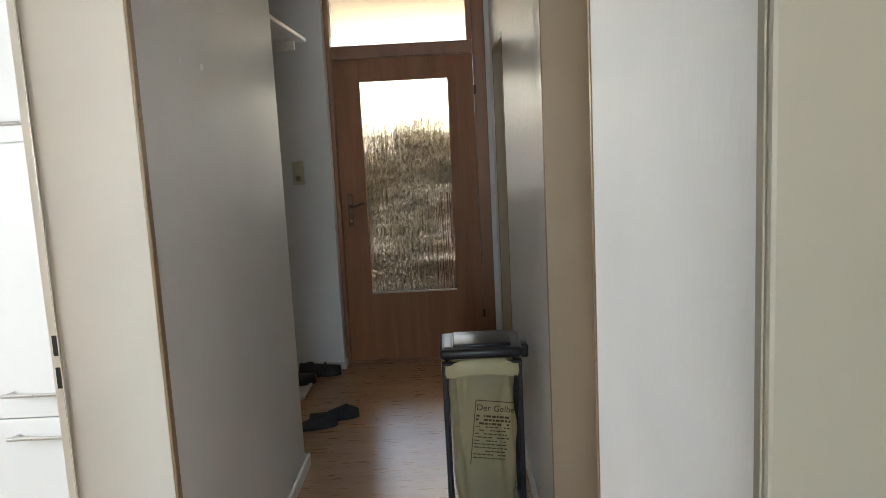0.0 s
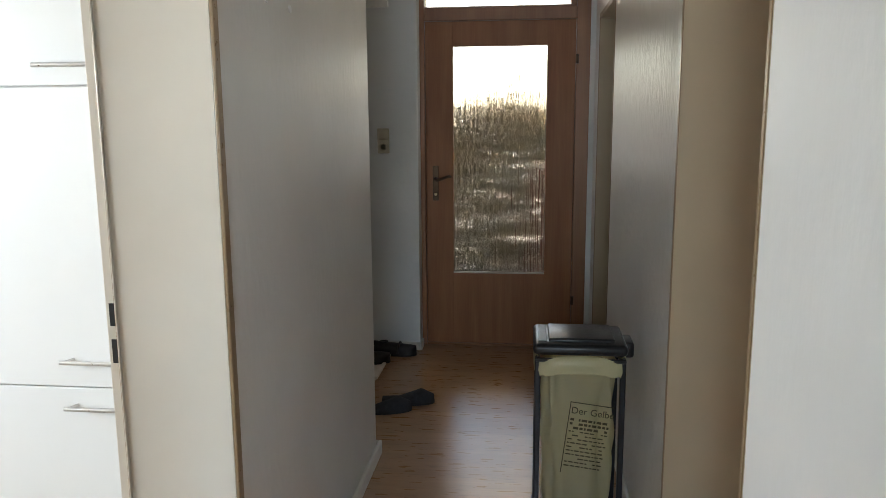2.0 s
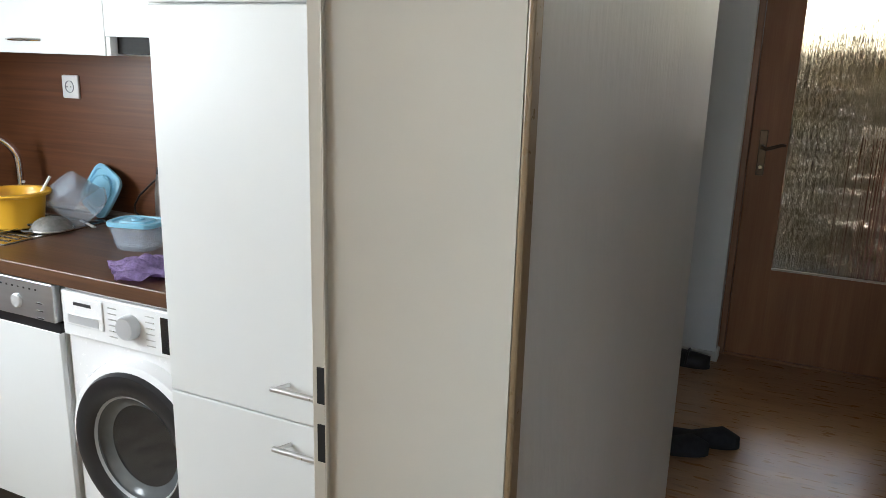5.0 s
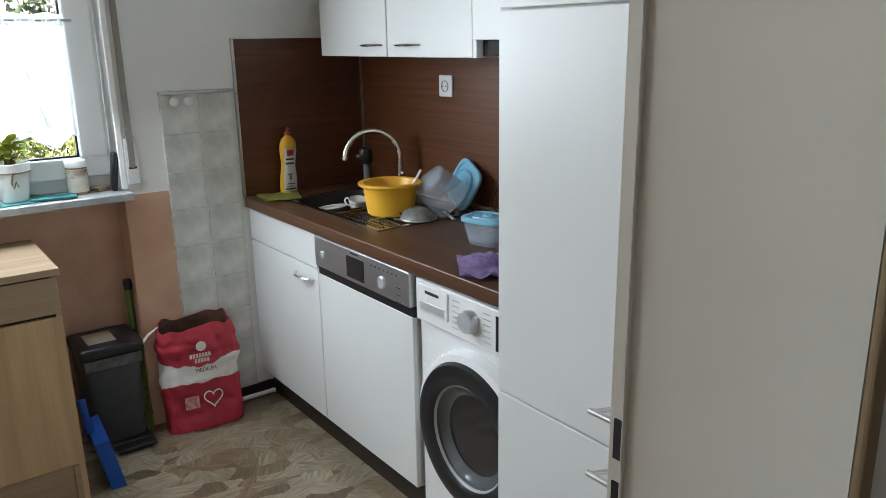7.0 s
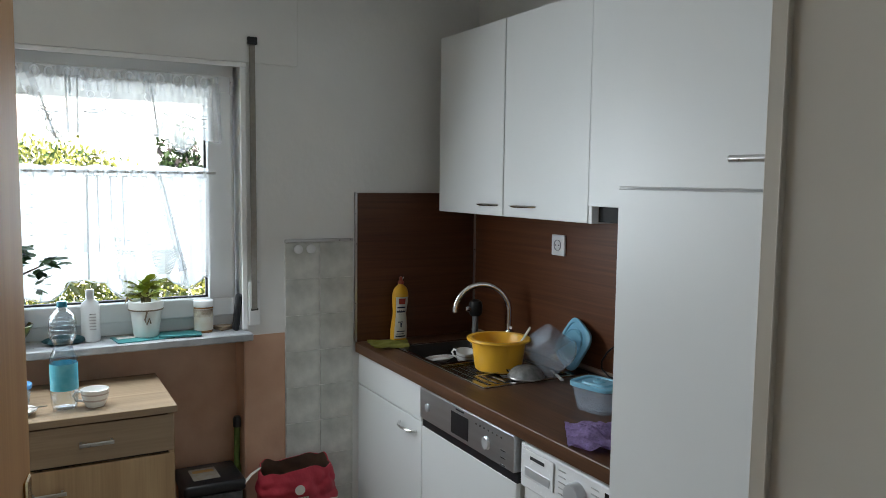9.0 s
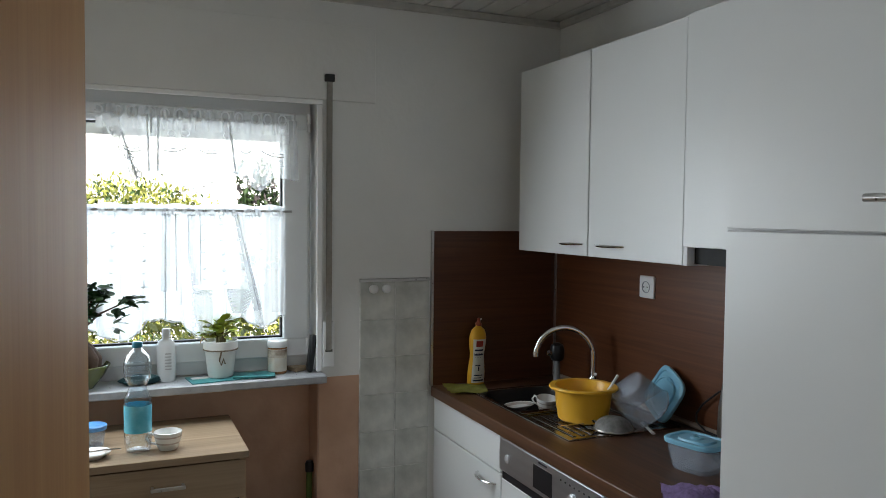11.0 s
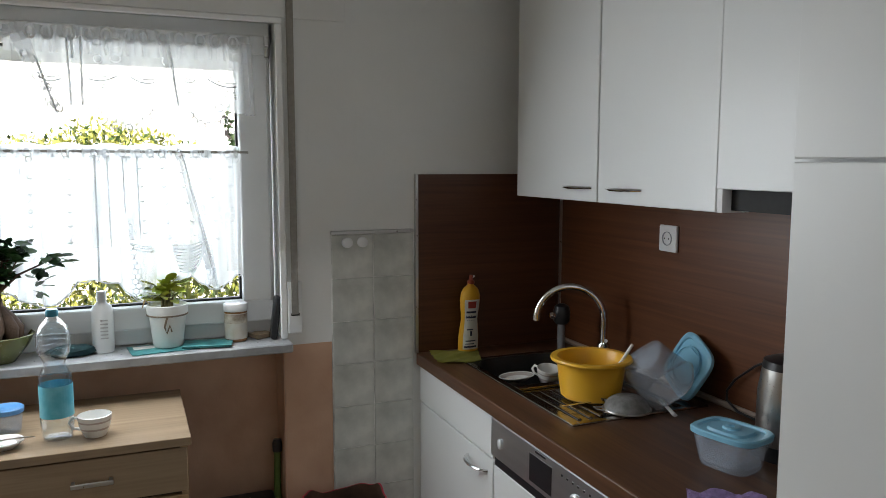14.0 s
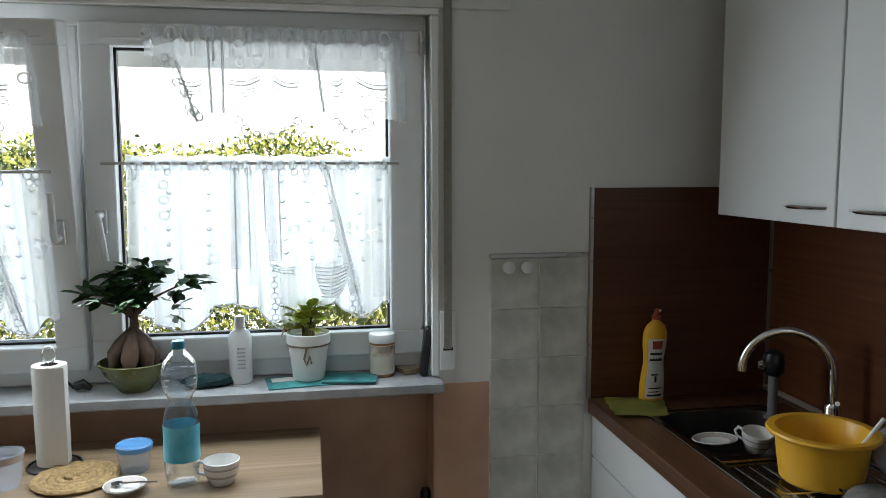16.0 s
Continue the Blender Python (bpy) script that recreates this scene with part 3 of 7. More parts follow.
part("filler_panel", B((TX1, TY + 0.004, 0), (XK, TY + 0.02, 2.20)), WHITE_FRONT, t)
ZS1, ZS2 = 0.699, 1.562
for z0, z1, hz in ((0.10, ZS1 - 0.002, ZS1 - 0.055), (ZS1 + 0.002, ZS2 - 0.002, ZS1 + 0.085), (ZS2 + 0.002, 2.20, ZS2 + 0.055)):
    d = part("door", B((TX0 + 0.001, TY, z0), (TX1 - 0.001, TY + 0.018, z1), 0.002), WHITE_FRONT, t)
    bar_handle((-1.220, TY, hz), (-1.036, TY, hz), (0, -0.034, 0), d)

# ---- floors and ceilings ----
def vinyl():
    """Kitchen vinyl printed with overlapping leaf-like flakes of beige and brown."""
    m = mat("patchwork_vinyl", (0.5, 0.4, 0.28), 0.34, bump=0.04, bscale=60)
    n, l = m.node_tree.nodes, m.node_tree.links
    p = n["Principled BSDF"]
    tc, mp = n.new("ShaderNodeTexCoord"), n.new("ShaderNodeMapping")
    mp.inputs["Rotation"].default_value = (0, 0, 0.6)
    mp.inputs["Scale"].default_value = (15, 10.5, 1)
    no = n.new("ShaderNodeTexNoise")
    no.inputs["Scale"].default_value, no.inputs["Detail"].default_value, no.inputs["Roughness"].default_value = 7.0, 5, 0.6
    ad = n.new("ShaderNodeMixRGB")
    ad.blend_type, ad.inputs[0].default_value = "ADD", 0.9
    l.new(tc.outputs["Object"], mp.inputs[0]), l.new(tc.outputs["Object"], no.inputs[0])
    l.new(mp.outputs[0], ad.inputs[1]), l.new(no.outputs["Color"], ad.inputs[2])
    v = n.new("ShaderNodeTexVoronoi")
    v.inputs["Scale"].default_value = 1.0
    l.new(ad.outputs[0], v.inputs["Vector"])
    sep = n.new("ShaderNodeSeparateColor")
    l.new(v.outputs["Color"], sep.inputs[0])
    cr = n.new("ShaderNodeValToRGB")
    cr.color_ramp.interpolation = "CONSTANT"
    e = cr.color_ramp.elements
    e[0].color, e[1].position, e[1].color = (0.60, 0.49, 0.34, 1), 0.16, (0.66, 0.55, 0.40, 1)
    for pos, c in ((0.32, (0.40, 0.28, 0.17, 1)), (0.44, (0.56, 0.45, 0.30, 1)), (0.56, (0.30, 0.205, 0.12, 1)), (0.66, (0.62, 0.52, 0.37, 1)), (0.78, (0.48, 0.36, 0.23, 1)), (0.90, (0.58, 0.47, 0.32, 1))):
        k = e.new(pos)
        k.color = c
    l.new(sep.outputs[0], cr.inputs[0])
    st, mp2 = n.new("ShaderNodeTexNoise"), n.new("ShaderNodeMapping")
    mp2.inputs["Scale"].default_value, mp2.inputs["Rotation"].default_value = (95, 12, 1), (0, 0, 0.9)
    turn, ang = n.new("ShaderNodeVectorRotate"), n.new("ShaderNodeMath")
    turn.rotation_type, ang.operation, ang.inputs[1].default_value = "Z_AXIS", "MULTIPLY", 6.28
    l.new(sep.outputs[1], ang.inputs[0]), l.new(ang.outputs[0], turn.inputs["Angle"])
    l.new(tc.outputs["Object"], turn.inputs["Vector"]), l.new(turn.outputs[0], mp2.inputs[0]), l.new(mp2.outputs[0], st.inputs[0])
    st.inputs["Scale"].default_value, st.inputs["Detail"].default_value = 1.0, 5
    mr = n.new("ShaderNodeMapRange")
    mr.inputs[1].default_value, mr.inputs[2].default_value, mr.inputs[3].default_value, mr.inputs[4].default_value = 0.3, 0.7, 0.31, 0.60
    l.new(st.outputs[0], mr.inputs[0])
    mu = n.new("ShaderNodeMixRGB")
    mu.blend_type, mu.inputs[0].default_value = "MULTIPLY", 1.0
    l.new(cr.outputs[0], mu.inputs[1]), l.new(mr.outputs[0], mu.inputs[2])
    l.new(mu.outputs[0], p.inputs["Base Color"])
    return m


def wood_vinyl():
    """Corridor floor: wood print with broken short strokes, slightly glossy and uneven."""
    m = wood("wood_print_floor", (0.30, 0.16, 0.07), (0.40, 0.225, 0.105), 0, 0.3, contrast=0.7, streak=12, spec=0.5)
    n, l = m.node_tree.nodes, m.node_tree.links
    p = n["Principled BSDF"]
    tc, mp = n.new("ShaderNodeTexCoord"), n.new("ShaderNodeMapping")
    mp.inputs["Scale"].default_value = (9, 45, 1)
    no = n.new("ShaderNodeTexNoise")
    no.inputs["Scale"].default_value, no.inputs["Detail"].default_value = 1.0, 5
    l.new(tc.outputs["Object"], mp.inputs[0]), l.new(mp.outputs[0], no.inputs[0])
    cr = n.new("ShaderNodeMapRange")
    cr.inputs[1].default_value, cr.inputs[2].default_value, cr.inputs[3].default_value, cr.inputs[4].default_value = 0.58, 0.70, 1.0, 0.74
    l.new(no.outputs[0], cr.inputs[0])
    mu = n.new("ShaderNodeMixRGB")
    mu.blend_type, mu.inputs[0].default_value = "MULTIPLY", 1.0
    src = p.inputs["Base Color"].links[0].from_socket
    l.new(src, mu.inputs[1]), l.new(cr.outputs[0], mu.inputs[2])
    l.new(mu.outputs[0], p.inputs["Base Color"])
    rr = n.new("ShaderNodeMapRange")
    rr.inputs[3].default_value, rr.inputs[4].default_value = 0.22, 0.36
    p.inputs["Coat Weight"].default_value, p.inputs["Coat Roughness"].default_value = 0.5, 0.24
    l.new(no.outputs[0], rr.inputs[0]), l.new(rr.outputs[0], p.inputs["Roughness"])
    b = [k for k in n if k.type == "BUMP"][0]
    b.inputs["Strength"].default_value = 0.06
    l.new(no.outputs[0], b.inputs["Height"])
    return m


structure("floor_corridor", B((-0.70, -2.05, -0.1), (XR2 + 0.02, 5.25, 0)), wood_vinyl(), "brown wood-print floor covering with a worn sheen")
structure("floor_niche", B((-1.5, 2.9, -0.1), (-0.70, 5.25, 0)), bpy.data.materials["wood_print_floor"], "brown wood-print floor covering in the niche")
structure("floor_kitchen", B((XW - 0.34, -0.9, -0.1), (-0.70, 2.9, 0)), vinyl(), "beige and brown patchwork-print vinyl floor")
structure("floor_outer", B((XR2 + 0.02, -2.05, -0.1), (XR2 + 0.3, 5.25, 0)), PLASTER, "plain floor behind the closed doors")
structure("wall_outer_east", B((XR2 + 0.05, -2.05, 0), (XR2 + 0.3, 5.25, CEIL_C)), PAINT_WHITE, "plain wall behind the closed room doors")
# panelled kitchen ceiling: long white boards with shadow gaps
bm = bmesh.new()
# Brown paper made darker: shade inside the sack is put into its colour.
y = -0.9
while y < YB:
    box(bm, (XW, y + 0.003, CEIL_K), (XK, min(y + 0.112, YB) - 0.003, CEIL_K + 0.012), 0.002)
    y += 0.112
box(bm, (XW - 0.34, -0.9, CEIL_K + 0.010), (XK, YB + 0.3, CEIL_C + 0.2))
structure("ceiling_kitchen", bm, CEILING, "white panelled ceiling with narrow shadow gaps")
structure("trim_ceiling", boxes(((XW, -0.6, CEIL_K - 0.028), (XW + 0.022, YB, CEIL_K)), ((XW + 0.022, YB - 0.022, CEIL_K - 0.028), (XK, YB, CEIL_K)), bevel=0.004), mat("grey_white_trim", (0.50, 0.49, 0.46), 0.5, var=0.1, scale=20), "grimy white ceiling trim")

# ---- house door ----
fr = thing("door_frame_house", "dark beech frame of the house door with transom", "door frame", kind="structure")
part("post", B((-0.565, YD - 0.03, 0), (-0.535, YD + 0.08, 2.56), 0.003), BEECH_DARK, fr)
part("post", B((0.388, YD - 0.03, 0), (0.47, YD + 0.08, 2.56), 0.003), BEECH_DARK, fr)
part("transom_bar", B((-0.535, YD - 0.02, 2.045), (0.388, YD + 0.08, 2.12), 0.004), BEECH_DARK, fr)
part("threshold", B((-0.535, YD - 0.02, 0), (0.388, YD + 0.08, 0.013), 0.003), BEECH_DARK, fr)
part("head", B((-0.535, YD - 0.03, 2.50), (0.388, YD + 0.08, 2.56), 0.003), BEECH_DARK, fr)
g = part("transom_pane", B((-0.535, YD + 0.035, 2.12), (0.37, YD + 0.041, 2.50)), ROLLED, fr, "rippled transom glass")
g.visible_shadow = False
part("transom_bead", boxes(((-0.535, YD + 0.012, 2.12), (0.388, YD + 0.032, 2.132)), ((0.352, YD + 0.012, 2.132), (0.388, YD + 0.032, 2.5)), bevel=0.003), BEECH_DARK, fr)
dd = thing("door_house", "beech house door with tall rippled glass pane", "door", kind="structure", at=(-0.08, YD, 0))
gx0, gx1, gz0, gz1 = -0.362, 0.216, 0.475, 1.895
for nm, lo, hi in (("stile", (-0.533, YD, 0.012), (gx0, YD + 0.045, 2.043)), ("stile", (gx1, YD, 0.012), (0.386, YD + 0.045, 2.043)), ("bottom_rail", (gx0, YD, 0.012), (gx1, YD + 0.045, gz0)), ("top_rail", (gx0, YD, gz1), (gx1, YD + 0.045, 2.043))):
    part(nm, B(lo, hi, 0.0015), BEECH_Z, dd)
gl = part("pane", B((gx0, YD + 0.02, gz0), (gx1, YD + 0.026, gz1)), ROLLED, dd, "rippled rolled glass pane")
gl.visible_shadow = False
part("glazing_bead", boxes(((gx0, YD + 0.004, gz0), (gx1, YD + 0.018, gz0 + 0.010)), bevel=0.002), mat("pale_bead", (0.62, 0.55, 0.45), 0.3), dd)
hp = part("handle_plate", B((-0.492, YD - 0.009, 0.945), (-0.455, YD, 1.165), 0.008, 3), BRONZE, dd, "dark bronze backplate")
part("lever", tube([(-0.473, YD - 0.005, 1.085), (-0.473, YD - 0.05, 1.085), (-0.455, YD - 0.06, 1.078), (-0.425, YD - 0.06, 1.088), (-0.385, YD - 0.058, 1.102), (-0.368, YD - 0.055, 1.10)], [0.011, 0.009, 0.009, 0.0085, 0.008, 0.006], 10), BRONZE, hp, smooth=50)
part("lock_cylinder", lathe([(0.009, 0), (0.009, -0.006)], 14, (-0.473, YD - 0.009, 0.985), "y"), BRASS, hp)
for z in (0.29, 1.78):
    part("hinge", lathe([(0.009, 0), (0.009, 0.055)], 12, (0.393, YD - 0.036, z)), BRONZE, dd)

# ---- corridor fittings ----
t = thing("light_switch", "old ivory double rocker light switch and socket", "switch", at=(-0.777, 4.85, 1.326))
IVORY = mat("yellowed_ivory_plastic", (0.55, 0.48, 0.34), 0.4, var=0.06)
sp = part("plate", B((-0.815, 4.838, 1.250), (-0.741, 4.85, 1.402), 0.006, 2), IVORY, t)
part("rocker", B((-0.805, 4.832, 1.333), (-0.751, 4.838, 1.392), 0.004, 2), IVORY, sp)
part("socket_well", lathe([(0.022, 0), (0.022, -0.004), (0.018, -0.004), (0.016, 0.0)], 20, (-0.778, 4.837, 1.290), "y"), IVORY, sp)
t = thing("coat_shelf", "white painted coat shelf high in the niche", "shelf", at=(-0.9, 4.0, 2.07))
part("board", B((-1.25, 3.302, 2.078), (-0.566, 4.28, 2.098), 0.003), BASE_WHITE, t)
part("bracket", B((-1.25, 4.20, 2.03), (-0.62, 4.225, 2.078), 0.002), BASE_WHITE, t)
for y in (2.086, 2.278):
    t = thing("wall_plug", "white plastic wall plug in a drill hole", "wall plug", "wall plugs", at=(XL, y, 1.764))
    part("collar", lathe([(0.010, 0), (0.010, 0.004), (0.006, 0.005), (0.0045, 0.001)], 16, (XL, y, 1.764), "x", cap=False), PVC, t, smooth=40)
    part("hole", lathe([(0.0048, 0.001), (0.0, 0.0012)], 12, (XL, y, 1.764), "x"), BLACK_GAP, t)


def shoe(name, m, length, width, height, material, sole, open_heel, label, strap=False):
    """A lofted slipper or shoe that points along +x, with its sole as a part."""
    t = thing(name, label, "shoe", "shoes by the wall")
    bm = bmesh.new()
    n, seg = 12, 14
    rings = []
    for i in range(n + 1):
        u = i / n
        w = width / 2 * (0.72 + 0.28 * math.sin(math.pi * (0.15 + 0.8 * u))) * (1 - 0.75 * max(0, u - 0.86) / 0.14 * 0.5)
        if u > 0.9:
            w *= 1 - (u - 0.9) * 4
        h = height * ((0.95 - 0.25 * u) if not open_heel else (0.25 if u < 0.35 else 0.30 + 1.4 * (u - 0.35) if u < 0.75 else 0.86 - 1.6 * (u - 0.75)))
        ring = []
        for k in range(seg):
            a = math.pi * k / (seg - 1)
            ring.append(bm.verts.new((u * length - length / 2, w * math.cos(a), 0.012 + h * max(0.0, math.sin(a)) ** 0.75)))
        rings.append(ring)
    for a, b in zip(rings, rings[1:]):
        for k in range(seg - 1):
            bm.faces.new((a[k], a[k + 1], b[k + 1], b[k]))
    bm.faces.new(rings[0]), bm.faces.new(rings[-1])
    part("upper", bm, material, t, smooth=70)
    bm = bmesh.new()
    out = []
    for i in range(28):
        a = 2 * math.pi * i / 28
        out.append((math.cos(a) * length * 0.51, math.sin(a) * width * 0.5 * (1 + 0.12 * math.cos(a))))
    lo = [bm.verts.new((x, y, 0)) for x, y in out]
    hi = [bm.verts.new((x, y, 0.018)) for x, y in out]
    for i in range(28):
        bm.faces.new((lo[i], lo[(i + 1) % 28], hi[(i + 1) % 28], hi[i]))
    bm.faces.new(lo), bm.faces.new(hi)
    part("sole", bm, sole, t, smooth=40)
    if strap:
        part("strap", tube(arc((0.03, 0, 0.02), width * 0.52, 0, 180, 12, "yz"), 0.014, 8, flat=0.4), material, t, smooth=60)
    if not open_heel:
        part("opening", lathe([(0.026, 0), (0.030, 0.006), (0.022, 0.007), (0.0, 0.0)], 18, (-length * 0.27, 0, 0.010 + height * 0.86)), BLACK_GAP, t)
    t.matrix_basis = m
    return t


SLIP = mat("dark_slipper_felt", (0.028, 0.030, 0.035), 0.85, var=0.25, scale=40, bump=0.2, bscale=300)
SLIP2 = mat("black_shoe_leather", (0.016, 0.015, 0.016), 0.42, var=0.2, scale=30)
SOLE = mat("dark_rubber_sole", (0.02, 0.02, 0.022), 0.7)
shoe("slipper", pose(-0.50, 3.93, 0, 0, 0, 6), 0.27, 0.10, 0.075, SLIP, SOLE, True, "dark felt slipper lying on the corridor floor")
shoe("slipper", pose(-0.60, 3.80, 0, 0, 0, 14), 0.27, 0.10, 0.075, SLIP, SOLE, True, "dark felt slipper partly behind the wall end")
shoe("shoe", pose(-0.71, 4.74, 0, 0, 0, -4), 0.27, 0.10, 0.075, SLIP2, SOLE, False, "black leather shoe by the niche wall", True)
shoe("shoe", pose(-0.84, 4.52, 0.014, 0, 0, 10), 0.27, 0.10, 0.07, SLIP2, SOLE, False, "black leather shoe on a white tray")
t = thing("shoe_tray", "flat white shoe tray on the niche floor", "tray", at=(-0.95, 4.45, 0))
part("base", B((-1.20, 4.24, 0.001), (-0.735, 4.66, 0.010), 0.003), BASE_WHITE, t)
part("rim", boxes(((-0.745, 4.24, 0.008), (-0.725, 4.67, 0.024)), ((-1.20, 4.66, 0.008), (-0.745, 4.67, 0.024)), bevel=0.003), BASE_WHITE, t)

# ---- kitchen window ----
XG = XW - 0.125   # glass plane
w = thing("window_kitchen", "white plastic two-sash window, one sash tilted open", "window", kind="structure", at=(XG, 0.92, ZW0))
xo0, xo1 = XG - 0.045, XG + 0.035
YM0, YM1 = 0.80, 0.865
for nm, lo, hi in (("frame_rail", (xo0, YW0, ZW0 + 0.02), (xo1, YW1 - 0.012, 1.045)), ("frame_rail", (xo0, YW0, 1.955), (xo1, YW1 - 0.012, ZW1)), ("frame_post", (xo0, YW0, 1.045), (xo1, YW0 + 0.06, 1.955)), ("frame_post", (xo0, 1.775, 1.045), (xo1, YW1 - 0.012, 1.955)), ("mullion", (xo0, YM0, 1.045), (xo1, YM1, 1.955))):
    part(nm, B(lo, hi, 0.004), PVC, w)


def sash(parent, y0, y1, z0, z1, gy0, gy1, gz0, gz1, x0, x1):
    s = part("sash_rail", B((x0, y0, z0), (x1, y1, gz0), 0.006, 2), PVC, parent)
    part("sash_rail", B((x0, y0, gz1), (x1, y1, z1), 0.006, 2), PVC, parent)
    part("sash_stile", B((x0, y0, gz0 - 0.004), (x1 - 0.001, gy0, gz1 + 0.004), 0.006, 2), PVC, parent)
    part("sash_stile", B((x0, gy1, gz0 - 0.004), (x1 - 0.001, y1, gz1 + 0.004), 0.006, 2), PVC, parent)
    for lo, hi in (((XG, gy0, gz0), (XG + 0.02, gy0 + 0.007, gz1)), ((XG, gy1 - 0.007, gz0), (XG + 0.02, gy1, gz1)), ((XG, gy0, gz0), (XG + 0.02, gy1, gz0 + 0.007)), ((XG, gy0, gz1 - 0.007), (XG + 0.02, gy1, gz1))):
        part("seal", B(lo, hi), RUBBER, parent)
    p = part("pane", B((XG - 0.003, gy0, gz0), (XG + 0.003, gy1, gz1)), PANE, parent)
    p.visible_shadow = False
    return s


SX0, SX1 = XG - 0.03, XG + 0.055
s1 = sash(w, 0.872, 1.792, 1.030, 1.965, 0.953, 1.697, 1.103, 1.902, SX0, SX1)
part("handle_base", B((SX1, 0.898, 1.400), (SX1 + 0.012, 0.928, 1.466), 0.004, 2), SATIN, s1)
part("handle_lever", tube([(SX1 + 0.006, 0.913, 1.452), (SX1 + 0.045, 0.913, 1.450), (SX1 + 0.050, 0.916, 1.43), (SX1 + 0.046, 0.930, 1.33)], [0.010, 0.009, 0.010, 0.008], 10), PVC, s1, smooth=50)
part("corner_hinge", lathe([(0.009, 0), (0.009, 0.03), (0.006, 0.031), (0.006, 0.034), (0.009, 0.035), (0.009, 0.065)], 12, (SX1 + 0.008, 1.790, 1.895)), SATIN, s1, "satin metal hinge", smooth=40)
part("corner_hinge", lathe([(0.008, 0), (0.008, 0.06)], 12, (SX1 + 0.004, 1.790, 1.040)), PVC, s1)
part("sash_catch", B((XG + 0.035, 0.808, 1.90), (XG + 0.05, 0.826, 1.96), 0.002), BRASS, w)
# tilted sash as an open part of its own
w2 = thing("window_kitchen_tilted", "white plastic sash tilted inward with lace curtains", "window", kind="structure")
w2s = sash(w2, 0.045, 0.862, 1.032, 1.965, 0.125, 0.780, 1.105, 1.902, SX0, SX1)
part("handle_base", B((SX1, 0.806, 1.395), (SX1 + 0.012, 0.836, 1.461), 0.004, 2), SATIN, w2s)
part("handle_lever", tube([(SX1 + 0.006, 0.821, 1.415), (SX1 + 0.045, 0.821, 1.415), (SX1 + 0.050, 0.821, 1.43), (SX1 + 0.046, 0.821, 1.54)], [0.010, 0.009, 0.010, 0.008], 10), PVC, w2s, smooth=50)
structure("window_sill", boxes(((XW - 0.13, YW0, 0.945), (XW + 0.065, YW1 + 0.018, 0.975)), bevel=0.004), SILL, "grey marble window sill with worn front edge")
structure("window_sill_reveal", B((XG - 0.045, YW0, 0.945), (XW - 0.13, YW1, 0.97)), SILL, "grey marble window sill, inner strip")
# Whiter than the wall: window light on lip and edging put into the paint.
REVEAL_LIT = mat("window_lit_reveal_paint", (0.90, 0.90, 0.89), 0.4, var=0.02)
structure("window_lintel_lip", B((XW, YW0, ZW1 - 0.016), (XW + 0.012, YW1 + 0.012, ZW1 + 0.001), 0.003), REVEAL_LIT, "white lip along the window lintel, light put into its colour")
structure("reveal_trim", B((XW, YW1 - 0.010, ZW0 + 0.02), (XW + 0.010, YW1 + 0.012, ZW1 - 0.017), 0.003), REVEAL_LIT, "white edging of the window reveal, window light in its colour")
t = thing("roller_shutter", "grey-beige roller shutter rolled up behind the window", "shutter", at=(XG - 0.10, 0.92, 1.865))
for k in range(3):
    z = 1.866 + k * 0.047
    part("slat", B((XG - 0.105, YW0, z), (XG - 0.093, YW1, z + 0.044), 0.004, 2), mat("grey_beige_shutter", (0.42, 0.40, 0.37), 0.6, var=0.06), t)
# shutter box lid, strap
structure("shutter_box_lid", B((XW, -0.3, 2.012), (XW + 0.010, 2.034, 2.298), 0.002), PAINT_KITCHEN, "painted shutter box lid set on the wall")
t = thing("shutter_strap", "grey woven roller shutter strap with winder plate", "shutter strap", at=(XW, 1.85, 1.03))
part("strap", B((XW + 0.012, 1.840, 1.06), (XW + 0.016, 1.862, 2.10)), mat("grey_strap_webbing", (0.30, 0.28, 0.25), 0.85, var=0.1, bump=0.2, bscale=300, scale=60), t)
part("guide", B((XW + 0.005, 1.832, 2.08), (XW + 0.024, 1.870, 2.109), 0.004, 2), BLACK_PLASTIC, t)
wp = part("winder_plate", B((XW, 1.828, 0.995), (XW + 0.012, 1.876, 1.17), 0.004, 2), PVC, t)
part("slot", B((XW + 0.0115, 1.838, 1.055), (XW + 0.0135, 1.866, 1.064)), BLACK_GAP, wp)


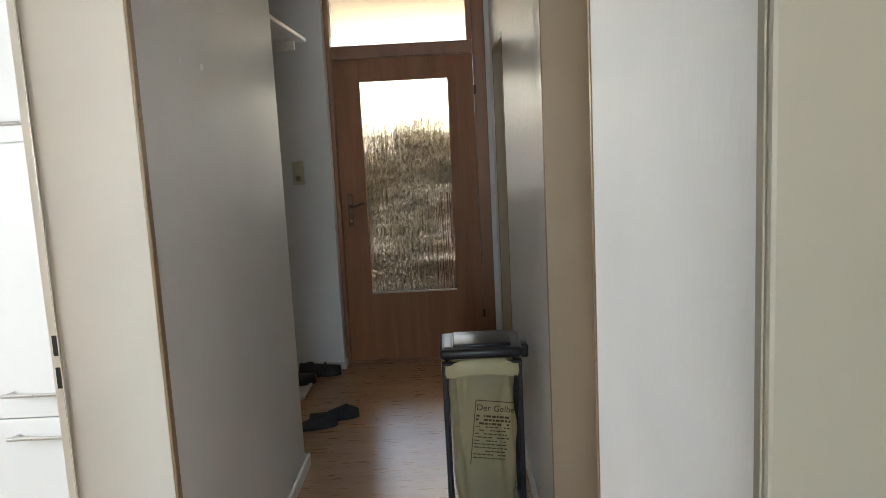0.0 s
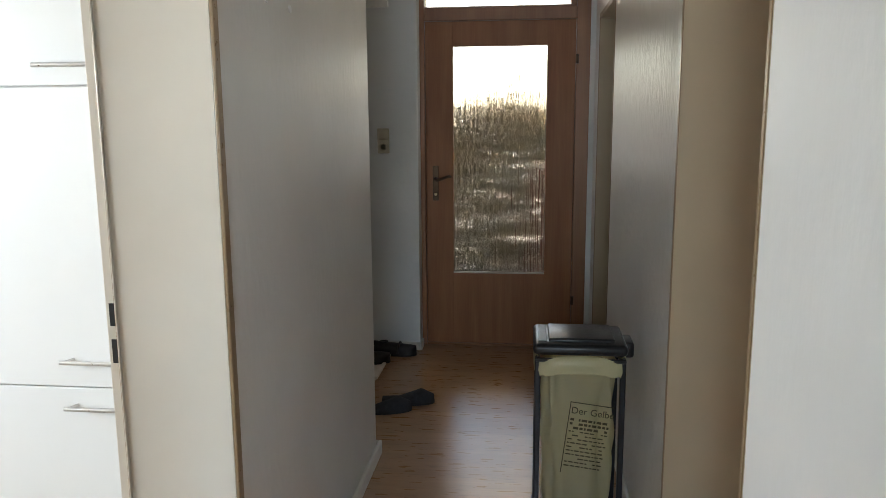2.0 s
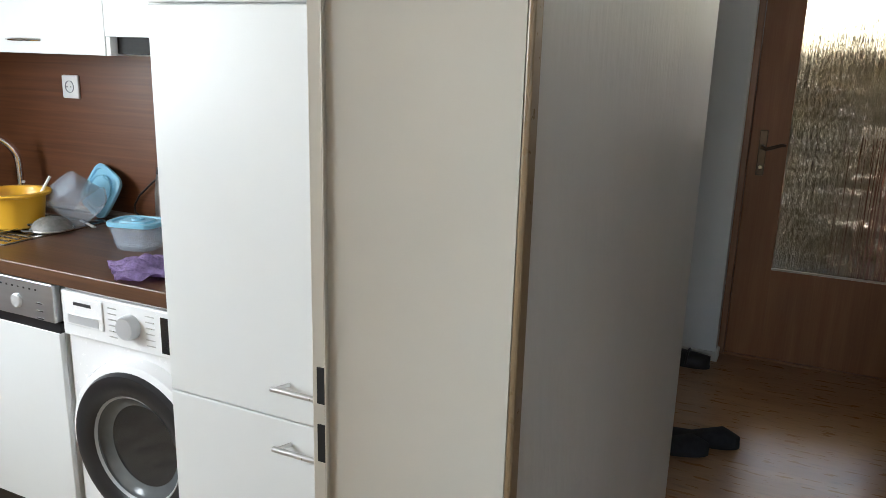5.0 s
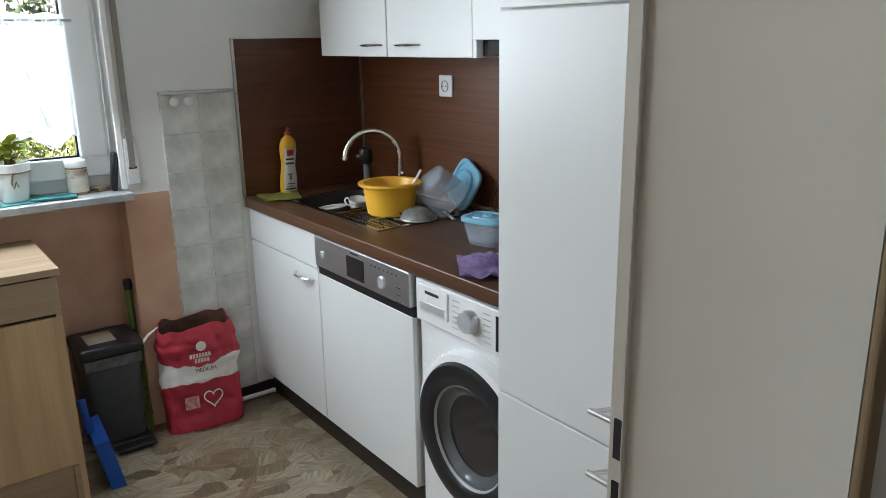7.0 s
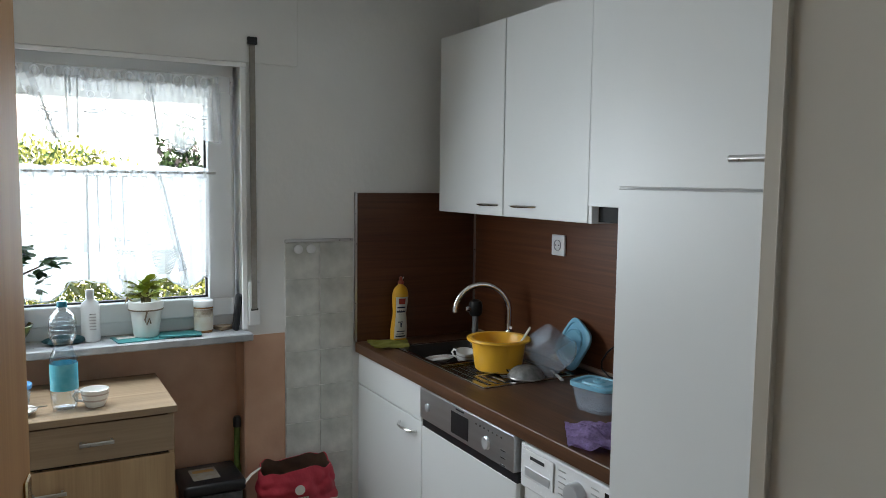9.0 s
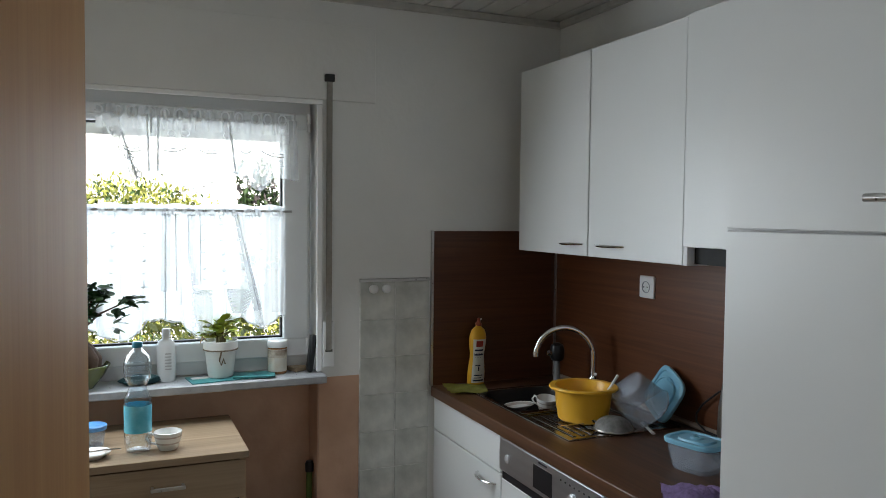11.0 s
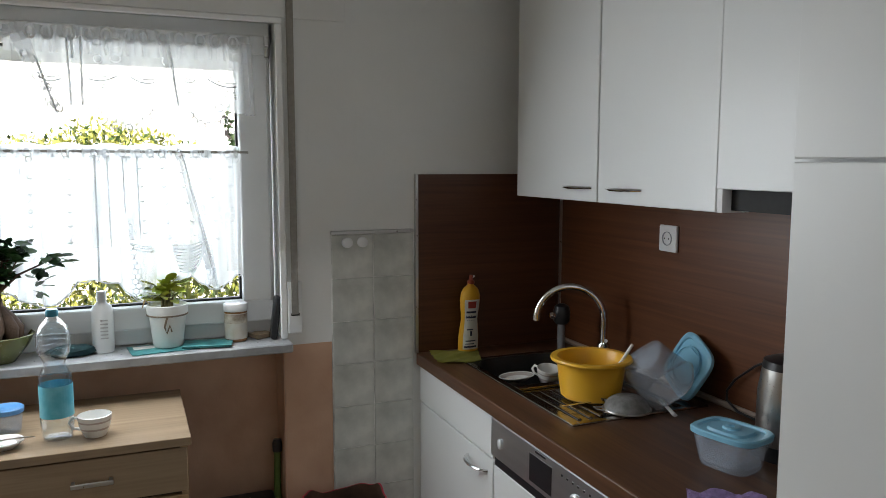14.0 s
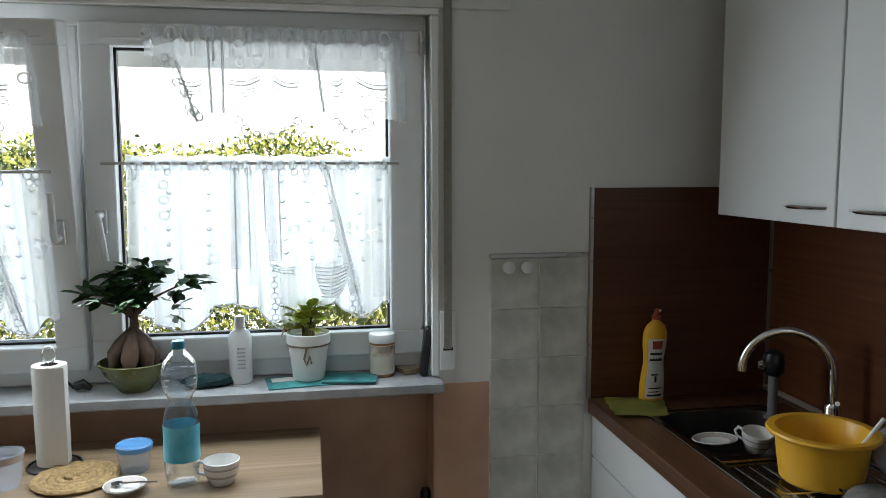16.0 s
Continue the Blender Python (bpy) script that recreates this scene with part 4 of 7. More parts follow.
def lace(name, density, motif):
    """Net curtain: thin white threads with open meshes, and denser woven motifs in rows."""
    m = bpy.data.materials.new(name)
    m.use_nodes = True
    n, l = m.node_tree.nodes, m.node_tree.links
    n.remove(n["Principled BSDF"])
    di, tr, tp = n.new("ShaderNodeBsdfDiffuse"), n.new("ShaderNodeBsdfTranslucent"), n.new("ShaderNodeBsdfTransparent")
    di.inputs[0].default_value = tr.inputs[0].default_value = (0.93, 0.94, 0.95, 1)
    cloth, mx = n.new("ShaderNodeMixShader"), n.new("ShaderNodeMixShader")
    cloth.inputs[0].default_value = 0.95
    l.new(di.outputs[0], cloth.inputs[1]), l.new(tr.outputs[0], cloth.inputs[2])
    uv = n.new("ShaderNodeUVMap")
    vo = n.new("ShaderNodeTexVoronoi")
    vo.inputs["Scale"].default_value = motif
    vo.inputs["Randomness"].default_value = 0.12
    mp = n.new("ShaderNodeMapping")
    mp.inputs["Scale"].default_value = (0.8, 1.1, 1)
    l.new(uv.outputs[0], mp.inputs[0]), l.new(mp.outputs[0], vo.inputs["Vector"])
    ring = n.new("ShaderNodeMapRange")
    ring.inputs[1].default_value, ring.inputs[2].default_value, ring.inputs[3].default_value, ring.inputs[4].default_value = 0.015, 0.055, 1.0, 0.0
    sb, ab = n.new("ShaderNodeMath"), n.new("ShaderNodeMath")
    sb.operation, ab.operation = "SUBTRACT", "ABSOLUTE"
    sb.inputs[1].default_value = 0.27
    l.new(vo.outputs["Distance"], sb.inputs[0]), l.new(sb.outputs[0], ab.inputs[0])
    l.new(ab.outputs[0], ring.inputs[0])
    # about half of the loops are woven; towards the hem the net opens into larger six-sided meshes
    pick, sc = n.new("ShaderNodeMath"), n.new("ShaderNodeSeparateColor")
    pick.operation, pick.inputs[1].default_value = "GREATER_THAN", 0.88
    l.new(vo.outputs["Color"], sc.inputs[0]), l.new(sc.outputs[0], pick.inputs[0])
    loop = n.new("ShaderNodeMath")
    loop.operation = "MULTIPLY"
    l.new(ring.outputs[0], loop.inputs[0]), l.new(pick.outputs[0], loop.inputs[1])
    thick = n.new("ShaderNodeMapRange")
    thick.inputs[3].default_value, thick.inputs[4].default_value = 0.62, 0.12
    l.new(loop.outputs[0], thick.inputs[0]), l.new(thick.outputs[0], cloth.inputs[0])
    hx, edge, zone, big = n.new("ShaderNodeTexVoronoi"), n.new("ShaderNodeMapRange"), n.new("ShaderNodeMapRange"), n.new("ShaderNodeTexNoise")
    hx.feature, hx.inputs["Scale"].default_value, hx.inputs["Randomness"].default_value = "DISTANCE_TO_EDGE", 42.0, 0.45
    edge.inputs[1].default_value, edge.inputs[2].default_value, edge.inputs[3].default_value, edge.inputs[4].default_value = 0.05, 0.12, 1.0, 0.72
    big.inputs["Scale"].default_value = 9.0
    zone.inputs[1].default_value, zone.inputs[2].default_value = 0.60, 0.66
    l.new(uv.outputs[0], hx.inputs["Vector"]), l.new(uv.outputs[0], big.inputs[0])
    l.new(hx.outputs["Distance"], edge.inputs[0]), l.new(big.outputs[0], zone.inputs[0])
    wv = n.new("ShaderNodeTexWave")
    wv.inputs["Scale"].default_value, wv.inputs["Distortion"].default_value = 2.2, 1.5
    l.new(uv.outputs[0], wv.inputs[0])
    fold = n.new("ShaderNodeMapRange")
    fold.inputs[3].default_value, fold.inputs[4].default_value = density * 0.86, density * 1.1
    l.new(wv.outputs[1], fold.inputs[0])
    ad = n.new("ShaderNodeMath")
    ad.operation, ad.use_clamp = "ADD", True
    net = n.new("ShaderNodeMix")
    l.new(zone.outputs[0], net.inputs[0]), l.new(fold.outputs[0], net.inputs[2]), l.new(edge.outputs[0], net.inputs[3])
    l.new(loop.outputs[0], ad.inputs[0]), l.new(net.outputs[0], ad.inputs[1])
    l.new(ad.outputs[0], mx.inputs[0]), l.new(tp.outputs[0], mx.inputs[1]), l.new(cloth.outputs[0], mx.inputs[2])
    l.new(mx.outputs[0], n["Material Output"].inputs[0])
    return m


LACE = lace("white_lace_net", 0.93, 22)
LACE_TOP = lace("white_lace_valance", 0.5, 20)


def curtain(y0, y1, top, hem, depth, x, seed, flare=0.0, ny=150, nz=14, folds=9):
    """A gathered net sheet; hem(u) gives the height of its lower edge."""
    rnd = random.Random(seed)
    ph = [rnd.uniform(0, 6.28) for _ in range(4)]
    bm = bmesh.new()
    uvl = bm.loops.layers.uv.new("UVMap")
    grid = []
    for j in range(nz + 1):
        v = j / nz
        row = []
        for i in range(ny + 1):
            u = i / ny
            z = top + (hem(u) - top) * v
            amp = depth * (0.35 + 0.65 * v)
            f = amp * (0.6 * math.sin(2 * math.pi * folds * u + ph[0] + 0.8 * math.sin(5 * u + ph[1])) + 0.4 * math.sin(2 * math.pi * folds * 2.3 * u + ph[2]))
            yy = y0 + (y1 - y0) * u + flare * v * (u - 0.5) + 0.006 * v * math.sin(2 * math.pi * folds * u + ph[3])
            row.append((bm.verts.new((x + f, yy, z + 0.004 * math.sin(40 * u + ph[1]) * (v < 0.05))), u * (y1 - y0) * 1.3, z))
        grid.append(row)
    for j in range(nz):
        for i in range(ny):
            q = (grid[j][i], grid[j][i + 1], grid[j + 1][i + 1], grid[j + 1][i])
            f = bm.faces.new([k[0] for k in q])
            f.smooth = True
            for lp, k in zip(f.loops, q):
                lp[uvl].uv = (k[1], k[2])
    return bm


XC = XW - 0.052


def along(table, y):
    """Height on a line through (y, z) pairs."""
    for (y0, z0), (y1, z1) in zip(table, table[1:]):
        if y <= y1:
            k = max(0.0, (y - y0) / (y1 - y0))
            return z0 + (z1 - z0) * (3 * k * k - 2 * k ** 3)
    return table[-1][1]


VAL_HEM = ((1.045, 1.932), (1.165, 1.690), (1.195, 1.705), (1.216, 1.722), (1.281, 1.716), (1.325, 1.684), (1.371, 1.656), (1.41, 1.680), (1.439, 1.718), (1.509, 1.722), (1.541, 1.702), (1.596, 1.668), (1.657, 1.720), (1.69, 1.712), (1.735, 1.704))
CAFE_HEM = ((0.985, 1.19), (1.03, 1.165), (1.07, 1.14), (1.13, 1.126), (1.17, 1.15), (1.205, 1.195), (1.25, 1.20), (1.32, 1.185), (1.355, 1.145), (1.385, 1.122), (1.43, 1.14), (1.49, 1.185), (1.534, 1.195), (1.575, 1.165), (1.612, 1.147), (1.64, 1.165), (1.671, 1.192), (1.695, 1.195))


def val_hem(u):
    return along(VAL_HEM, 1.045 + 0.69 * u)


def cafe_hem(u):
    return along(CAFE_HEM, 0.985 + 0.71 * u)


THREAD = mat("white_lace_thread", (0.84, 0.86, 0.88), 0.9, var=0.06, scale=90, spec=0.1, alpha=0.94)
DENSE = mat("layered_lace_fold", (0.82, 0.84, 0.86), 0.9, var=0.06, scale=60, spec=0.1, alpha=0.36)
THIN = mat("single_lace_fold", (0.84, 0.86, 0.88), 0.9, var=0.06, scale=60, spec=0.1, alpha=0.20)
XM = XC + 0.020   # the room side of the folds


def flat_ring(bm, y, z, ry, rz, w, x=XM, seg=12, turn=0.0):
    """A flat woven loop in the plane of the window."""
    a = [2 * math.pi * k / seg for k in range(seg)]
    ct, st = math.cos(turn), math.sin(turn)

    def at(k, f):
        p, q = (ry + f) * math.cos(k), (rz + f) * math.sin(k)
        return bm.verts.new((x + 0.0015 * math.cos(2 * k), y + p * ct - q * st, z + p * st + q * ct))
    inner, outer = [at(k, 0) for k in a], [at(k, w) for k in a]
    for k in range(seg):
        bm.faces.new((inner[k], inner[(k + 1) % seg], outer[(k + 1) % seg], outer[k]))


def eyelet_column(bm, top, foot, n, rnd):
    """Leaf-shaped woven loops one under the other, each with a thick lower lip."""
    for k in range(n):
        u = (k + 0.3 * rnd.random()) / max(1, n - 1)
        y, z = top[0] + (foot[0] - top[0]) * u, top[1] + (foot[1] - top[1]) * u
        tilt = rnd.uniform(-0.25, 0.35)
        flat_ring(bm, y, z, 0.0055, 0.0038, 0.0016, turn=tilt)
        ribbon(bm, [(y - 0.007, z - 0.003), (y, z - 0.0075), (y + 0.007, z - 0.002)], 0.0035)


def ribbon(bm, line, width, x=XM, wave=0.0):
    """A strip of cloth along (y, z) points; width may be one number or one for each point."""
    w = width if isinstance(width, (list, tuple)) else [width] * len(line)
    prev = None
    for k, (y, z) in enumerate(line):
        a, b = line[max(0, k - 1)], line[min(len(line) - 1, k + 1)]
        dy, dz = b[0] - a[0], b[1] - a[1]
        ln = math.hypot(dy, dz) or 1.0
        ny, nz = -dz / ln * w[k] / 2, dy / ln * w[k] / 2
        xo = x + wave * math.sin(2.1 * k)
        cur = (bm.verts.new((xo - 0.003, y - ny, z - nz)), bm.verts.new((xo + 0.004, y, z)), bm.verts.new((xo - 0.003, y + ny, z + nz)))
        if prev:
            bm.faces.new((prev[0], prev[1], cur[1], cur[0])), bm.faces.new((prev[1], prev[2], cur[2], cur[1]))
        prev = cur


def line(a, b, n=8, bow=0.0):
    return [(a[0] + (b[0] - a[0]) * k / n, a[1] + (b[1] - a[1]) * k / n - bow * math.sin(math.pi * k / n)) for k in range(n + 1)]


def honeycomb(bm, left, right, r=0.0098):
    """Six-sided open meshes between two slanting edges given as (y, z) top and foot."""
    (ly0, lz0), (ly1, lz1) = left
    (ry0, rz0), (ry1, rz1) = right
    z, row = min(lz0, rz0), 0
    while z > max(lz1, rz1):
        a = ly0 + (ly1 - ly0) * (lz0 - z) / (lz0 - lz1)
        b = ry0 + (ry1 - ry0) * (rz0 - z) / (rz0 - rz1)
        y = a + (0.5 * (row % 2)) * r * 1.76 + r * 0.8
        while y < b:
            flat_ring(bm, y, z, r * 0.88, r * 0.88, 0.0022, seg=6, turn=math.pi / 6)
            y += r * 1.80
        z, row = z - r * 1.56, row + 1


def stuff_part(name, bm, material, parent, label=""):
    return tagged(part(name, bm, material, parent, label), kind="stuff")


def cafe_lace(t):
    """The woven ornament of a cafe curtain: columns of loops, gathered folds, honeycomb border and fans."""
    rnd = random.Random(17)
    bm = bmesh.new()
    for top, foot, n in (((1.006, 1.562), (0.993, 1.335), 5), ((1.095, 1.525), (1.088, 1.33), 5), ((1.199, 1.525), (1.192, 1.33), 5), ((1.392, 1.545), (1.401, 1.345), 5), ((1.457, 1.545), (1.472, 1.335), 5), ((1.512, 1.54), (1.549, 1.335), 5), ((1.600, 1.53), (1.618, 1.32), 4), ((1.662, 1.555), (1.664, 1.375), 4)):
        eyelet_column(bm, top, foot, n, rnd)
    for y in (1.006, 1.09, 1.19, 1.268, 1.30, 1.345, 1.392, 1.425, 1.457, 1.507, 1.56, 1.585, 1.655, 1.675):
        flat_ring(bm, y, 1.585, 0.009, 0.011, 0.0025)
        flat_ring(bm, y + 0.004, 1.566, 0.007, 0.008, 0.0025)
    stuff_part("eyelet_lace", bm, THREAD, t)
    bm = bmesh.new()
    honeycomb(bm, ((1.348, 1.42), (1.352, 1.14)), ((1.362, 1.42), (1.395, 1.14)))
    honeycomb(bm, ((1.575, 1.30), (1.575, 1.15)), ((1.585, 1.30), (1.612, 1.15)))
    stuff_part("honeycomb_border", bm, THREAD, t)
    bm = bmesh.new()
    for a, b, w in (((1.268, 1.58), (1.266, 1.20), 0.006), ((1.302, 1.58), (1.304, 1.30), 0.004), ((1.345, 1.575), (1.347, 1.40), 0.004), ((1.385, 1.575), (1.388, 1.32), 0.004), ((1.520, 1.575), (1.612, 1.16), 0.004)):
        ribbon(bm, line(a, b), w, wave=0.002)
    for q in range(9):
        z = 1.300 - q * 0.0105
        ribbon(bm, line((1.478 + 0.0022 * q, z), (1.577 - 0.0030 * q, z + 0.012), 8, 0.010), 0.0028)
    for q in range(3):
        ribbon(bm, line((1.360, 1.311 - 0.008 * q), (1.425, 1.300 - 0.008 * q), 6, 0.006), 0.0025)
    for y in (1.49, 1.51, 1.53, 1.55, 1.565):
        flat_ring(bm, y, 1.306 + 0.10 * (y - 1.49), 0.006, 0.004, 0.002)
    stuff_part("woven_lace", bm, THREAD, t)
    bm = bmesh.new()
    ribbon(bm, line((1.512, 1.578), (1.592, 1.22), 10), [0.014 + 0.0016 * k for k in range(11)], wave=0.002)
    ribbon(bm, line((1.356, 1.575), (1.368, 1.32), 10), 0.026, wave=0.002)
    ribbon(bm, [(1.528, 1.30), (1.527, 1.265), (1.525, 1.235), (1.522, 1.212)], [0.098, 0.088, 0.066, 0.044])
    ribbon(bm, line((1.270, 1.578), (1.266, 1.30), 6), 0.030)
    stuff_part("dense_lace", bm, DENSE, t)
    bm = bmesh.new()
    ribbon(bm, line((1.392, 1.30), (1.404, 1.13), 6), [0.050, 0.062, 0.070, 0.066, 0.055, 0.040, 0.02])
    ribbon(bm, line((1.548, 1.575), (1.60, 1.16), 8), 0.030)
    ribbon(bm, line((1.008, 1.575), (0.992, 1.26), 8), 0.030)
    ribbon(bm, line((1.30, 1.578), (1.304, 1.25), 6), 0.036)
    ribbon(bm, line((1.125, 1.57), (1.125, 1.30), 6), 0.020)
    ribbon(bm, line((1.655, 1.57), (1.66, 1.21), 6), 0.034)
    stuff_part("thin_lace", bm, THIN, t)
    bm = bmesh.new()
    for (y0, z0), (y1, z1) in zip(CAFE_HEM, CAFE_HEM[1:]):
        ribbon(bm, [(y0, z0 + 0.003), ((y0 + y1) / 2, (z0 + z1) / 2 - 0.004), (y1, z1 + 0.003)], 0.005, x=XC + 0.014)
    stuff_part("scalloped_hem", bm, THREAD, t)


def valance_lace(t):
    """The woven ornament of a valance: slanting gathers, paired garlands and scalloped fans."""
    bm = bmesh.new()
    ribbon(bm, line((1.085, 1.925), (1.168, 1.695), 10), [0.046, 0.046, 0.044, 0.042, 0.040, 0.038, 0.036, 0.034, 0.032, 0.030, 0.022], wave=0.003)
    ribbon(bm, line((1.478, 1.925), (1.508, 1.725), 8), 0.022, wave=0.003)
    ribbon(bm, line((1.722, 1.930), (1.730, 1.706), 6), 0.030)
    stuff_part("dense_lace", bm, DENSE, t)
    bm = bmesh.new()
    ribbon(bm, line((1.395, 1.925), (1.395, 1.84), 4), 0.66)
    ribbon(bm, line((1.36, 1.83), (1.372, 1.665), 6), [0.02, 0.05, 0.085, 0.12, 0.14, 0.12, 0.05])
    ribbon(bm, line((1.575, 1.83), (1.596, 1.675), 6), [0.02, 0.04, 0.065, 0.09, 0.10, 0.09, 0.04])
    stuff_part("thin_lace", bm, THIN, t)
    bm = bmesh.new()
    for a, b in (((1.208, 1.925), (1.214, 1.725)), ((1.222, 1.925), (1.222, 1.86)), ((1.246, 1.925), (1.244, 1.725)), ((1.492, 1.90), (1.512, 1.73)), ((1.125, 1.86), (1.175, 1.70))):
        ribbon(bm, line(a, b), 0.007, wave=0.002)
    for a, b in (((1.130, 1.816), (1.190, 1.812)), ((1.262, 1.814), (1.342, 1.826)), ((1.376, 1.826), (1.447, 1.810)), ((1.530, 1.822), (1.566, 1.824)), ((1.600, 1.828), (1.688, 1.806))):
        for q, w in ((0.0, 0.003), (0.011, 0.0048), (0.030, 0.002), (0.038, 0.002), (0.047, 0.002)):
            ribbon(bm, line((a[0], a[1] - q), (b[0], b[1] - q), 8, 0.010 if q < 0.02 else 0.003), w)
    stuff_part("garland_lace", bm, THREAD, t)
    bm = bmesh.new()
    for y0, ym, y1, z0, zm in ((1.281, 1.368, 1.443, 1.718, 1.662), (1.545, 1.600, 1.660, 1.712, 1.674)):
        n = 7
        for k in range(n):
            a = math.pi * (k + 0.5) / n
            y = ym - (ym - y0 if a < math.pi / 2 else y1 - ym) * math.cos(a)
            z = z0 - (z0 - zm) * math.sin(a)
            flat_ring(bm, y, z, 0.009, 0.008, 0.0032)
            flat_ring(bm, y, z + 0.014, 0.004, 0.004, 0.002)
    rnd = random.Random(4)
    for k in range(16):
        u = rnd.random()
        flat_ring(bm, 1.095 + 0.085 * u + rnd.uniform(-0.012, 0.012), 1.90 - 0.2 * u, 0.008, 0.010, 0.0028, turn=rnd.uniform(-0.6, 0.6))
    for k in range(13):
        flat_ring(bm, 1.06 + 0.052 * k + rnd.uniform(-0.01, 0.01), 1.931, 0.011, 0.016, 0.006)
    stuff_part("scallop_lace", bm, THREAD, t)


t = thing("valance_curtain", "short white lace valance with scalloped hem", "curtain", "lace curtains", at=(XC, 1.4, 1.93))
part("net", curtain(1.045, 1.735, 1.935, val_hem, 0.012, XC, 3, 0.02, folds=8), LACE_TOP, t)
part("ruffle", curtain(1.045, 1.735, 1.955, lambda u: 1.875, 0.010, XC + 0.006, 5, 0, nz=4, folds=14), LACE_TOP, t)
part("rod", tube([(XC, 0.93, 1.921), (XC, 1.73, 1.921)], 0.0045, 8), PVC, t)
valance_lace(t)
t = thing("cafe_curtain", "white lace cafe curtain gathered on a thin rod", "curtain", "lace curtains", at=(XC, 1.35, 1.59))
part("net", curtain(0.985, 1.695, 1.596, cafe_hem, 0.016, XC, 8, 0.0, folds=10), LACE, t)
part("ruffle", curtain(0.985, 1.695, 1.612, lambda u: 1.570, 0.008, XC + 0.004, 9, 0, nz=3, folds=16), LACE, t)
cafe_lace(t)
part("rod", tube([(XC, 0.92, 1.590), (XC, 1.722, 1.590)], 0.0045, 8), SATIN, t)
# curtains that hang on the tilted sash
tl = thing("valance_curtain", "short white lace valance on the tilted sash", "curtain", "lace curtains")
part("net", curtain(0.10, 0.80, 1.935, val_hem, 0.012, XC, 23, 0.02, folds=8), LACE_TOP, tl)
part("rod", tube([(XC, 0.07, 1.921), (XC, 0.83, 1.921)], 0.0045, 8), PVC, tl)
tl2 = thing("cafe_curtain", "white lace cafe curtain on the tilted sash", "curtain", "lace curtains")
part("net", curtain(0.12, 0.80, 1.596, cafe_hem, 0.016, XC, 28, 0.0, folds=10), LACE, tl2)
part("rod", tube([(XC, 0.08, 1.590), (XC, 0.82, 1.590)], 0.0045, 8), SATIN, tl2)
valance_lace(tl)
cafe_lace(tl2)
for o, drop in ((tl, -0.94), (tl2, -0.885)):
    for k in o.children:
        if "lace" in k.name or "border" in k.name or "hem" in k.name:
            k.location.y = drop
TILT = Matrix.Translation((SX0, 0, 1.032)) @ Matrix.Rotation(radians(8.5), 4, "Y") @ Matrix.Translation((-SX0, 0, -1.032))
for o in (w2, tl, tl2):
    o.matrix_basis = TILT

# fly strip from the ceiling
t = thing("fly_strip", "yellow sticky fly strip hanging from the ceiling", "fly strip", at=(-2.46, 0.934, CEIL_K))
bm = bmesh.new()
prev = None
for k in range(25):
    z, a = CEIL_K - (CEIL_K - 1.83) * k / 24, 2.2 * k / 24
    dx, dy = 0.016 * math.cos(a), 0.016 * math.sin(a)
    cur = (bm.verts.new((-2.46 - dx, 0.934 - dy, z)), bm.verts.new((-2.46 + dx, 0.934 + dy, z)))
    if prev:
        bm.faces.new((prev[0], prev[1], cur[1], cur[0]))
    prev = cur
part("strip", bm, mat("amber_sticky_film", (0.80, 0.45, 0.06), 0.25, var=0.12, scale=30), t)
part("cartridge", B((-2.475, 0.920, 1.745), (-2.445, 0.948, 1.83), 0.004), mat("grey_cardboard", (0.16, 0.17, 0.17), 0.7), t, "grey cardboard tube end")

# ---- outside ----
GRASS = mat("pale_paving", (0.50, 0.48, 0.44), 0.85, var=0.2, scale=1.5, bump=0.2, bscale=20)
structure("ground", boxes(((-300, -300, -0.5), (-3.61, 300, -0.25)), ((-3.61, 5.26, -0.5), (300, 300, -0.25)), ((-3.61, -300, -0.5), (300, -2.06, -0.25)), ((1.07, -2.06, -0.5), (300, 5.26, -0.25))), GRASS, "pale paved ground round the house")
structure("facade_roof", boxes(((-4.1, -2.4, CEIL_C + 0.2), (1.5, 5.3, CEIL_C + 0.45))), mat("roof_slab", (0.35, 0.33, 0.3), 0.9), "plain slab roof of the house")
# Soffit carried far out from the door as added shade for the hedge.
structure("porch_roof", B((-3.2, 5.3, CEIL_C + 0.02), (3.2, 8.6, CEIL_C + 0.2)), mat("cream_porch_soffit", (0.75, 0.66, 0.48), 0.8, var=0.05), "cream soffit over the house door, carried out to shade the hedge")
LEAF = mat("hedge_leaf", (0.20, 0.24, 0.045), 0.5, var=0.5, scale=3, stain=(0.36, 0.35, 0.08), spec=0.3)
LEAF2 = mat("hedge_leaf_dark", (0.03, 0.055, 0.013), 0.5, var=0.4, scale=3, spec=0.3)

BARKY = mat("grey_brown_twig", (0.07, 0.055, 0.05), 0.8, var=0.3)


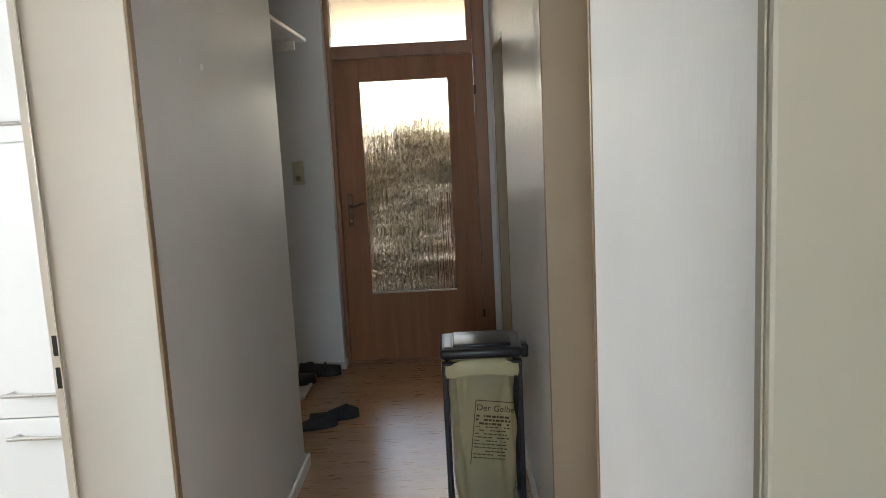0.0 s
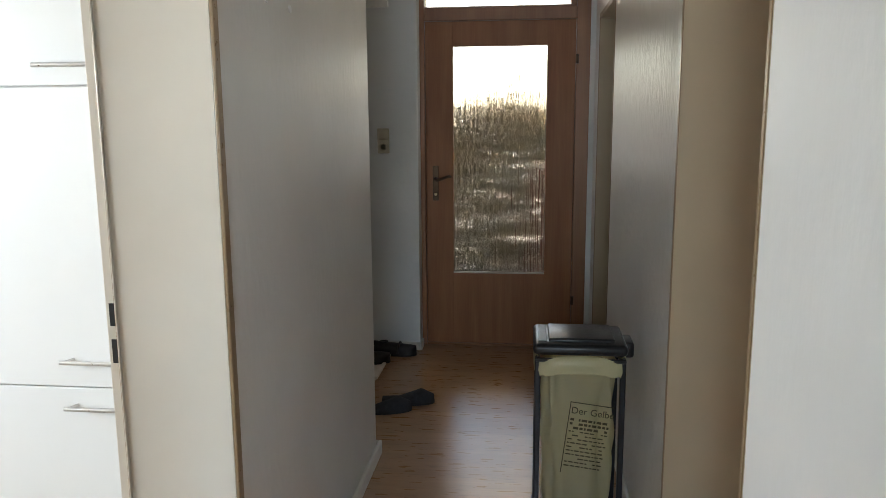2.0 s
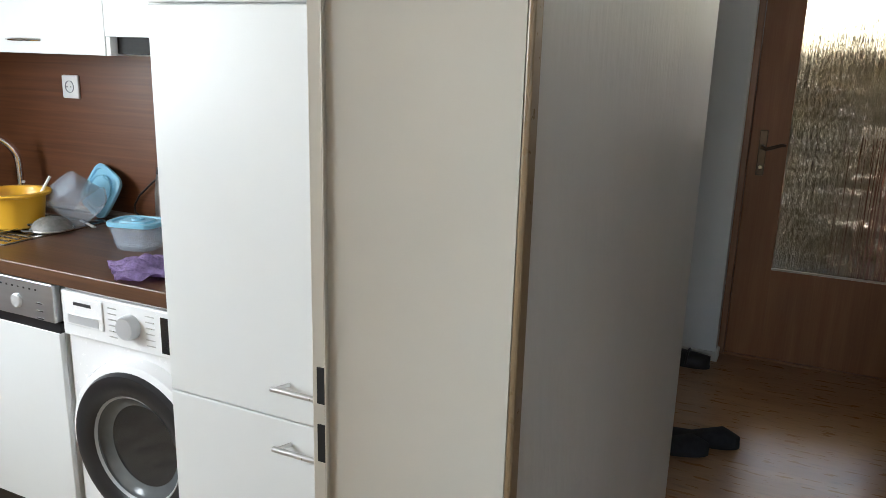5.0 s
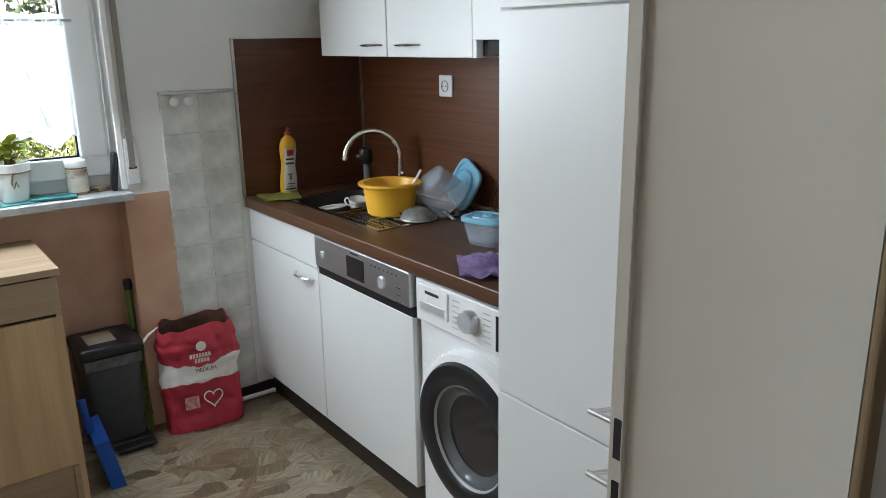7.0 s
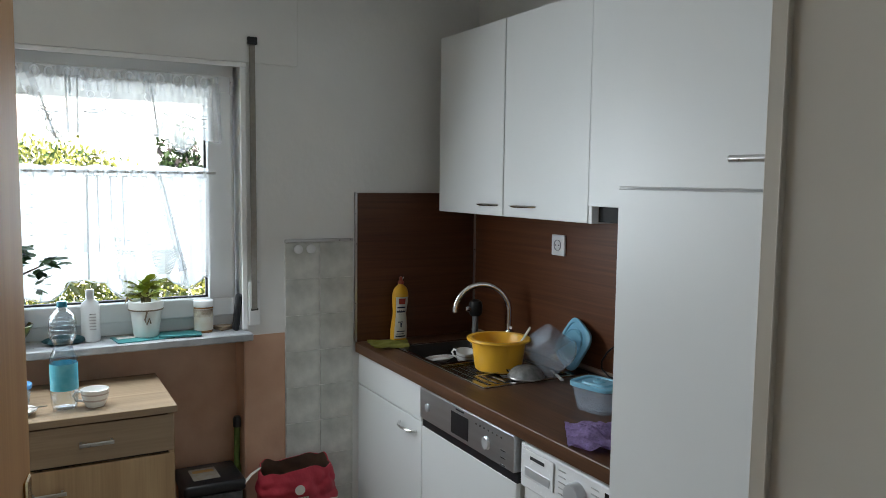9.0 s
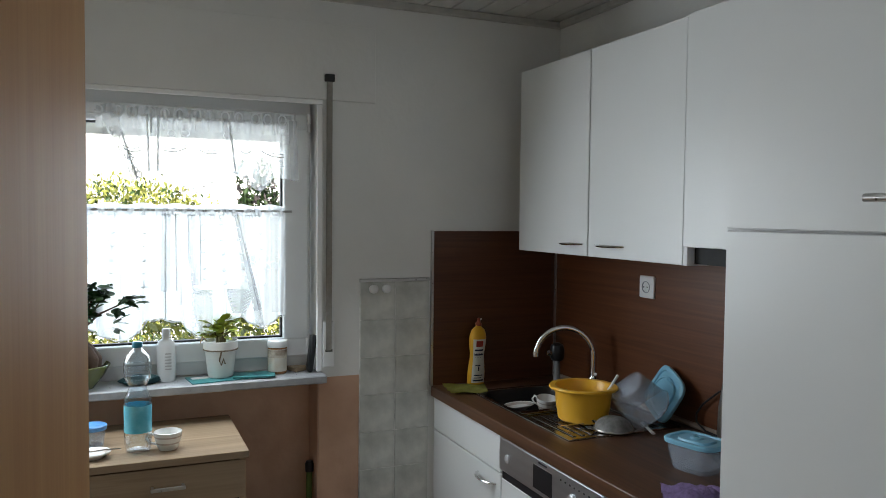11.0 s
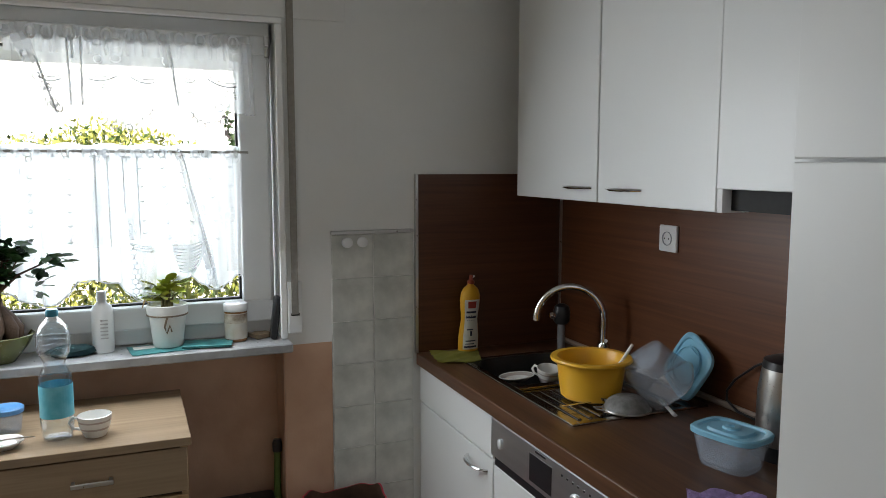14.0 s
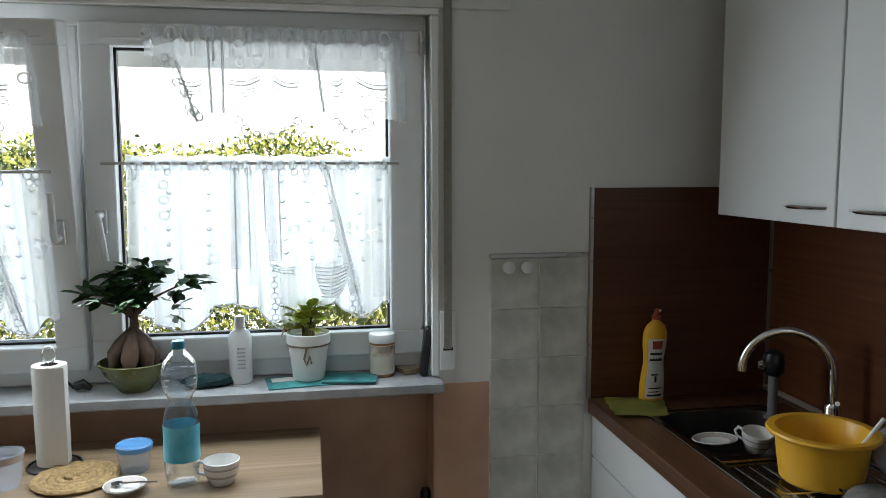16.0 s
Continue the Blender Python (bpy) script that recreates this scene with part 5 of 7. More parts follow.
def hedge(name, p0, p1, z0, z1, thick, count, size, seed, label, mats=(LEAF, LEAF2), fuzz=0.14):
    rnd = random.Random(seed)
    bm = bmesh.new()
    d = Vector(p1) - Vector(p0)
    nrm = Vector((-d.y, d.x)).normalized()
    for k in range(count):
        u = rnd.random()
        top = z1 + 0.14 * math.sin(9 * u + seed) + 0.10 * math.sin(31 * u) + rnd.uniform(-0.8, 1.1) * fuzz * rnd.random()
        z = z0 + (top - z0) * rnd.random() ** 0.8
        c = Vector(p0) + d * u + nrm * rnd.uniform(-thick, thick)
        q = Matrix.Translation((c.x, c.y, z)) @ Euler([rnd.uniform(0, 6.28) for _ in range(3)]).to_matrix().to_4x4()
        s = size * rnd.uniform(0.6, 1.3)
        vs = [bm.verts.new(q @ Vector(v)) for v in ((-s, 0, 0), (-0.2 * s, 0.45 * s, 0.1 * s), (s, 0, 0), (-0.2 * s, -0.45 * s, 0.1 * s))]
        f = bm.faces.new(vs)
        f.material_index = 0 if rnd.random() < 0.72 else 1
    ob = part(name, bm, list(mats))
    return tagged(ob, label, "hedge", kind="stuff")


hedge("hedge", (-8.0, -3.0), (-8.0, 6.5), -0.25, 1.66, 0.35, 90000, 0.030, 4.7, "sunlit green garden hedge behind the window")
hedge("hedge", (-3.0, 7.5), (3.5, 7.5), -0.25, 1.60, 0.3, 45000, 0.05, 7, "shaded brown-green hedge opposite the house door", (mat("winter_brown_leaf", (0.34, 0.30, 0.22), 0.7, var=0.3, spec=0.2), mat("deep_brown_leaf", (0.26, 0.225, 0.16), 0.7, var=0.3, spec=0.2)), 0.3)
# Unseen dark side walls, added to keep the hedge behind the pane dim.
structure("porch_screen_west", B((-1.75, 5.3, -0.24), (-1.6, 8.4, CEIL_C + 0.02)), mat("dark_shade_boards", (0.09, 0.045, 0.022), 0.7, var=0.2, scale=12), "added dark brown side wall that shades the hedge")
structure("porch_screen_east", B((1.6, 5.3, -0.24), (1.75, 8.4, CEIL_C + 0.02)), bpy.data.materials["dark_shade_boards"], "added dark brown side wall that shades the hedge")
hedge("shrub_row", (-4.6, 0.3), (-4.6, 2.4), -0.25, 0.90, 0.25, 3600, 0.03, 9, "low green shrubs under the kitchen window", (LEAF, mat("pale_shrub_leaf", (0.30, 0.33, 0.16), 0.6, var=0.3, spec=0.2)))
structure("path_north", B((-3.0, 5.27, -0.27), (4.0, 9.0, -0.24)), mat("dark_asphalt_path", (0.06, 0.06, 0.06), 0.9, var=0.2, bump=0.3), "dark asphalt path outside the house door")
# house across the gardens
t = thing("neighbour_house", "pale rendered house beyond the hedge", "house", at=(-24, 4, -0.25))
part("wall", B((-30, -6, -0.25), (-22, 12, 5.6)), mat("pale_render", (0.72, 0.70, 0.66), 0.9, var=0.05), t)
bm = bmesh.new()
v = [bm.verts.new(c) for c in ((-30.5, -6.5, 5.5), (-21.5, -6.5, 5.5), (-21.5, 12.5, 5.5), (-30.5, 12.5, 5.5), (-26, -6.5, 9.2), (-26, 12.5, 9.2))]
for q in ((0, 1, 4), (3, 5, 2), (1, 2, 5, 4), (0, 4, 5, 3), (0, 3, 2, 1)):
    bm.faces.new([v[k] for k in q])
part("roof", bm, mat("brown_roof_tiles", (0.20, 0.11, 0.08), 0.8, var=0.2, scale=3), t)
for yy, zz, w2_, h2_ in ((6.5, 2.2, 1.2, 1.3),):
    wn = part("window", B((-22.02, yy, zz), (-21.95, yy + w2_, zz + h2_)), PVC, t)
    part("pane", B((-21.96, yy + 0.06, zz + 0.06), (-21.93, yy + w2_ - 0.06, zz + h2_ - 0.06)), DOOR_GLASS_DARK, wn)
# dark shrub top beside the hedge
hedge("shrub", (-7.9, 2.2), (-7.9, 2.6), 1.2, 1.9, 0.2, 900, 0.04, 15, "dark shrub top standing in the hedge", (LEAF2, BARKY))
# garden shed wall seen through the rippled glass
t = thing("garden_wall", "low brown brick garden wall opposite the door", "wall", at=(0.9, 6.85, -0.24))
part("wall", B((0.22, 6.75, -0.24), (2.5, 6.95, 1.02)), mat("brown_brick_wall", (0.13, 0.065, 0.04), 0.9, var=0.25, scale=8), t)
part("coping", B((0.18, 6.72, 1.02), (2.55, 6.98, 1.08), 0.01), mat("stone_coping", (0.5, 0.45, 0.38), 0.85), t)

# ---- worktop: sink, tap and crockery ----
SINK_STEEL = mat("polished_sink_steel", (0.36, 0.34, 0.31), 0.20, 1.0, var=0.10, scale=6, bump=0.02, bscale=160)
# Basin steel coloured near black for the dark panels it would mirror.
BASIN_DARK = mat("basin_steel_dark_reflection", (0.075, 0.073, 0.07), 0.36, 1.0, var=0.12, scale=9, bump=0.02, bscale=150)
t = thing("sink", "stainless steel sink with ribbed drainer", "sink", at=(-2.73, 2.6, 0.89))
sx0, sx1, sy0, sy1 = -3.095, -2.385, 2.378, 2.815
part("rim", boxes(((sx0, sy0, 0.888), (sx1, sy0 + 0.022, 0.895)), ((sx0, sy1 - 0.075, 0.888), (sx1, sy1, 0.895)), ((sx0, sy0 + 0.022, 0.888), (sx0 + 0.02, sy1 - 0.075, 0.895)), ((sx1 - 0.02, sy0 + 0.022, 0.888), (sx1, sy1 - 0.075, 0.895)), ((-2.745, sy0 + 0.022, 0.888), (-2.715, sy1 - 0.075, 0.895)), bevel=0.002), SINK_STEEL, t)
bm = bmesh.new()
cx, cy = -2.91, 2.57
rings = [[bm.verts.new((-2.9075 + 0.179 * math.copysign(abs(math.cos(a)) ** 0.12, math.cos(a)), 2.57 + 0.177 * math.copysign(abs(math.sin(a)) ** 0.12, math.sin(a)), 0.8935)) for a in (2 * math.pi * k / 40 for k in range(40))]]
for r, z in ((1.0, 0.893), (0.985, 0.885), (0.95, 0.80), (0.90, 0.757), (0.80, 0.745), (0.12, 0.742), (0.10, 0.735)):
    ring = []
    for k in range(40):
        a = 2 * math.pi * k / 40
        c, s = math.cos(a), math.sin(a)
        e = 0.55
        ring.append(bm.verts.new((cx + r * 0.165 * math.copysign(abs(c) ** e, c), cy + r * 0.172 * math.copysign(abs(s) ** e, s), z)))
    rings.append(ring)
for a, b in zip(rings, rings[1:]):
    for k in range(40):
        bm.faces.new((a[k], a[(k + 1) % 40], b[(k + 1) % 40], b[k]))
bm.faces.new(rings[-1])
part("basin", bm, BASIN_DARK, t, "deep steel basin, dark reflections put into its colour", smooth=50)
part("drain", lathe([(0.036, 0.744), (0.034, 0.748), (0.026, 0.748), (0.024, 0.743), (0, 0.743)], 24, (cx, cy, 0)), CHROME, t, smooth=40)
dr = part("drainer", B((-2.715, sy0 + 0.022, 0.880), (sx1 - 0.02, sy1 - 0.075, 0.8875)), SINK_STEEL, t, "ribbed steel drainer")
for k in range(9):
    yy = sy0 + 0.05 + k * 0.034
    part("rib", tube([(-2.69, yy, 0.8875), (-2.43, yy, 0.8885)], 0.0065, 8, flat=0.55), SINK_STEEL, dr, smooth=50)
TAPX, TAPY = -2.832, 2.772
t = thing("tap", "chrome kitchen tap with high curved spout", "tap", at=(TAPX, TAPY, 0.895))
part("base", lathe([(0.027, 0), (0.027, 0.012), (0.021, 0.02), (0.021, 0.075), (0.017, 0.082)], 24, (TAPX, TAPY, 0.893)), CHROME, t, smooth=40)
r = 0.110
ax = Vector((TAPX, TAPY, 0.97))
dirv = Vector((-0.093, -0.197, 0)).normalized()
pts = [ax, ax + Vector((0, 0, 0.080))]
for k in range(1, 17):
    a = math.pi * k / 16 * 0.97
    pts.append(ax + Vector((0, 0, 0.080)) + dirv * r * (1 - math.cos(a)) + Vector((0, 0, r * math.sin(a))))
pts.append(pts[-1] + Vector((0, 0, -0.012)))
part("spout", tube(pts, [0.0115] * (len(pts) - 2) + [0.0125, 0.0125], 16), CHROME, t, "polished chrome spout", smooth=50)
part("lever", tube([(TAPX + 0.015, TAPY, 0.955), (TAPX + 0.04, TAPY - 0.02, 0.985), (TAPX + 0.07, TAPY - 0.04, 1.00)], [0.009, 0.007, 0.006], 10), CHROME, t, smooth=50)
DX, DY = -2.985, 2.705
t = thing("soap_dispenser", "black soap dispenser head on a grey stem", "soap dispenser", at=(DX, DY, 0.893))
part("stem", lathe([(0.0, 0), (0.020, 0.0), (0.021, 0.004), (0.0125, 0.010), (0.0125, 0.125)], 20, (DX, DY, 0.893)), mat("grey_stem_plastic", (0.20, 0.20, 0.21), 0.35), t, "grey stem", smooth=40)
part("head", lathe([(0.0, 0.120), (0.020, 0.121), (0.028, 0.132), (0.029, 0.165), (0.024, 0.182), (0.010, 0.190), (0, 0.190)], 24, (DX, DY, 0.893)), BLACK_PLASTIC, t, "glossy black head", smooth=40)
part("knob", lathe([(0.0, -0.050), (0.010, -0.049), (0.013, -0.040), (0.013, -0.028), (0.009, -0.020)], 16, (DX, DY, 1.045), "y"), CHROME, t, "small chrome knob", smooth=40)

YELLOW = mat("yellow_plastic", (0.83, 0.45, 0.035), 0.33, var=0.03, scale=4)
t = thing("mixing_bowl", "yellow plastic mixing bowl with rolled rim", "bowl", at=(-2.575, 2.555, 0.895))
part("bowl", lathe([(0, 0.00344), (0.078, 0), (0.084, 0.00516), (0.090, 0.043), (0.097, 0.1015), (0.113, 0.1049), (0.116, 0.1101), (0.113, 0.1152), (0.096, 0.1152), (0.092, 0.1084), (0.086, 0.0516), (0.078, 0.01032), (0, 0.0086)], 48, (-2.575, 2.555, 0.8975)), YELLOW, t, smooth=40)
part("spoon", tube([(-2.55, 2.58, 0.92), (-2.50, 2.64, 1.055)], 0.0045, 8), PVC, t, "white plastic spoon handle", smooth=50)

CLEAR_P = mat("cloudy_clear_plastic", (0.66, 0.75, 0.86), 0.30, var=0.03, scale=4, alpha=0.27)
BLUE_P = mat("light_blue_plastic", (0.22, 0.50, 0.66), 0.35, var=0.04)


def rounded_tub(w, d, h, taper=0.86, thick=0.0035, seg=32, e=0.5, base=0.0):
    """An open tub with rounded corners, standing on z = 0."""
    bm = bmesh.new()
    rings = []
    for s, z in ((0.0, 0.0), (taper * 0.92, 0.0), (taper, 0.008), (1.0, h), (1.05, h + 0.003), (1.05, h + 0.006), (1.0 - thick * 2 / w, h + 0.004), (taper - thick * 2 / w, 0.012), (0.0, thick)):
        ring = []
        for k in range(seg):
            a = 2 * math.pi * k / seg
            c, q = math.cos(a), math.sin(a)
            ring.append(bm.verts.new((s * w / 2 * math.copysign(abs(c) ** e, c), s * d / 2 * math.copysign(abs(q) ** e, q), z)))
        rings.append(ring)
    for a, b in zip(rings, rings[1:]):
        for k in range(seg):
            bm.faces.new((a[k], a[(k + 1) % seg], b[(k + 1) % seg], b[k]))
    bmesh.ops.remove_doubles(bm, verts=bm.verts, dist=1e-5)
    return bm


def tub_lid(w, d, seg=32, e=0.5):
    bm = bmesh.new()
    rings = []
    for s, z in ((1.03, 0.0), (1.04, 0.010), (1.0, 0.013), (0.86, 0.013), (0.83, 0.008), (0.62, 0.008), (0.58, 0.014), (0.0, 0.014)):
        rings.append([bm.verts.new((s * w / 2 * math.copysign(abs(math.cos(a)) ** e, math.cos(a)), s * d / 2 * math.copysign(abs(math.sin(a)) ** e, math.sin(a)), z)) for a in (2 * math.pi * k / seg for k in range(seg))])
    for a, b in zip(rings, rings[1:]):
        for k in range(seg):
            bm.faces.new((a[k], a[(k + 1) % seg], b[(k + 1) % seg], b[k]))
    bm.faces.new(rings[0])
    bmesh.ops.remove_doubles(bm, verts=bm.verts, dist=1e-5)
    return bm


t = thing("plastic_tub", "cloudy clear plastic tub tipped on its side to dry", "food container")
part("tub", rounded_tub(0.155, 0.155, 0.115, 0.80, e=0.62), CLEAR_P, t, smooth=70)
part("rim", tube([(0.081 * math.copysign(abs(math.cos(a)) ** 0.62, math.cos(a)), 0.081 * math.copysign(abs(math.sin(a)) ** 0.62, math.sin(a)), 0.117) for a in (2 * math.pi * k / 32 for k in range(32))], 0.003, 6, closed=True), CLEAR_P, t, smooth=60)
t.matrix_basis = Matrix.Translation((-2.478, 2.655, 1.022)) @ Vector((0.21, 0.66, -0.72)).to_track_quat("Z", "Y").to_matrix().to_4x4() @ Matrix.Rotation(radians(28), 4, "Z")
t = thing("tub_lid", "light blue plastic tub lid leaning on the backsplash", "lid")
part("lid", tub_lid(0.16, 0.16), BLUE_P, t, smooth=40)
part("inner_ring", tube([(0.055 * math.cos(a), 0.055 * math.sin(a), 0.0145) for a in (2 * math.pi * k / 24 for k in range(24))], 0.003, 6, closed=True), BLUE_P, t)
t.matrix_basis = pose(-2.462, 2.810, 0.985, 70, 22, -12)
t = thing("food_container", "clear food container with light blue lid on the worktop", "food container")
tb = part("tub", rounded_tub(0.15, 0.115, 0.072, 0.80), CLEAR_P, t, smooth=50)
ld = part("lid", moved(tub_lid(0.156, 0.12), pose(0, 0, 0.073)), BLUE_P, t, "light blue snap lid", smooth=40)
part("vent_knob", lathe([(0.020, 0.086), (0.018, 0.092), (0.007, 0.093), (0.006, 0.088), (0, 0.088)], 20), BLUE_P, ld, smooth=40)
t.matrix_basis = pose(-2.035, 2.565, 0.8905, 0, 0, 14)

MESH = mat("steel_sieve_mesh", (0.34, 0.34, 0.33), 0.55, 0.5, var=0.25, scale=60, bump=0.5, bscale=420, alpha=0.72)
SVX, SVY = -2.432, 2.577
t = thing("sieve", "small wire sieve lying upside down on the drainer", "sieve", at=(SVX, SVY, 0.893))
part("mesh_dome", lathe([(0.062, 0.002), (0.059, 0.014), (0.050, 0.027), (0.036, 0.036), (0.018, 0.041), (0, 0.042)], 36, (SVX, SVY, 0.897)), MESH, t, smooth=60)
part("hoop", tube([(SVX + 0.063 * math.cos(a), SVY + 0.063 * math.sin(a), 0.900) for a in (2 * math.pi * k / 28 for k in range(28))], 0.003, 6, closed=True), STEEL, t, smooth=60)
part("hook", tube([(SVX - 0.03, SVY - 0.055, 0.901), (SVX - 0.035, SVY - 0.082, 0.904), (SVX - 0.015, SVY - 0.086, 0.904), (SVX - 0.005, SVY - 0.062, 0.901)], 0.002, 6), STEEL, t, smooth=50)
t = thing("spatula", "white plastic utensil lying under the tipped tub", "utensil", at=(-2.39, 2.68, 0.893))
part("handle", tube([(-2.455, 2.706, 0.900), (-2.395, 2.683, 0.900), (-2.338, 2.661, 0.899)], [0.006, 0.0065, 0.007], 8, flat=0.5), PVC, t, smooth=50)
t = thing("ladle", "steel serving spoon on the drainer", "spoon", at=(-2.55, 2.46, 0.895))
part("handle", tube([(-2.515, 2.424, 0.900), (-2.508, 2.48, 0.902), (-2.505, 2.545, 0.906)], 0.0035, 6, flat=0.6), CHROME, t, smooth=50)
part("scoop", lathe([(0.026, 0.012), (0.022, 0.003), (0.010, -0.002), (0, -0.003)], 20, (-2.505, 2.556, 0.904)), CHROME, t, smooth=60)

CHINA = mat("white_porcelain", (0.80, 0.79, 0.76), 0.18, var=0.02, coat=0.3)
CHINA_P = mat("floral_print_porcelain", (0.74, 0.71, 0.66), 0.2, var=0.3, scale=55, stain=(0.50, 0.40, 0.36), coat=0.3)


def teacup(m, label, r=0.042, h=0.055, handle=True):
    t = thing("cup", label, "cup", "cups")
    part("body", lathe([(0, 0.0), (r * 0.62, 0.0), (r * 0.70, 0.006), (r * 0.92, h * 0.55), (r, h), (r * 0.94, h + 0.001), (r * 0.86, h * 0.55), (r * 0.62, 0.010), (0, 0.008)], 30), CHINA, t, smooth=50)
    part("print_band", lathe([(r * 0.845, h * 0.36), (r * 0.975, h * 0.80)], 30, cap=False), CHINA_P, t, "faded floral print", smooth=50)
    if handle:
        part("handle", tube([(-r * 0.9, 0, h * 0.8), (-r * 1.35, 0, h * 0.86), (-r * 1.55, 0, h * 0.6), (-r * 1.35, 0, h * 0.33), (-r * 0.8, 0, h * 0.28)], 0.0042, 8), CHINA, t, smooth=60)
    t.matrix_basis = m
    return t


def saucer(m, label, r=0.05, spoon=False):
    t = thing("saucer", label, "saucer", "saucers")
    part("dish", lathe([(0, 0.002), (r * 0.55, 0.0), (r * 0.6, 0.003), (r, 0.016), (r * 0.98, 0.019), (r * 0.58, 0.007), (0, 0.006)], 32), CHINA, t, smooth=50)
    part("print_band", lathe([(r * 0.66, 0.0105), (r * 0.92, 0.0172)], 32, cap=False), CHINA_P, t)
    if spoon:
        sp = part("teaspoon", tube([(-0.02, 0.005, 0.014), (0.03, 0.012, 0.022), (0.075, 0.02, 0.026)], 0.0022, 6), CHROME, t, smooth=50)
        part("spoon_bowl", lathe([(0.013, 0.006), (0.009, 0.001), (0, 0)], 16, (-0.028, 0.004, 0.009)), CHROME, sp, smooth=60)
    t.matrix_basis = m
    return t


saucer(pose(-2.925, 2.505, 0.852, 3, -6, 0), "small white saucer tilted in the sink", 0.058)
teacup(pose(-2.885, 2.597, 0.846, 6, 8, 30), "white floral cup standing in the sink", 0.040, 0.052)

t = thing("cleaner_bottle", "yellow scouring cleaner bottle with small red cap", "bottle", at=(-3.20, 2.452, 0.893))
CLB = Matrix.Translation((-3.20, 2.452, 0.893)) @ Matrix.Rotation(radians(-2.5), 4, "X")
bm = lathe([(0, 0), (0.033, 0.0), (0.0355, 0.006), (0.036, 0.05), (0.033, 0.085), (0.0295, 0.112), (0.030, 0.130), (0.034, 0.160), (0.0355, 0.185), (0.034, 0.205), (0.027, 0.224), (0.016, 0.234), (0.0115, 0.238), (0.0115, 0.243)], 32)
moved(bm, CLB @ Matrix.Rotation(0.35, 4, "Z") @ Matrix.Diagonal((0.74, 1.18, 1.0, 1)))
bt = part("body", bm, YELLOW, t, smooth=50)
cap = part("cap", moved(lathe([(0.0125, 0.241), (0.0135, 0.246), (0.0130, 0.252), (0.0075, 0.256), (0.0065, 0.264), (0.0075, 0.268), (0.005, 0.272), (0, 0.273)], 18), CLB), mat("red_cap", (0.30, 0.06, 0.03), 0.35), t, "small red screw cap", smooth=40)
part("cap_nozzle", moved(tube([(0, 0.002, 0.262), (0.002, 0.012, 0.270)], [0.004, 0.003], 8), CLB), PVC, cap, "white nozzle tip", smooth=40)


def bottle_face(z0, z1, a0, a1, out, n=8):
    """A curved patch that follows the bottle's front between two heights and two angles."""
    prof = ((0.0, 0.036), (0.05, 0.0362), (0.085, 0.0332), (0.112, 0.0297), (0.130, 0.0302), (0.160, 0.0342), (0.185, 0.0357), (0.205, 0.0342))
    bm = bmesh.new()
    rows = []
    for j in range(n + 1):
        z = z0 + (z1 - z0) * j / n
        r = along(prof, z) + out
        rows.append([bm.verts.new((r * math.cos(radians(a0 + (a1 - a0) * k / n)), r * math.sin(radians(a0 + (a1 - a0) * k / n)), z)) for k in range(n + 1)])
    for a, b in zip(rows, rows[1:]):
        for k in range(n):
            bm.faces.new((a[k], a[k + 1], b[k + 1], b[k]))
    return moved(bm, CLB @ Matrix.Rotation(0.35, 4, "Z") @ Matrix.Diagonal((0.74, 1.18, 1.0, 1)))


lb = part("label", bottle_face(0.012, 0.188, -62, 40, 0.0006), mat("pale_label", (0.74, 0.73, 0.66), 0.45, var=0.08, scale=40), bt, "pale printed label", smooth=60)
RDP = mat("red_print", (0.42, 0.05, 0.03), 0.5, var=0.2, scale=30)
BLUP = mat("dark_blue_print", (0.03, 0.035, 0.07), 0.5, var=0.2, scale=30)
part("label_mark", bottle_face(0.158, 0.182, -40, 8, 0.0012, 4), RDP, lb)
for z0, z1, a0, a1 in ((0.140, 0.147, -50, 14), (0.122, 0.132, -52, 20), (0.112, 0.115, -44, 10), (0.080, 0.084, -40, -4), (0.060, 0.078, -22, -12), (0.040, 0.044, -46, 12), (0.030, 0.033, -46, 4), (0.018, 0.024, -52, 20)):
    part("label_mark", bottle_face(z0, z1, a0, a1, 0.0012, 4), BLUP, lb)


def cloth(name, corners, material, label, cat, seed, lift=0.008, n=16, z=0.8925, thick=0.003):
    """A limp rag laid over a surface, with slight folds."""
    rnd = random.Random(seed)
    ph = [rnd.uniform(0, 6) for _ in range(3)]
    t = thing(name, label, cat)
    a, b, c, d = [Vector((*p, z)) for p in corners]
    bm = bmesh.new()
    g = []
    for j in range(n + 1):
        row = []
        for i in range(n + 1):
            u, v = i / n, j / n
            p = (a * (1 - u) + b * u) * (1 - v) + (d * (1 - u) + c * u) * v
            p.z += thick + lift * max(0, math.sin(5 * u + ph[0]) * math.sin(4 * v + ph[1])) + 0.3 * lift * (1 + math.sin(17 * u + 9 * v + ph[2]))
            row.append(bm.verts.new(p))
        g.append(row)
    for j in range(n):
        for i in range(n):
            bm.faces.new((g[j][i], g[j][i + 1], g[j + 1][i + 1], g[j + 1][i]))
    bmesh.ops.solidify(bm, geom=bm.faces[:], thickness=thick)
    part("cloth", bm, material, t, smooth=60)
    return t


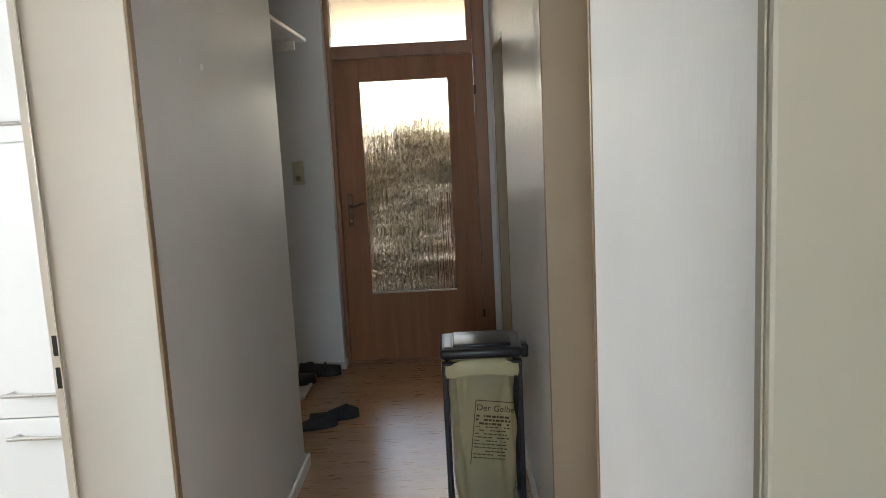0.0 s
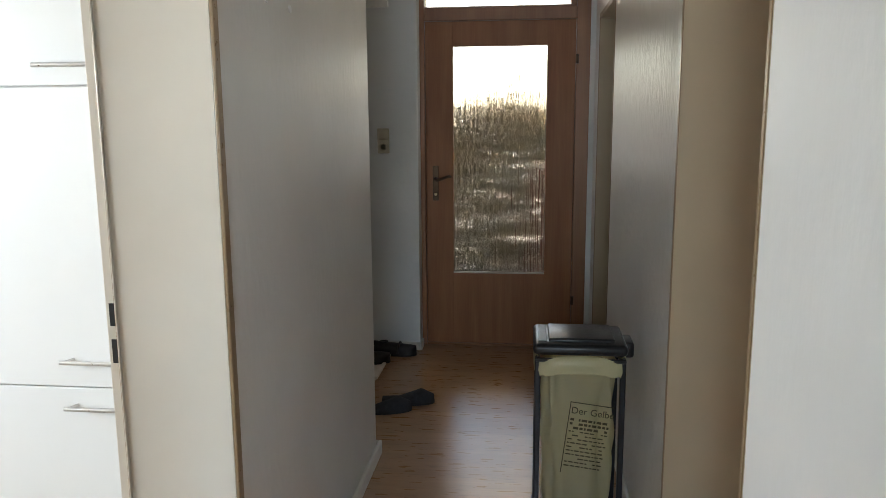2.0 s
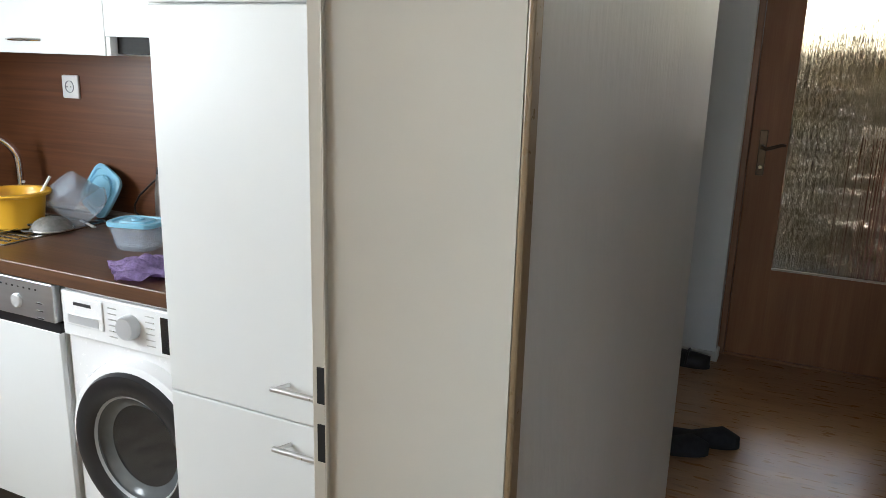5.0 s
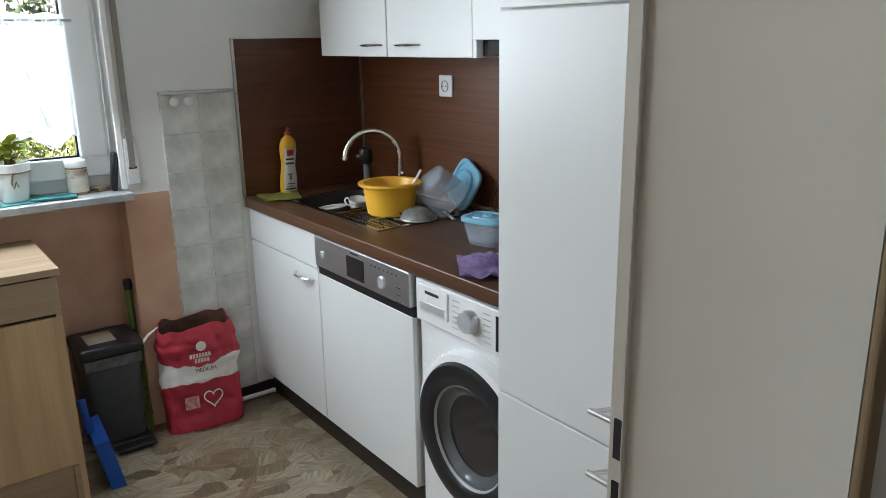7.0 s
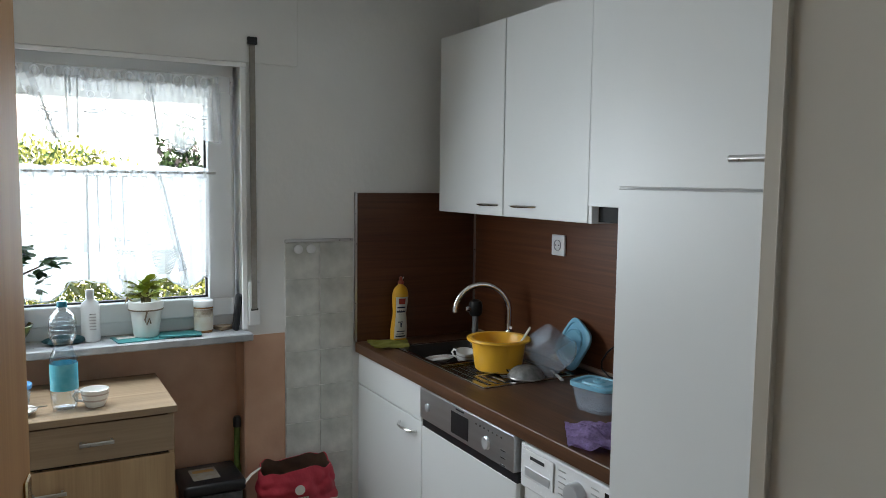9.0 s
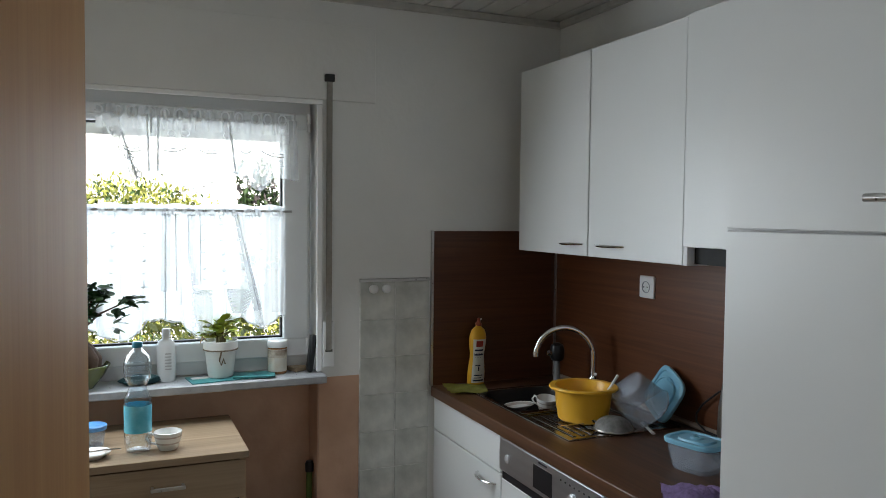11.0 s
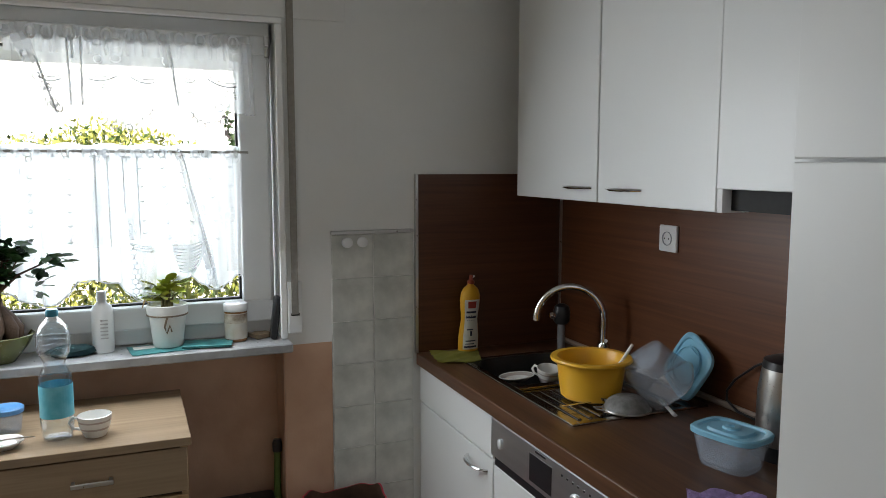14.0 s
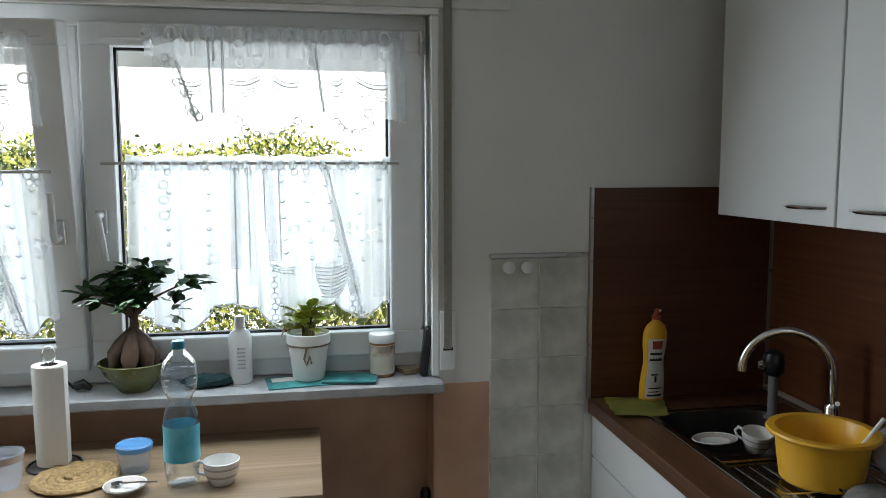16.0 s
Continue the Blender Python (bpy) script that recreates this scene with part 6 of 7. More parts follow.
cloth("sponge_cloth", ((-3.225, 2.315), (-3.07, 2.285), (-3.035, 2.43), (-3.20, 2.49)), mat("olive_sponge_cloth", (0.40, 0.39, 0.09), 0.9, var=0.12, bump=0.3, bscale=220, scale=30), "olive green sponge cloth on the worktop corner", "cloth", 2)
t = thing("dish_cloth", "crumpled purple honeycomb dish cloth", "cloth")
PURPLE = mat("purple_honeycomb_cloth", (0.40, 0.29, 0.55), 0.9, var=0.25, bump=0.6, bscale=180, scale=60)
bm = bmesh.new()
g = []
for j in range(25):
    row = []
    for i in range(25):
        u, v = i / 24, j / 24
        x = (u - 0.5) * 0.20
        y = (v - 0.5) * 0.15
        z = 0.006 + 0.030 * max(0, 1 - ((u - 0.45) ** 2 + (v - 0.5) ** 2) * 5) * (0.6 + 0.4 * math.sin(9 * u + 6 * v)) + 0.008 * (1 + math.sin(22 * u - 13 * v))
        row.append(bm.verts.new((x, y, z)))
    g.append(row)
for j in range(24):
    for i in range(24):
        bm.faces.new((g[j][i], g[j][i + 1], g[j + 1][i + 1], g[j + 1][i]))
bmesh.ops.solidify(bm, geom=bm.faces[:], thickness=0.003)
part("cloth", bm, PURPLE, t, smooth=60)
t.matrix_basis = pose(-1.825, 2.375, 0.8905, 0, 0, -35)

t = thing("kettle", "steel electric kettle with black base and lid", "kettle", at=(-1.99, 2.74, 0.89))
KX, KY = -2.040, 2.735
part("body", lathe([(0.066, 0.03), (0.070, 0.04), (0.068, 0.15), (0.060, 0.205)], 36, (KX, KY, 0.89)), STEEL, t, smooth=40)
part("base", lathe([(0, 0), (0.078, 0), (0.078, 0.018), (0.068, 0.03), (0, 0.03)], 36, (KX, KY, 0.8905)), BLACK_PLASTIC, t, smooth=40)
part("lid", lathe([(0.061, 0.205), (0.058, 0.222), (0.03, 0.232), (0, 0.233)], 30, (KX, KY, 0.89)), BLACK_PLASTIC, t, smooth=40)
part("handle", tube([(KX + 0.055, KY, 1.10), (KX + 0.10, KY, 1.09), (KX + 0.115, KY, 1.02), (KX + 0.07, KY, 0.95)], 0.011, 10), BLACK_PLASTIC, t, smooth=50)
t = thing("power_cord", "black power cord looping over the worktop", "cord", at=(-2.1, 2.8, 0.9))
part("cord", tube([(-2.09, 2.80, 0.897), (-2.20, 2.83, 0.898), (-2.30, 2.838, 0.898), (-2.345, 2.84, 0.918), (-2.345, 2.84, 0.945), (-2.32, 2.842, 0.981), (-2.253, 2.845, 1.035), (-2.186, 2.848, 1.071), (-2.10, 2.85, 1.09), (-1.95, 2.85, 1.10)], 0.0035, 8), BLACK_PLASTIC, t, smooth=60)

t = thing("wall_socket", "white single wall socket on the walnut panel", "socket", at=(-2.625, YB - 0.012, 1.333))
pp = part("plate", B((-2.665, YB - 0.023, 1.293), (-2.585, YB - 0.012, 1.373), 0.006, 3), PVC, t)
part("well", lathe([(0.021, 0), (0.021, -0.0035), (0.0195, -0.0035), (0.0185, 0.0)], 28, (-2.625, YB - 0.0225, 1.333), "y"), mat("grey_socket_well", (0.34, 0.36, 0.38), 0.5), pp, "grey socket well", smooth=40)
for s in (-1, 1):
    part("contact", lathe([(0.0028, 0), (0, -0.0005)], 10, (-2.625 + s * 0.0095, YB - 0.0262, 1.333), "y"), BLACK_GAP, pp)

# tiled strip on the window wall
TILE = mat("grey_marbled_tile", (0.54, 0.55, 0.51), 0.32, var=0.15, scale=13, bump=0.30, bscale=18, stain=(0.72, 0.72, 0.67))
strip = thing("tile_strip", "two columns of grey marbled wall tiles", "tiles", kind="structure", at=(XW, 2.12, 0.6))
part("grout", B((XW, 1.977, 0.0), (XW + 0.006, 2.268, 1.318)), mat("worn_grout", (0.68, 0.68, 0.65), 0.9, var=0.3, scale=25), strip)
shared = {}
rnd = random.Random(6)
for r in range(9):
    for c in range(2):
        z1 = 1.316 - r * 0.1485
        z0 = max(0.06, z1 - 0.1455)
        key = round(z1 - z0, 3)
        if key not in shared:
            bm = B((0, 0.001, 0.0), (0.0078, 0.1435, key + 0.001), 0.0012)
            ob = part("tile", bm, TILE, strip)
            shared[key] = ob.data
        else:
            ob = new("tile", shared[key])
            ob.parent = strip
            ob.matrix_parent_inverse = Matrix.Translation((-XW, -2.12, -0.6))
        ob.matrix_basis = pose(XW + rnd.uniform(0, 0.0015), 1.978 + c * 0.1455, z0, 0, rnd.uniform(-0.5, 0.5), 0)
structure("trim_tile_top", B((XW, 1.975, 1.318), (XW + 0.013, 2.268, 1.331), 0.002), SATIN, "thin screwed metal strip above the tiles")
for y in (2.030, 2.083):
    t = thing("pipe_cap", "white round plastic pipe cap on the tiles", "pipe cap", "pipe caps", at=(XW, y, 1.291))
    part("cap", lathe([(0.0, 0.016), (0.010, 0.016), (0.0175, 0.013), (0.018, 0.0)], 22, (XW + 0.009, y, 1.291), "x"), PVC, t, smooth=40)
structure("baseboard_tiles", B((XW, 1.98, 0), (XW + 0.012, 2.34, 0.055)), KICK, "black plinth strip below the tiles")
t = thing("floor_pipe", "thin white pipe along the kitchen floor edge", "pipe", at=(-3.24, 2.2, 0.03))
part("pipe", tube([(-3.225, 2.10, 0.018), (-3.225, 2.33, 0.018)], 0.010, 10), PVC, t, smooth=50)

# ---- chest of drawers and what stands on it ----
c = thing("sideboard", "light oak laminate sideboard with drawers and doors", "sideboard", at=(-3.06, 1.0, 0))
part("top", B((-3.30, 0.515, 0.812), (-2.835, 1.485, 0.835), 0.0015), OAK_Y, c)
part("side_panel", B((-3.29, 1.458, 0.0), (-2.845, 1.476, 0.812)), OAK_Z, c)
part("side_panel", B((-3.29, 0.524, 0.0), (-2.845, 0.542, 0.812)), OAK_Z, c)
part("back_board", B((-3.29, 0.542, 0.10), (-3.28, 1.458, 0.812)), OAK_Z, c)
# Carcass coloured dark to give the gaps between the fronts their shade.
part("carcass", B((-3.28, 0.542, 0.15), (-2.862, 1.458, 0.808)), mat("carcass_gap_shade", (0.05, 0.035, 0.02), 0.8), c)
part("plinth", B((-2.872, 0.542, 0.0), (-2.858, 1.458, 0.152)), OAK_Y, c)
part("plinth_side", B((-2.858, 1.44, 0.0), (-2.845, 1.458, 0.152)), OAK_Y, c)
for y0, y1 in ((0.527, 1.000), (1.010, 1.474)):
    d = part("drawer_front", B((-2.862, y0, 0.686), (-2.842, y1, 0.806), 0.0015), OAK_Y, c)
    ym = (y0 + y1) / 2
    h = part("handle", B((-2.822, ym - 0.050, 0.742), (-2.815, ym + 0.050, 0.754), 0.002), SATIN, d, "flat satin bar handle")
    for s in (-1, 1):
        part("handle_foot", B((-2.842, ym + s * 0.044 - 0.004, 0.743), (-2.822, ym + s * 0.044 + 0.004, 0.753)), SATIN, h)
    d = part("door", B((-2.862, y0, 0.155), (-2.842, y1, 0.676), 0.0015), OAK_Z, c)
    h = part("handle", B((-2.822, ym - 0.187 if y0 > 1 else ym + 0.09, 0.600), (-2.815, ym - 0.088 if y0 > 1 else ym + 0.19, 0.612), 0.002), SATIN, d, "flat satin bar handle")
    for s in (0.008, 0.088):
        yb = (ym - 0.187 if y0 > 1 else ym + 0.09) + s
        part("handle_foot", B((-2.842, yb - 0.004, 0.601), (-2.822, yb + 0.004, 0.611)), SATIN, h)

PET = clear_glass("clear_bottle_plastic", (0.90, 0.95, 0.98), gloss=0.35)
t = thing("water_bottle", "clear ribbed water bottle with turquoise label", "bottle", at=(-2.945, 1.162, 0.835))
BX = (-2.945, 1.162, 0.836)
prof = [(0.0, 0.004), (0.024, 0.0), (0.036, 0.006), (0.040, 0.03), (0.0405, 0.06), (0.0405, 0.165), (0.038, 0.175), (0.030, 0.192), (0.025, 0.205), (0.030, 0.218), (0.038, 0.232), (0.041, 0.255), (0.0405, 0.28), (0.034, 0.302), (0.020, 0.318), (0.0135, 0.324), (0.0135, 0.335)]
bt = part("body", lathe(prof, 36, BX), PET, t, smooth=50)
part("label", lathe([(0.0409, 0.066), (0.0409, 0.150)], 36, BX, cap=False), mat("turquoise_label", (0.06, 0.52, 0.70), 0.4, var=0.2, scale=14, stain=(0.26, 0.68, 0.80)), bt, "turquoise printed label")
for k in range(5):
    z = 0.232 + k * 0.014
    part("rib", tube([(BX[0] + (0.0402 - abs(k - 2) * 0.0012) * math.cos(a), BX[1] + (0.0402 - abs(k - 2) * 0.0012) * math.sin(a), BX[2] + z) for a in (2 * math.pi * q / 30 for q in range(30))], 0.0006, 5, closed=True), PET, bt, smooth=60)
part("cap", lathe([(0.0152, 0.328), (0.0152, 0.343), (0.013, 0.346), (0, 0.346)], 22, BX), mat("teal_cap", (0.02, 0.16, 0.22), 0.35), t, "dark teal screw cap", smooth=40)
teacup(pose(-2.945, 1.25, 0.8355, 0, 0, 70), "white floral teacup on the sideboard", 0.043, 0.056)
saucer(pose(-2.93, 1.036, 0.8355, 0, 0, 60), "white floral saucer with a teaspoon", 0.049, True)
t = thing("lidded_tub", "small clear tub with a blue lid", "food container", at=(-3.06, 1.03, 0.835))
part("tub", lathe([(0, 0.002), (0.032, 0), (0.034, 0.004), (0.040, 0.058), (0.038, 0.058), (0.032, 0.006), (0, 0.005)], 30, (-3.06, 1.03, 0.8355)), CLEAR_P, t, smooth=50)
part("lid", lathe([(0.0425, 0.054), (0.0435, 0.066), (0.040, 0.069), (0.036, 0.066), (0, 0.066)], 30, (-3.06, 1.03, 0.8355)), mat("blue_lid_plastic", (0.09, 0.27, 0.55), 0.35), t, "bright blue lid", smooth=40)
t = thing("clear_cup", "clear plastic beaker with printed rim", "cup", at=(-3.0, 0.755, 0.835))
part("beaker", lathe([(0, 0.002), (0.030, 0), (0.032, 0.003), (0.043, 0.082), (0.0445, 0.086), (0.042, 0.086), (0.031, 0.008), (0, 0.006)], 30, (-3.0, 0.755, 0.8355)), CLEAR_P, t, smooth=50)
part("print_band", lathe([(0.0415, 0.066), (0.0446, 0.083)], 30, (-3.0, 0.755, 0.8355), cap=False), CHINA_P, t)

t = thing("cork_mat", "round braided straw trivet", "trivet", at=(-3.02, 0.905, 0.835))
STRAW = mat("braided_straw", (0.40, 0.27, 0.12), 0.8, var=0.3, scale=70, bump=0.5, bscale=160)
for k, rr in enumerate((0.018, 0.037, 0.055, 0.073, 0.090)):
    part("braid_ring", tube([(-3.02 + rr * math.cos(a), 0.905 + rr * math.sin(a), 0.8425 + 0.001 * math.sin(14 * a + k)) for a in (2 * math.pi * q / 48 for q in range(48))], 0.0098, 7, closed=True, flat=0.65), STRAW, t, smooth=60)
part("core", lathe([(0, 0.0), (0.088, 0.0), (0.088, 0.006), (0, 0.007)], 32, (-3.02, 0.905, 0.8355)), STRAW, t)

t = thing("paper_towel_roll", "white paper towel roll on a wire stand", "paper towels", at=(-3.125, 0.825, 0.835))
PX, PY = -3.125, 0.825
part("base_ring", tube([(PX + 0.062 * math.cos(a), PY + 0.062 * math.sin(a), 0.839) for a in (2 * math.pi * q / 36 for q in range(36))], 0.0035, 7, closed=True), BLACK_PLASTIC, t, smooth=60)
part("base_plate", lathe([(0, 0), (0.056, 0), (0.056, 0.004), (0, 0.005)], 32, (PX, PY, 0.8355)), STEEL, t)
PAPER = mat("white_paper_towel", (0.66, 0.65, 0.62), 0.95, var=0.02, bump=0.06, bscale=160, spec=0.1)
bm = lathe([(0.020, 0.012), (0.039, 0.010), (0.0395, 0.015), (0.0405, 0.255), (0.040, 0.26), (0.020, 0.26)], 40, (PX, PY, 0.835), cap=False)
part("roll", bm, PAPER, t, smooth=40)
part("loose_sheet", B((PX + 0.036, PY + 0.0, 0.85), (PX + 0.039, PY + 0.045, 1.095), 0.001), PAPER, t)
part("rod", tube([(PX, PY, 0.838), (PX, PY, 1.10)] + [(PX, PY + 0.016 * math.sin(a), 1.120 - 0.020 * math.cos(a)) for a in (2 * math.pi * q / 20 for q in range(20))], 0.0025, 7), CHROME, t, "chrome wire rod with ring", smooth=60)

# ---- things on the window sill ----
ZS = 0.9755
XS = XW - 0.03
t = thing("bonsai", "potted ficus bonsai with swollen roots in an olive bowl", "plant", at=(XS + 0.005, 0.99, ZS))
bx, by = XS + 0.005, 0.99
pot = part("bowl", lathe([(0, 0), (0.042, 0), (0.046, 0.006), (0.080, 0.05), (0.095, 0.080), (0.092, 0.082), (0.076, 0.055), (0, 0.05)], 36, (bx, by, ZS)), mat("olive_glazed_ceramic", (0.115, 0.125, 0.035), 0.25, var=0.15, scale=12, coat=0.3), t, "olive glazed bowl", smooth=50)
part("soil", lathe([(0, 0.072), (0.085, 0.068)], 24, (bx, by, ZS), cap=False), mat("dark_soil", (0.03, 0.02, 0.012), 0.95, var=0.4, scale=90, bump=0.6, bscale=200), pot)
BARK = mat("ficus_bark", (0.095, 0.058, 0.038), 0.7, var=0.3, scale=25, bump=0.3, bscale=70)
rnd = random.Random(12)
tk = part("trunk", tube([(bx, by, ZS + 0.145), (bx + 0.004, by + 0.004, ZS + 0.175), (bx, by + 0.004, ZS + 0.205)], [0.019, 0.013, 0.008], 12), BARK, t, "swollen grey-brown root trunk", smooth=70)
for k in range(7):
    a = 2 * math.pi * k / 7 + rnd.uniform(-0.3, 0.3)
    r0 = rnd.uniform(0.046, 0.066)
    part("root", tube([(bx + q * r0 * math.cos(a), by + q * r0 * math.sin(a), ZS + z) for q, z in ((1, 0.066), (0.86, 0.095), (0.55, 0.125), (0.2, 0.155), (0, 0.172))], [0.013, 0.024, 0.022, 0.014, 0.008], 10), BARK, tk, smooth=70)
tips = []
for k in range(13):
    a = 2 * math.pi * k / 13 + rnd.uniform(-0.2, 0.2)
    ln = rnd.uniform(0.035, 0.128)
    tip = Vector((bx + 0.40 * ln * math.cos(a), by + ln * 1.15 * math.sin(a), ZS + 0.345 - 0.75 * ln + rnd.uniform(-0.022, 0.022)))
    mid = Vector((bx + 0.16 * ln * math.cos(a), by + 0.40 * ln * math.sin(a), ZS + 0.232))
    part("limb", tube([(bx, by + 0.003, ZS + 0.195), mid, tip], [0.006, 0.004, 0.0018], 6), BARK, tk, smooth=70)
    tips += [mid + Vector((0, 0, 0.03)), tip, tip]
tip = Vector((bx + 0.02, by + 0.155, ZS + 0.30))
part("limb", tube([(bx, by + 0.003, ZS + 0.20), (bx + 0.01, by + 0.06, ZS + 0.255), tip], [0.005, 0.004, 0.002], 6), BARK, tk, smooth=70)
tips += [tip, tip, Vector((bx + 0.01, by + 0.10, ZS + 0.255)), Vector((bx + 0.01, by + 0.115, ZS + 0.215))]


def leaf(bm, m, ln, wd, mi=0):
    pts = [(0, 0, 0), (0.25, 0.42, 0.03), (0.55, 0.5, 0.05), (0.85, 0.28, 0.03), (1, 0, -0.02), (0.85, -0.28, 0.03), (0.55, -0.5, 0.05), (0.25, -0.42, 0.03)]
    vs = [bm.verts.new(m @ Vector((x * ln, y * wd, z * ln))) for x, y, z in pts]
    ce = bm.verts.new(m @ Vector((0.5 * ln, 0, -0.01 * ln)))
    for i in range(8):
        f = bm.faces.new((vs[i], vs[(i + 1) % 8], ce))
        f.material_index = mi


FICUS = mat("ficus_leaf", (0.030, 0.085, 0.022), 0.42, var=0.45, scale=20, spec=0.35)
bm = bmesh.new()
for p in tips:
    for _ in range(6):
        m = Matrix.Translation(p + Vector([rnd.uniform(-0.022, 0.018) for _ in range(3)])) @ Euler((rnd.uniform(-0.6, 0.6), rnd.uniform(-0.7, 0.5), rnd.uniform(0, 6.28))).to_matrix().to_4x4()
        leaf(bm, m, rnd.uniform(0.040, 0.062), rnd.uniform(0.021, 0.031))
tagged(part("crown", bm, FICUS, t, "glossy dark green leaves", smooth=80), kind="stuff")

t = thing("white_bottle", "white plastic lotion bottle with printed back", "bottle", at=(XS - 0.02, 1.268, ZS))
part("body", lathe([(0, 0), (0.030, 0), (0.032, 0.006), (0.032, 0.125), (0.028, 0.142), (0.016, 0.152), (0.0135, 0.155), (0.0135, 0.165)], 28, (XS - 0.02, 1.268, ZS)), mat("white_bottle_plastic", (0.78, 0.79, 0.78), 0.35), t, smooth=40)
part("cap", lathe([(0.0145, 0.160), (0.0145, 0.186), (0.012, 0.189), (0, 0.189)], 20, (XS - 0.02, 1.268, ZS)), PVC, t, smooth=40)
for k in range(6):
    part("print_bar", B((XS + 0.0115, 1.262, ZS + 0.045 + k * 0.011), (XS + 0.0125, 1.284, ZS + 0.049 + k * 0.011)), SATIN, t)

t = thing("flower_pot", "white flower pot with young green plant", "plant", at=(XS - 0.01, 1.457, ZS + 0.004))
fx, fy, fz = XS - 0.01, 1.457, ZS + 0.005
pp = part("pot", lathe([(0, 0), (0.043, 0), (0.045, 0.004), (0.056, 0.098), (0.061, 0.100), (0.063, 0.132), (0.060, 0.134), (0.055, 0.105), (0, 0.10)], 36, (fx, fy, fz)), mat("white_glazed_pot", (0.74, 0.75, 0.72), 0.4, var=0.05), t, "white pot", smooth=40)
part("cord", tube([(fx + 0.060 * math.cos(a), fy + 0.060 * math.sin(a), fz + 0.102) for a in (2 * math.pi * q / 30 for q in range(30))], 0.003, 6, closed=True), mat("brown_cord", (0.16, 0.12, 0.08), 0.8), pp)
part("cord_bow", tube([(fx + 0.060, fy - 0.004, fz + 0.100), (fx + 0.062, fy - 0.012, fz + 0.07), (fx + 0.060, fy - 0.006, fz + 0.05), (fx + 0.061, fy + 0.004, fz + 0.075), (fx + 0.062, fy + 0.008, fz + 0.055)], 0.003, 6), bpy.data.materials["brown_cord"], pp)
bm = bmesh.new()
rnd = random.Random(31)
for k in range(9):
    a = rnd.uniform(0, 6.28)
    r = rnd.uniform(0.005, 0.03)
    tube([(fx + 0.012 * math.cos(a), fy + 0.012 * math.sin(a), fz + 0.10), (fx + r * 0.6 * math.cos(a), fy + r * 0.6 * math.sin(a), fz + 0.14), (fx + r * math.cos(a), fy + r * math.sin(a), fz + rnd.uniform(0.165, 0.215))], [0.006, 0.005, 0.002], 6, bm=bm)
part("stem", bm, mat("brown_green_stem", (0.16, 0.13, 0.05), 0.7, var=0.3, scale=40), t, smooth=60)
bm = bmesh.new()
for k in range(60):
    a, r = rnd.uniform(0, 6.28), rnd.uniform(0.0, 0.028)
    m = Matrix.Translation((fx + r * math.cos(a), fy + r * math.sin(a), fz + rnd.uniform(0.145, 0.205))) @ Euler((rnd.uniform(-0.5, 0.5), rnd.uniform(-0.8, 0.2), a + rnd.uniform(-0.6, 0.6))).to_matrix().to_4x4()
    leaf(bm, m, rnd.uniform(0.040, 0.066), rnd.uniform(0.022, 0.034))
tagged(part("foliage", bm, mat("fresh_green_leaf", (0.22, 0.38, 0.03), 0.45, var=0.4, scale=20, stain=(0.48, 0.50, 0.07)), t, "fresh yellow-green leaves", smooth=80), kind="stuff")
part("dry_leaf", tube([(fx, fy - 0.05, fz + 0.135), (fx + 0.01, fy - 0.065, fz + 0.15), (fx + 0.015, fy - 0.075, fz + 0.125)], [0.002, 0.004, 0.001], 6), STRAW, t)

t = thing("jar", "white-capped jar with printed food label", "jar", at=(XS - 0.02, 1.668, ZS))
jx, jy = XS - 0.02, 1.668
part("body", lathe([(0, 0), (0.033, 0), (0.036, 0.006), (0.036, 0.095), (0.033, 0.103)], 30, (jx, jy, ZS + 0.0005)), mat("amber_filled_jar", (0.34, 0.17, 0.07), 0.2, var=0.3, scale=30), t, smooth=40)
part("label", lathe([(0.0364, 0.010), (0.0364, 0.094)], 30, (jx, jy, ZS), cap=False), mat("jar_label", (0.74, 0.72, 0.66), 0.5, var=0.12, scale=30, stain=(0.62, 0.55, 0.44)), t, "pale label with dark red print")
part("lid", lathe([(0.0375, 0.100), (0.0385, 0.104), (0.0385, 0.122), (0.036, 0.125), (0, 0.125)], 30, (jx, jy, ZS)), PVC, t, "white screw lid", smooth=40)

part("label_print", lathe([(0.0368, 0.062), (0.0368, 0.092)], 30, (jx, jy, ZS), cap=False), mat("jar_print", (0.50, 0.24, 0.10), 0.5, var=0.7, scale=34, stain=(0.72, 0.66, 0.55)), t, "printed fruit band")
t = thing("phone", "black cordless phone leaning in the window corner", "phone", at=(XS + 0.005, 1.788, ZS))
bm = B((-0.022, -0.011, 0), (0.022, 0.011, 0.145), 0.009, 3)
moved(bm, Matrix.Translation((XS + 0.005, 1.784, ZS)) @ Matrix.Rotation(radians(-7), 4, "X"))
ph = part("handset", bm, BLACK_PLASTIC, t, smooth=50)
t = thing("wood_block", "small pale wooden block on the sill", "wood block")
part("block", B((-0.045, -0.03, 0), (0.045, 0.03, 0.016), 0.002), OAK_Y, t)
t.matrix_basis = pose(XS - 0.055, 1.742, ZS, 0, 0, 25)
t = thing("leaflet", "turquoise printed leaflet spread on the sill", "leaflet")
TURQ = mat("turquoise_print_paper", (0.03, 0.22, 0.24), 0.4, var=0.5, scale=16, stain=(0.10, 0.42, 0.42))
part("sheet", B((-0.06, -0.10, 0), (0.06, 0.10, 0.0025)), TURQ, t)
part("white_panel", B((-0.045, -0.085, 0.0025), (-0.005, -0.02, 0.0032)), PAPER, t)
t.matrix_basis = pose(XS + 0.01, 1.44, ZS + 0.0005, 0, 0, 8)
t = thing("leaflet", "dark teal folded leaflet on the sill", "leaflet")
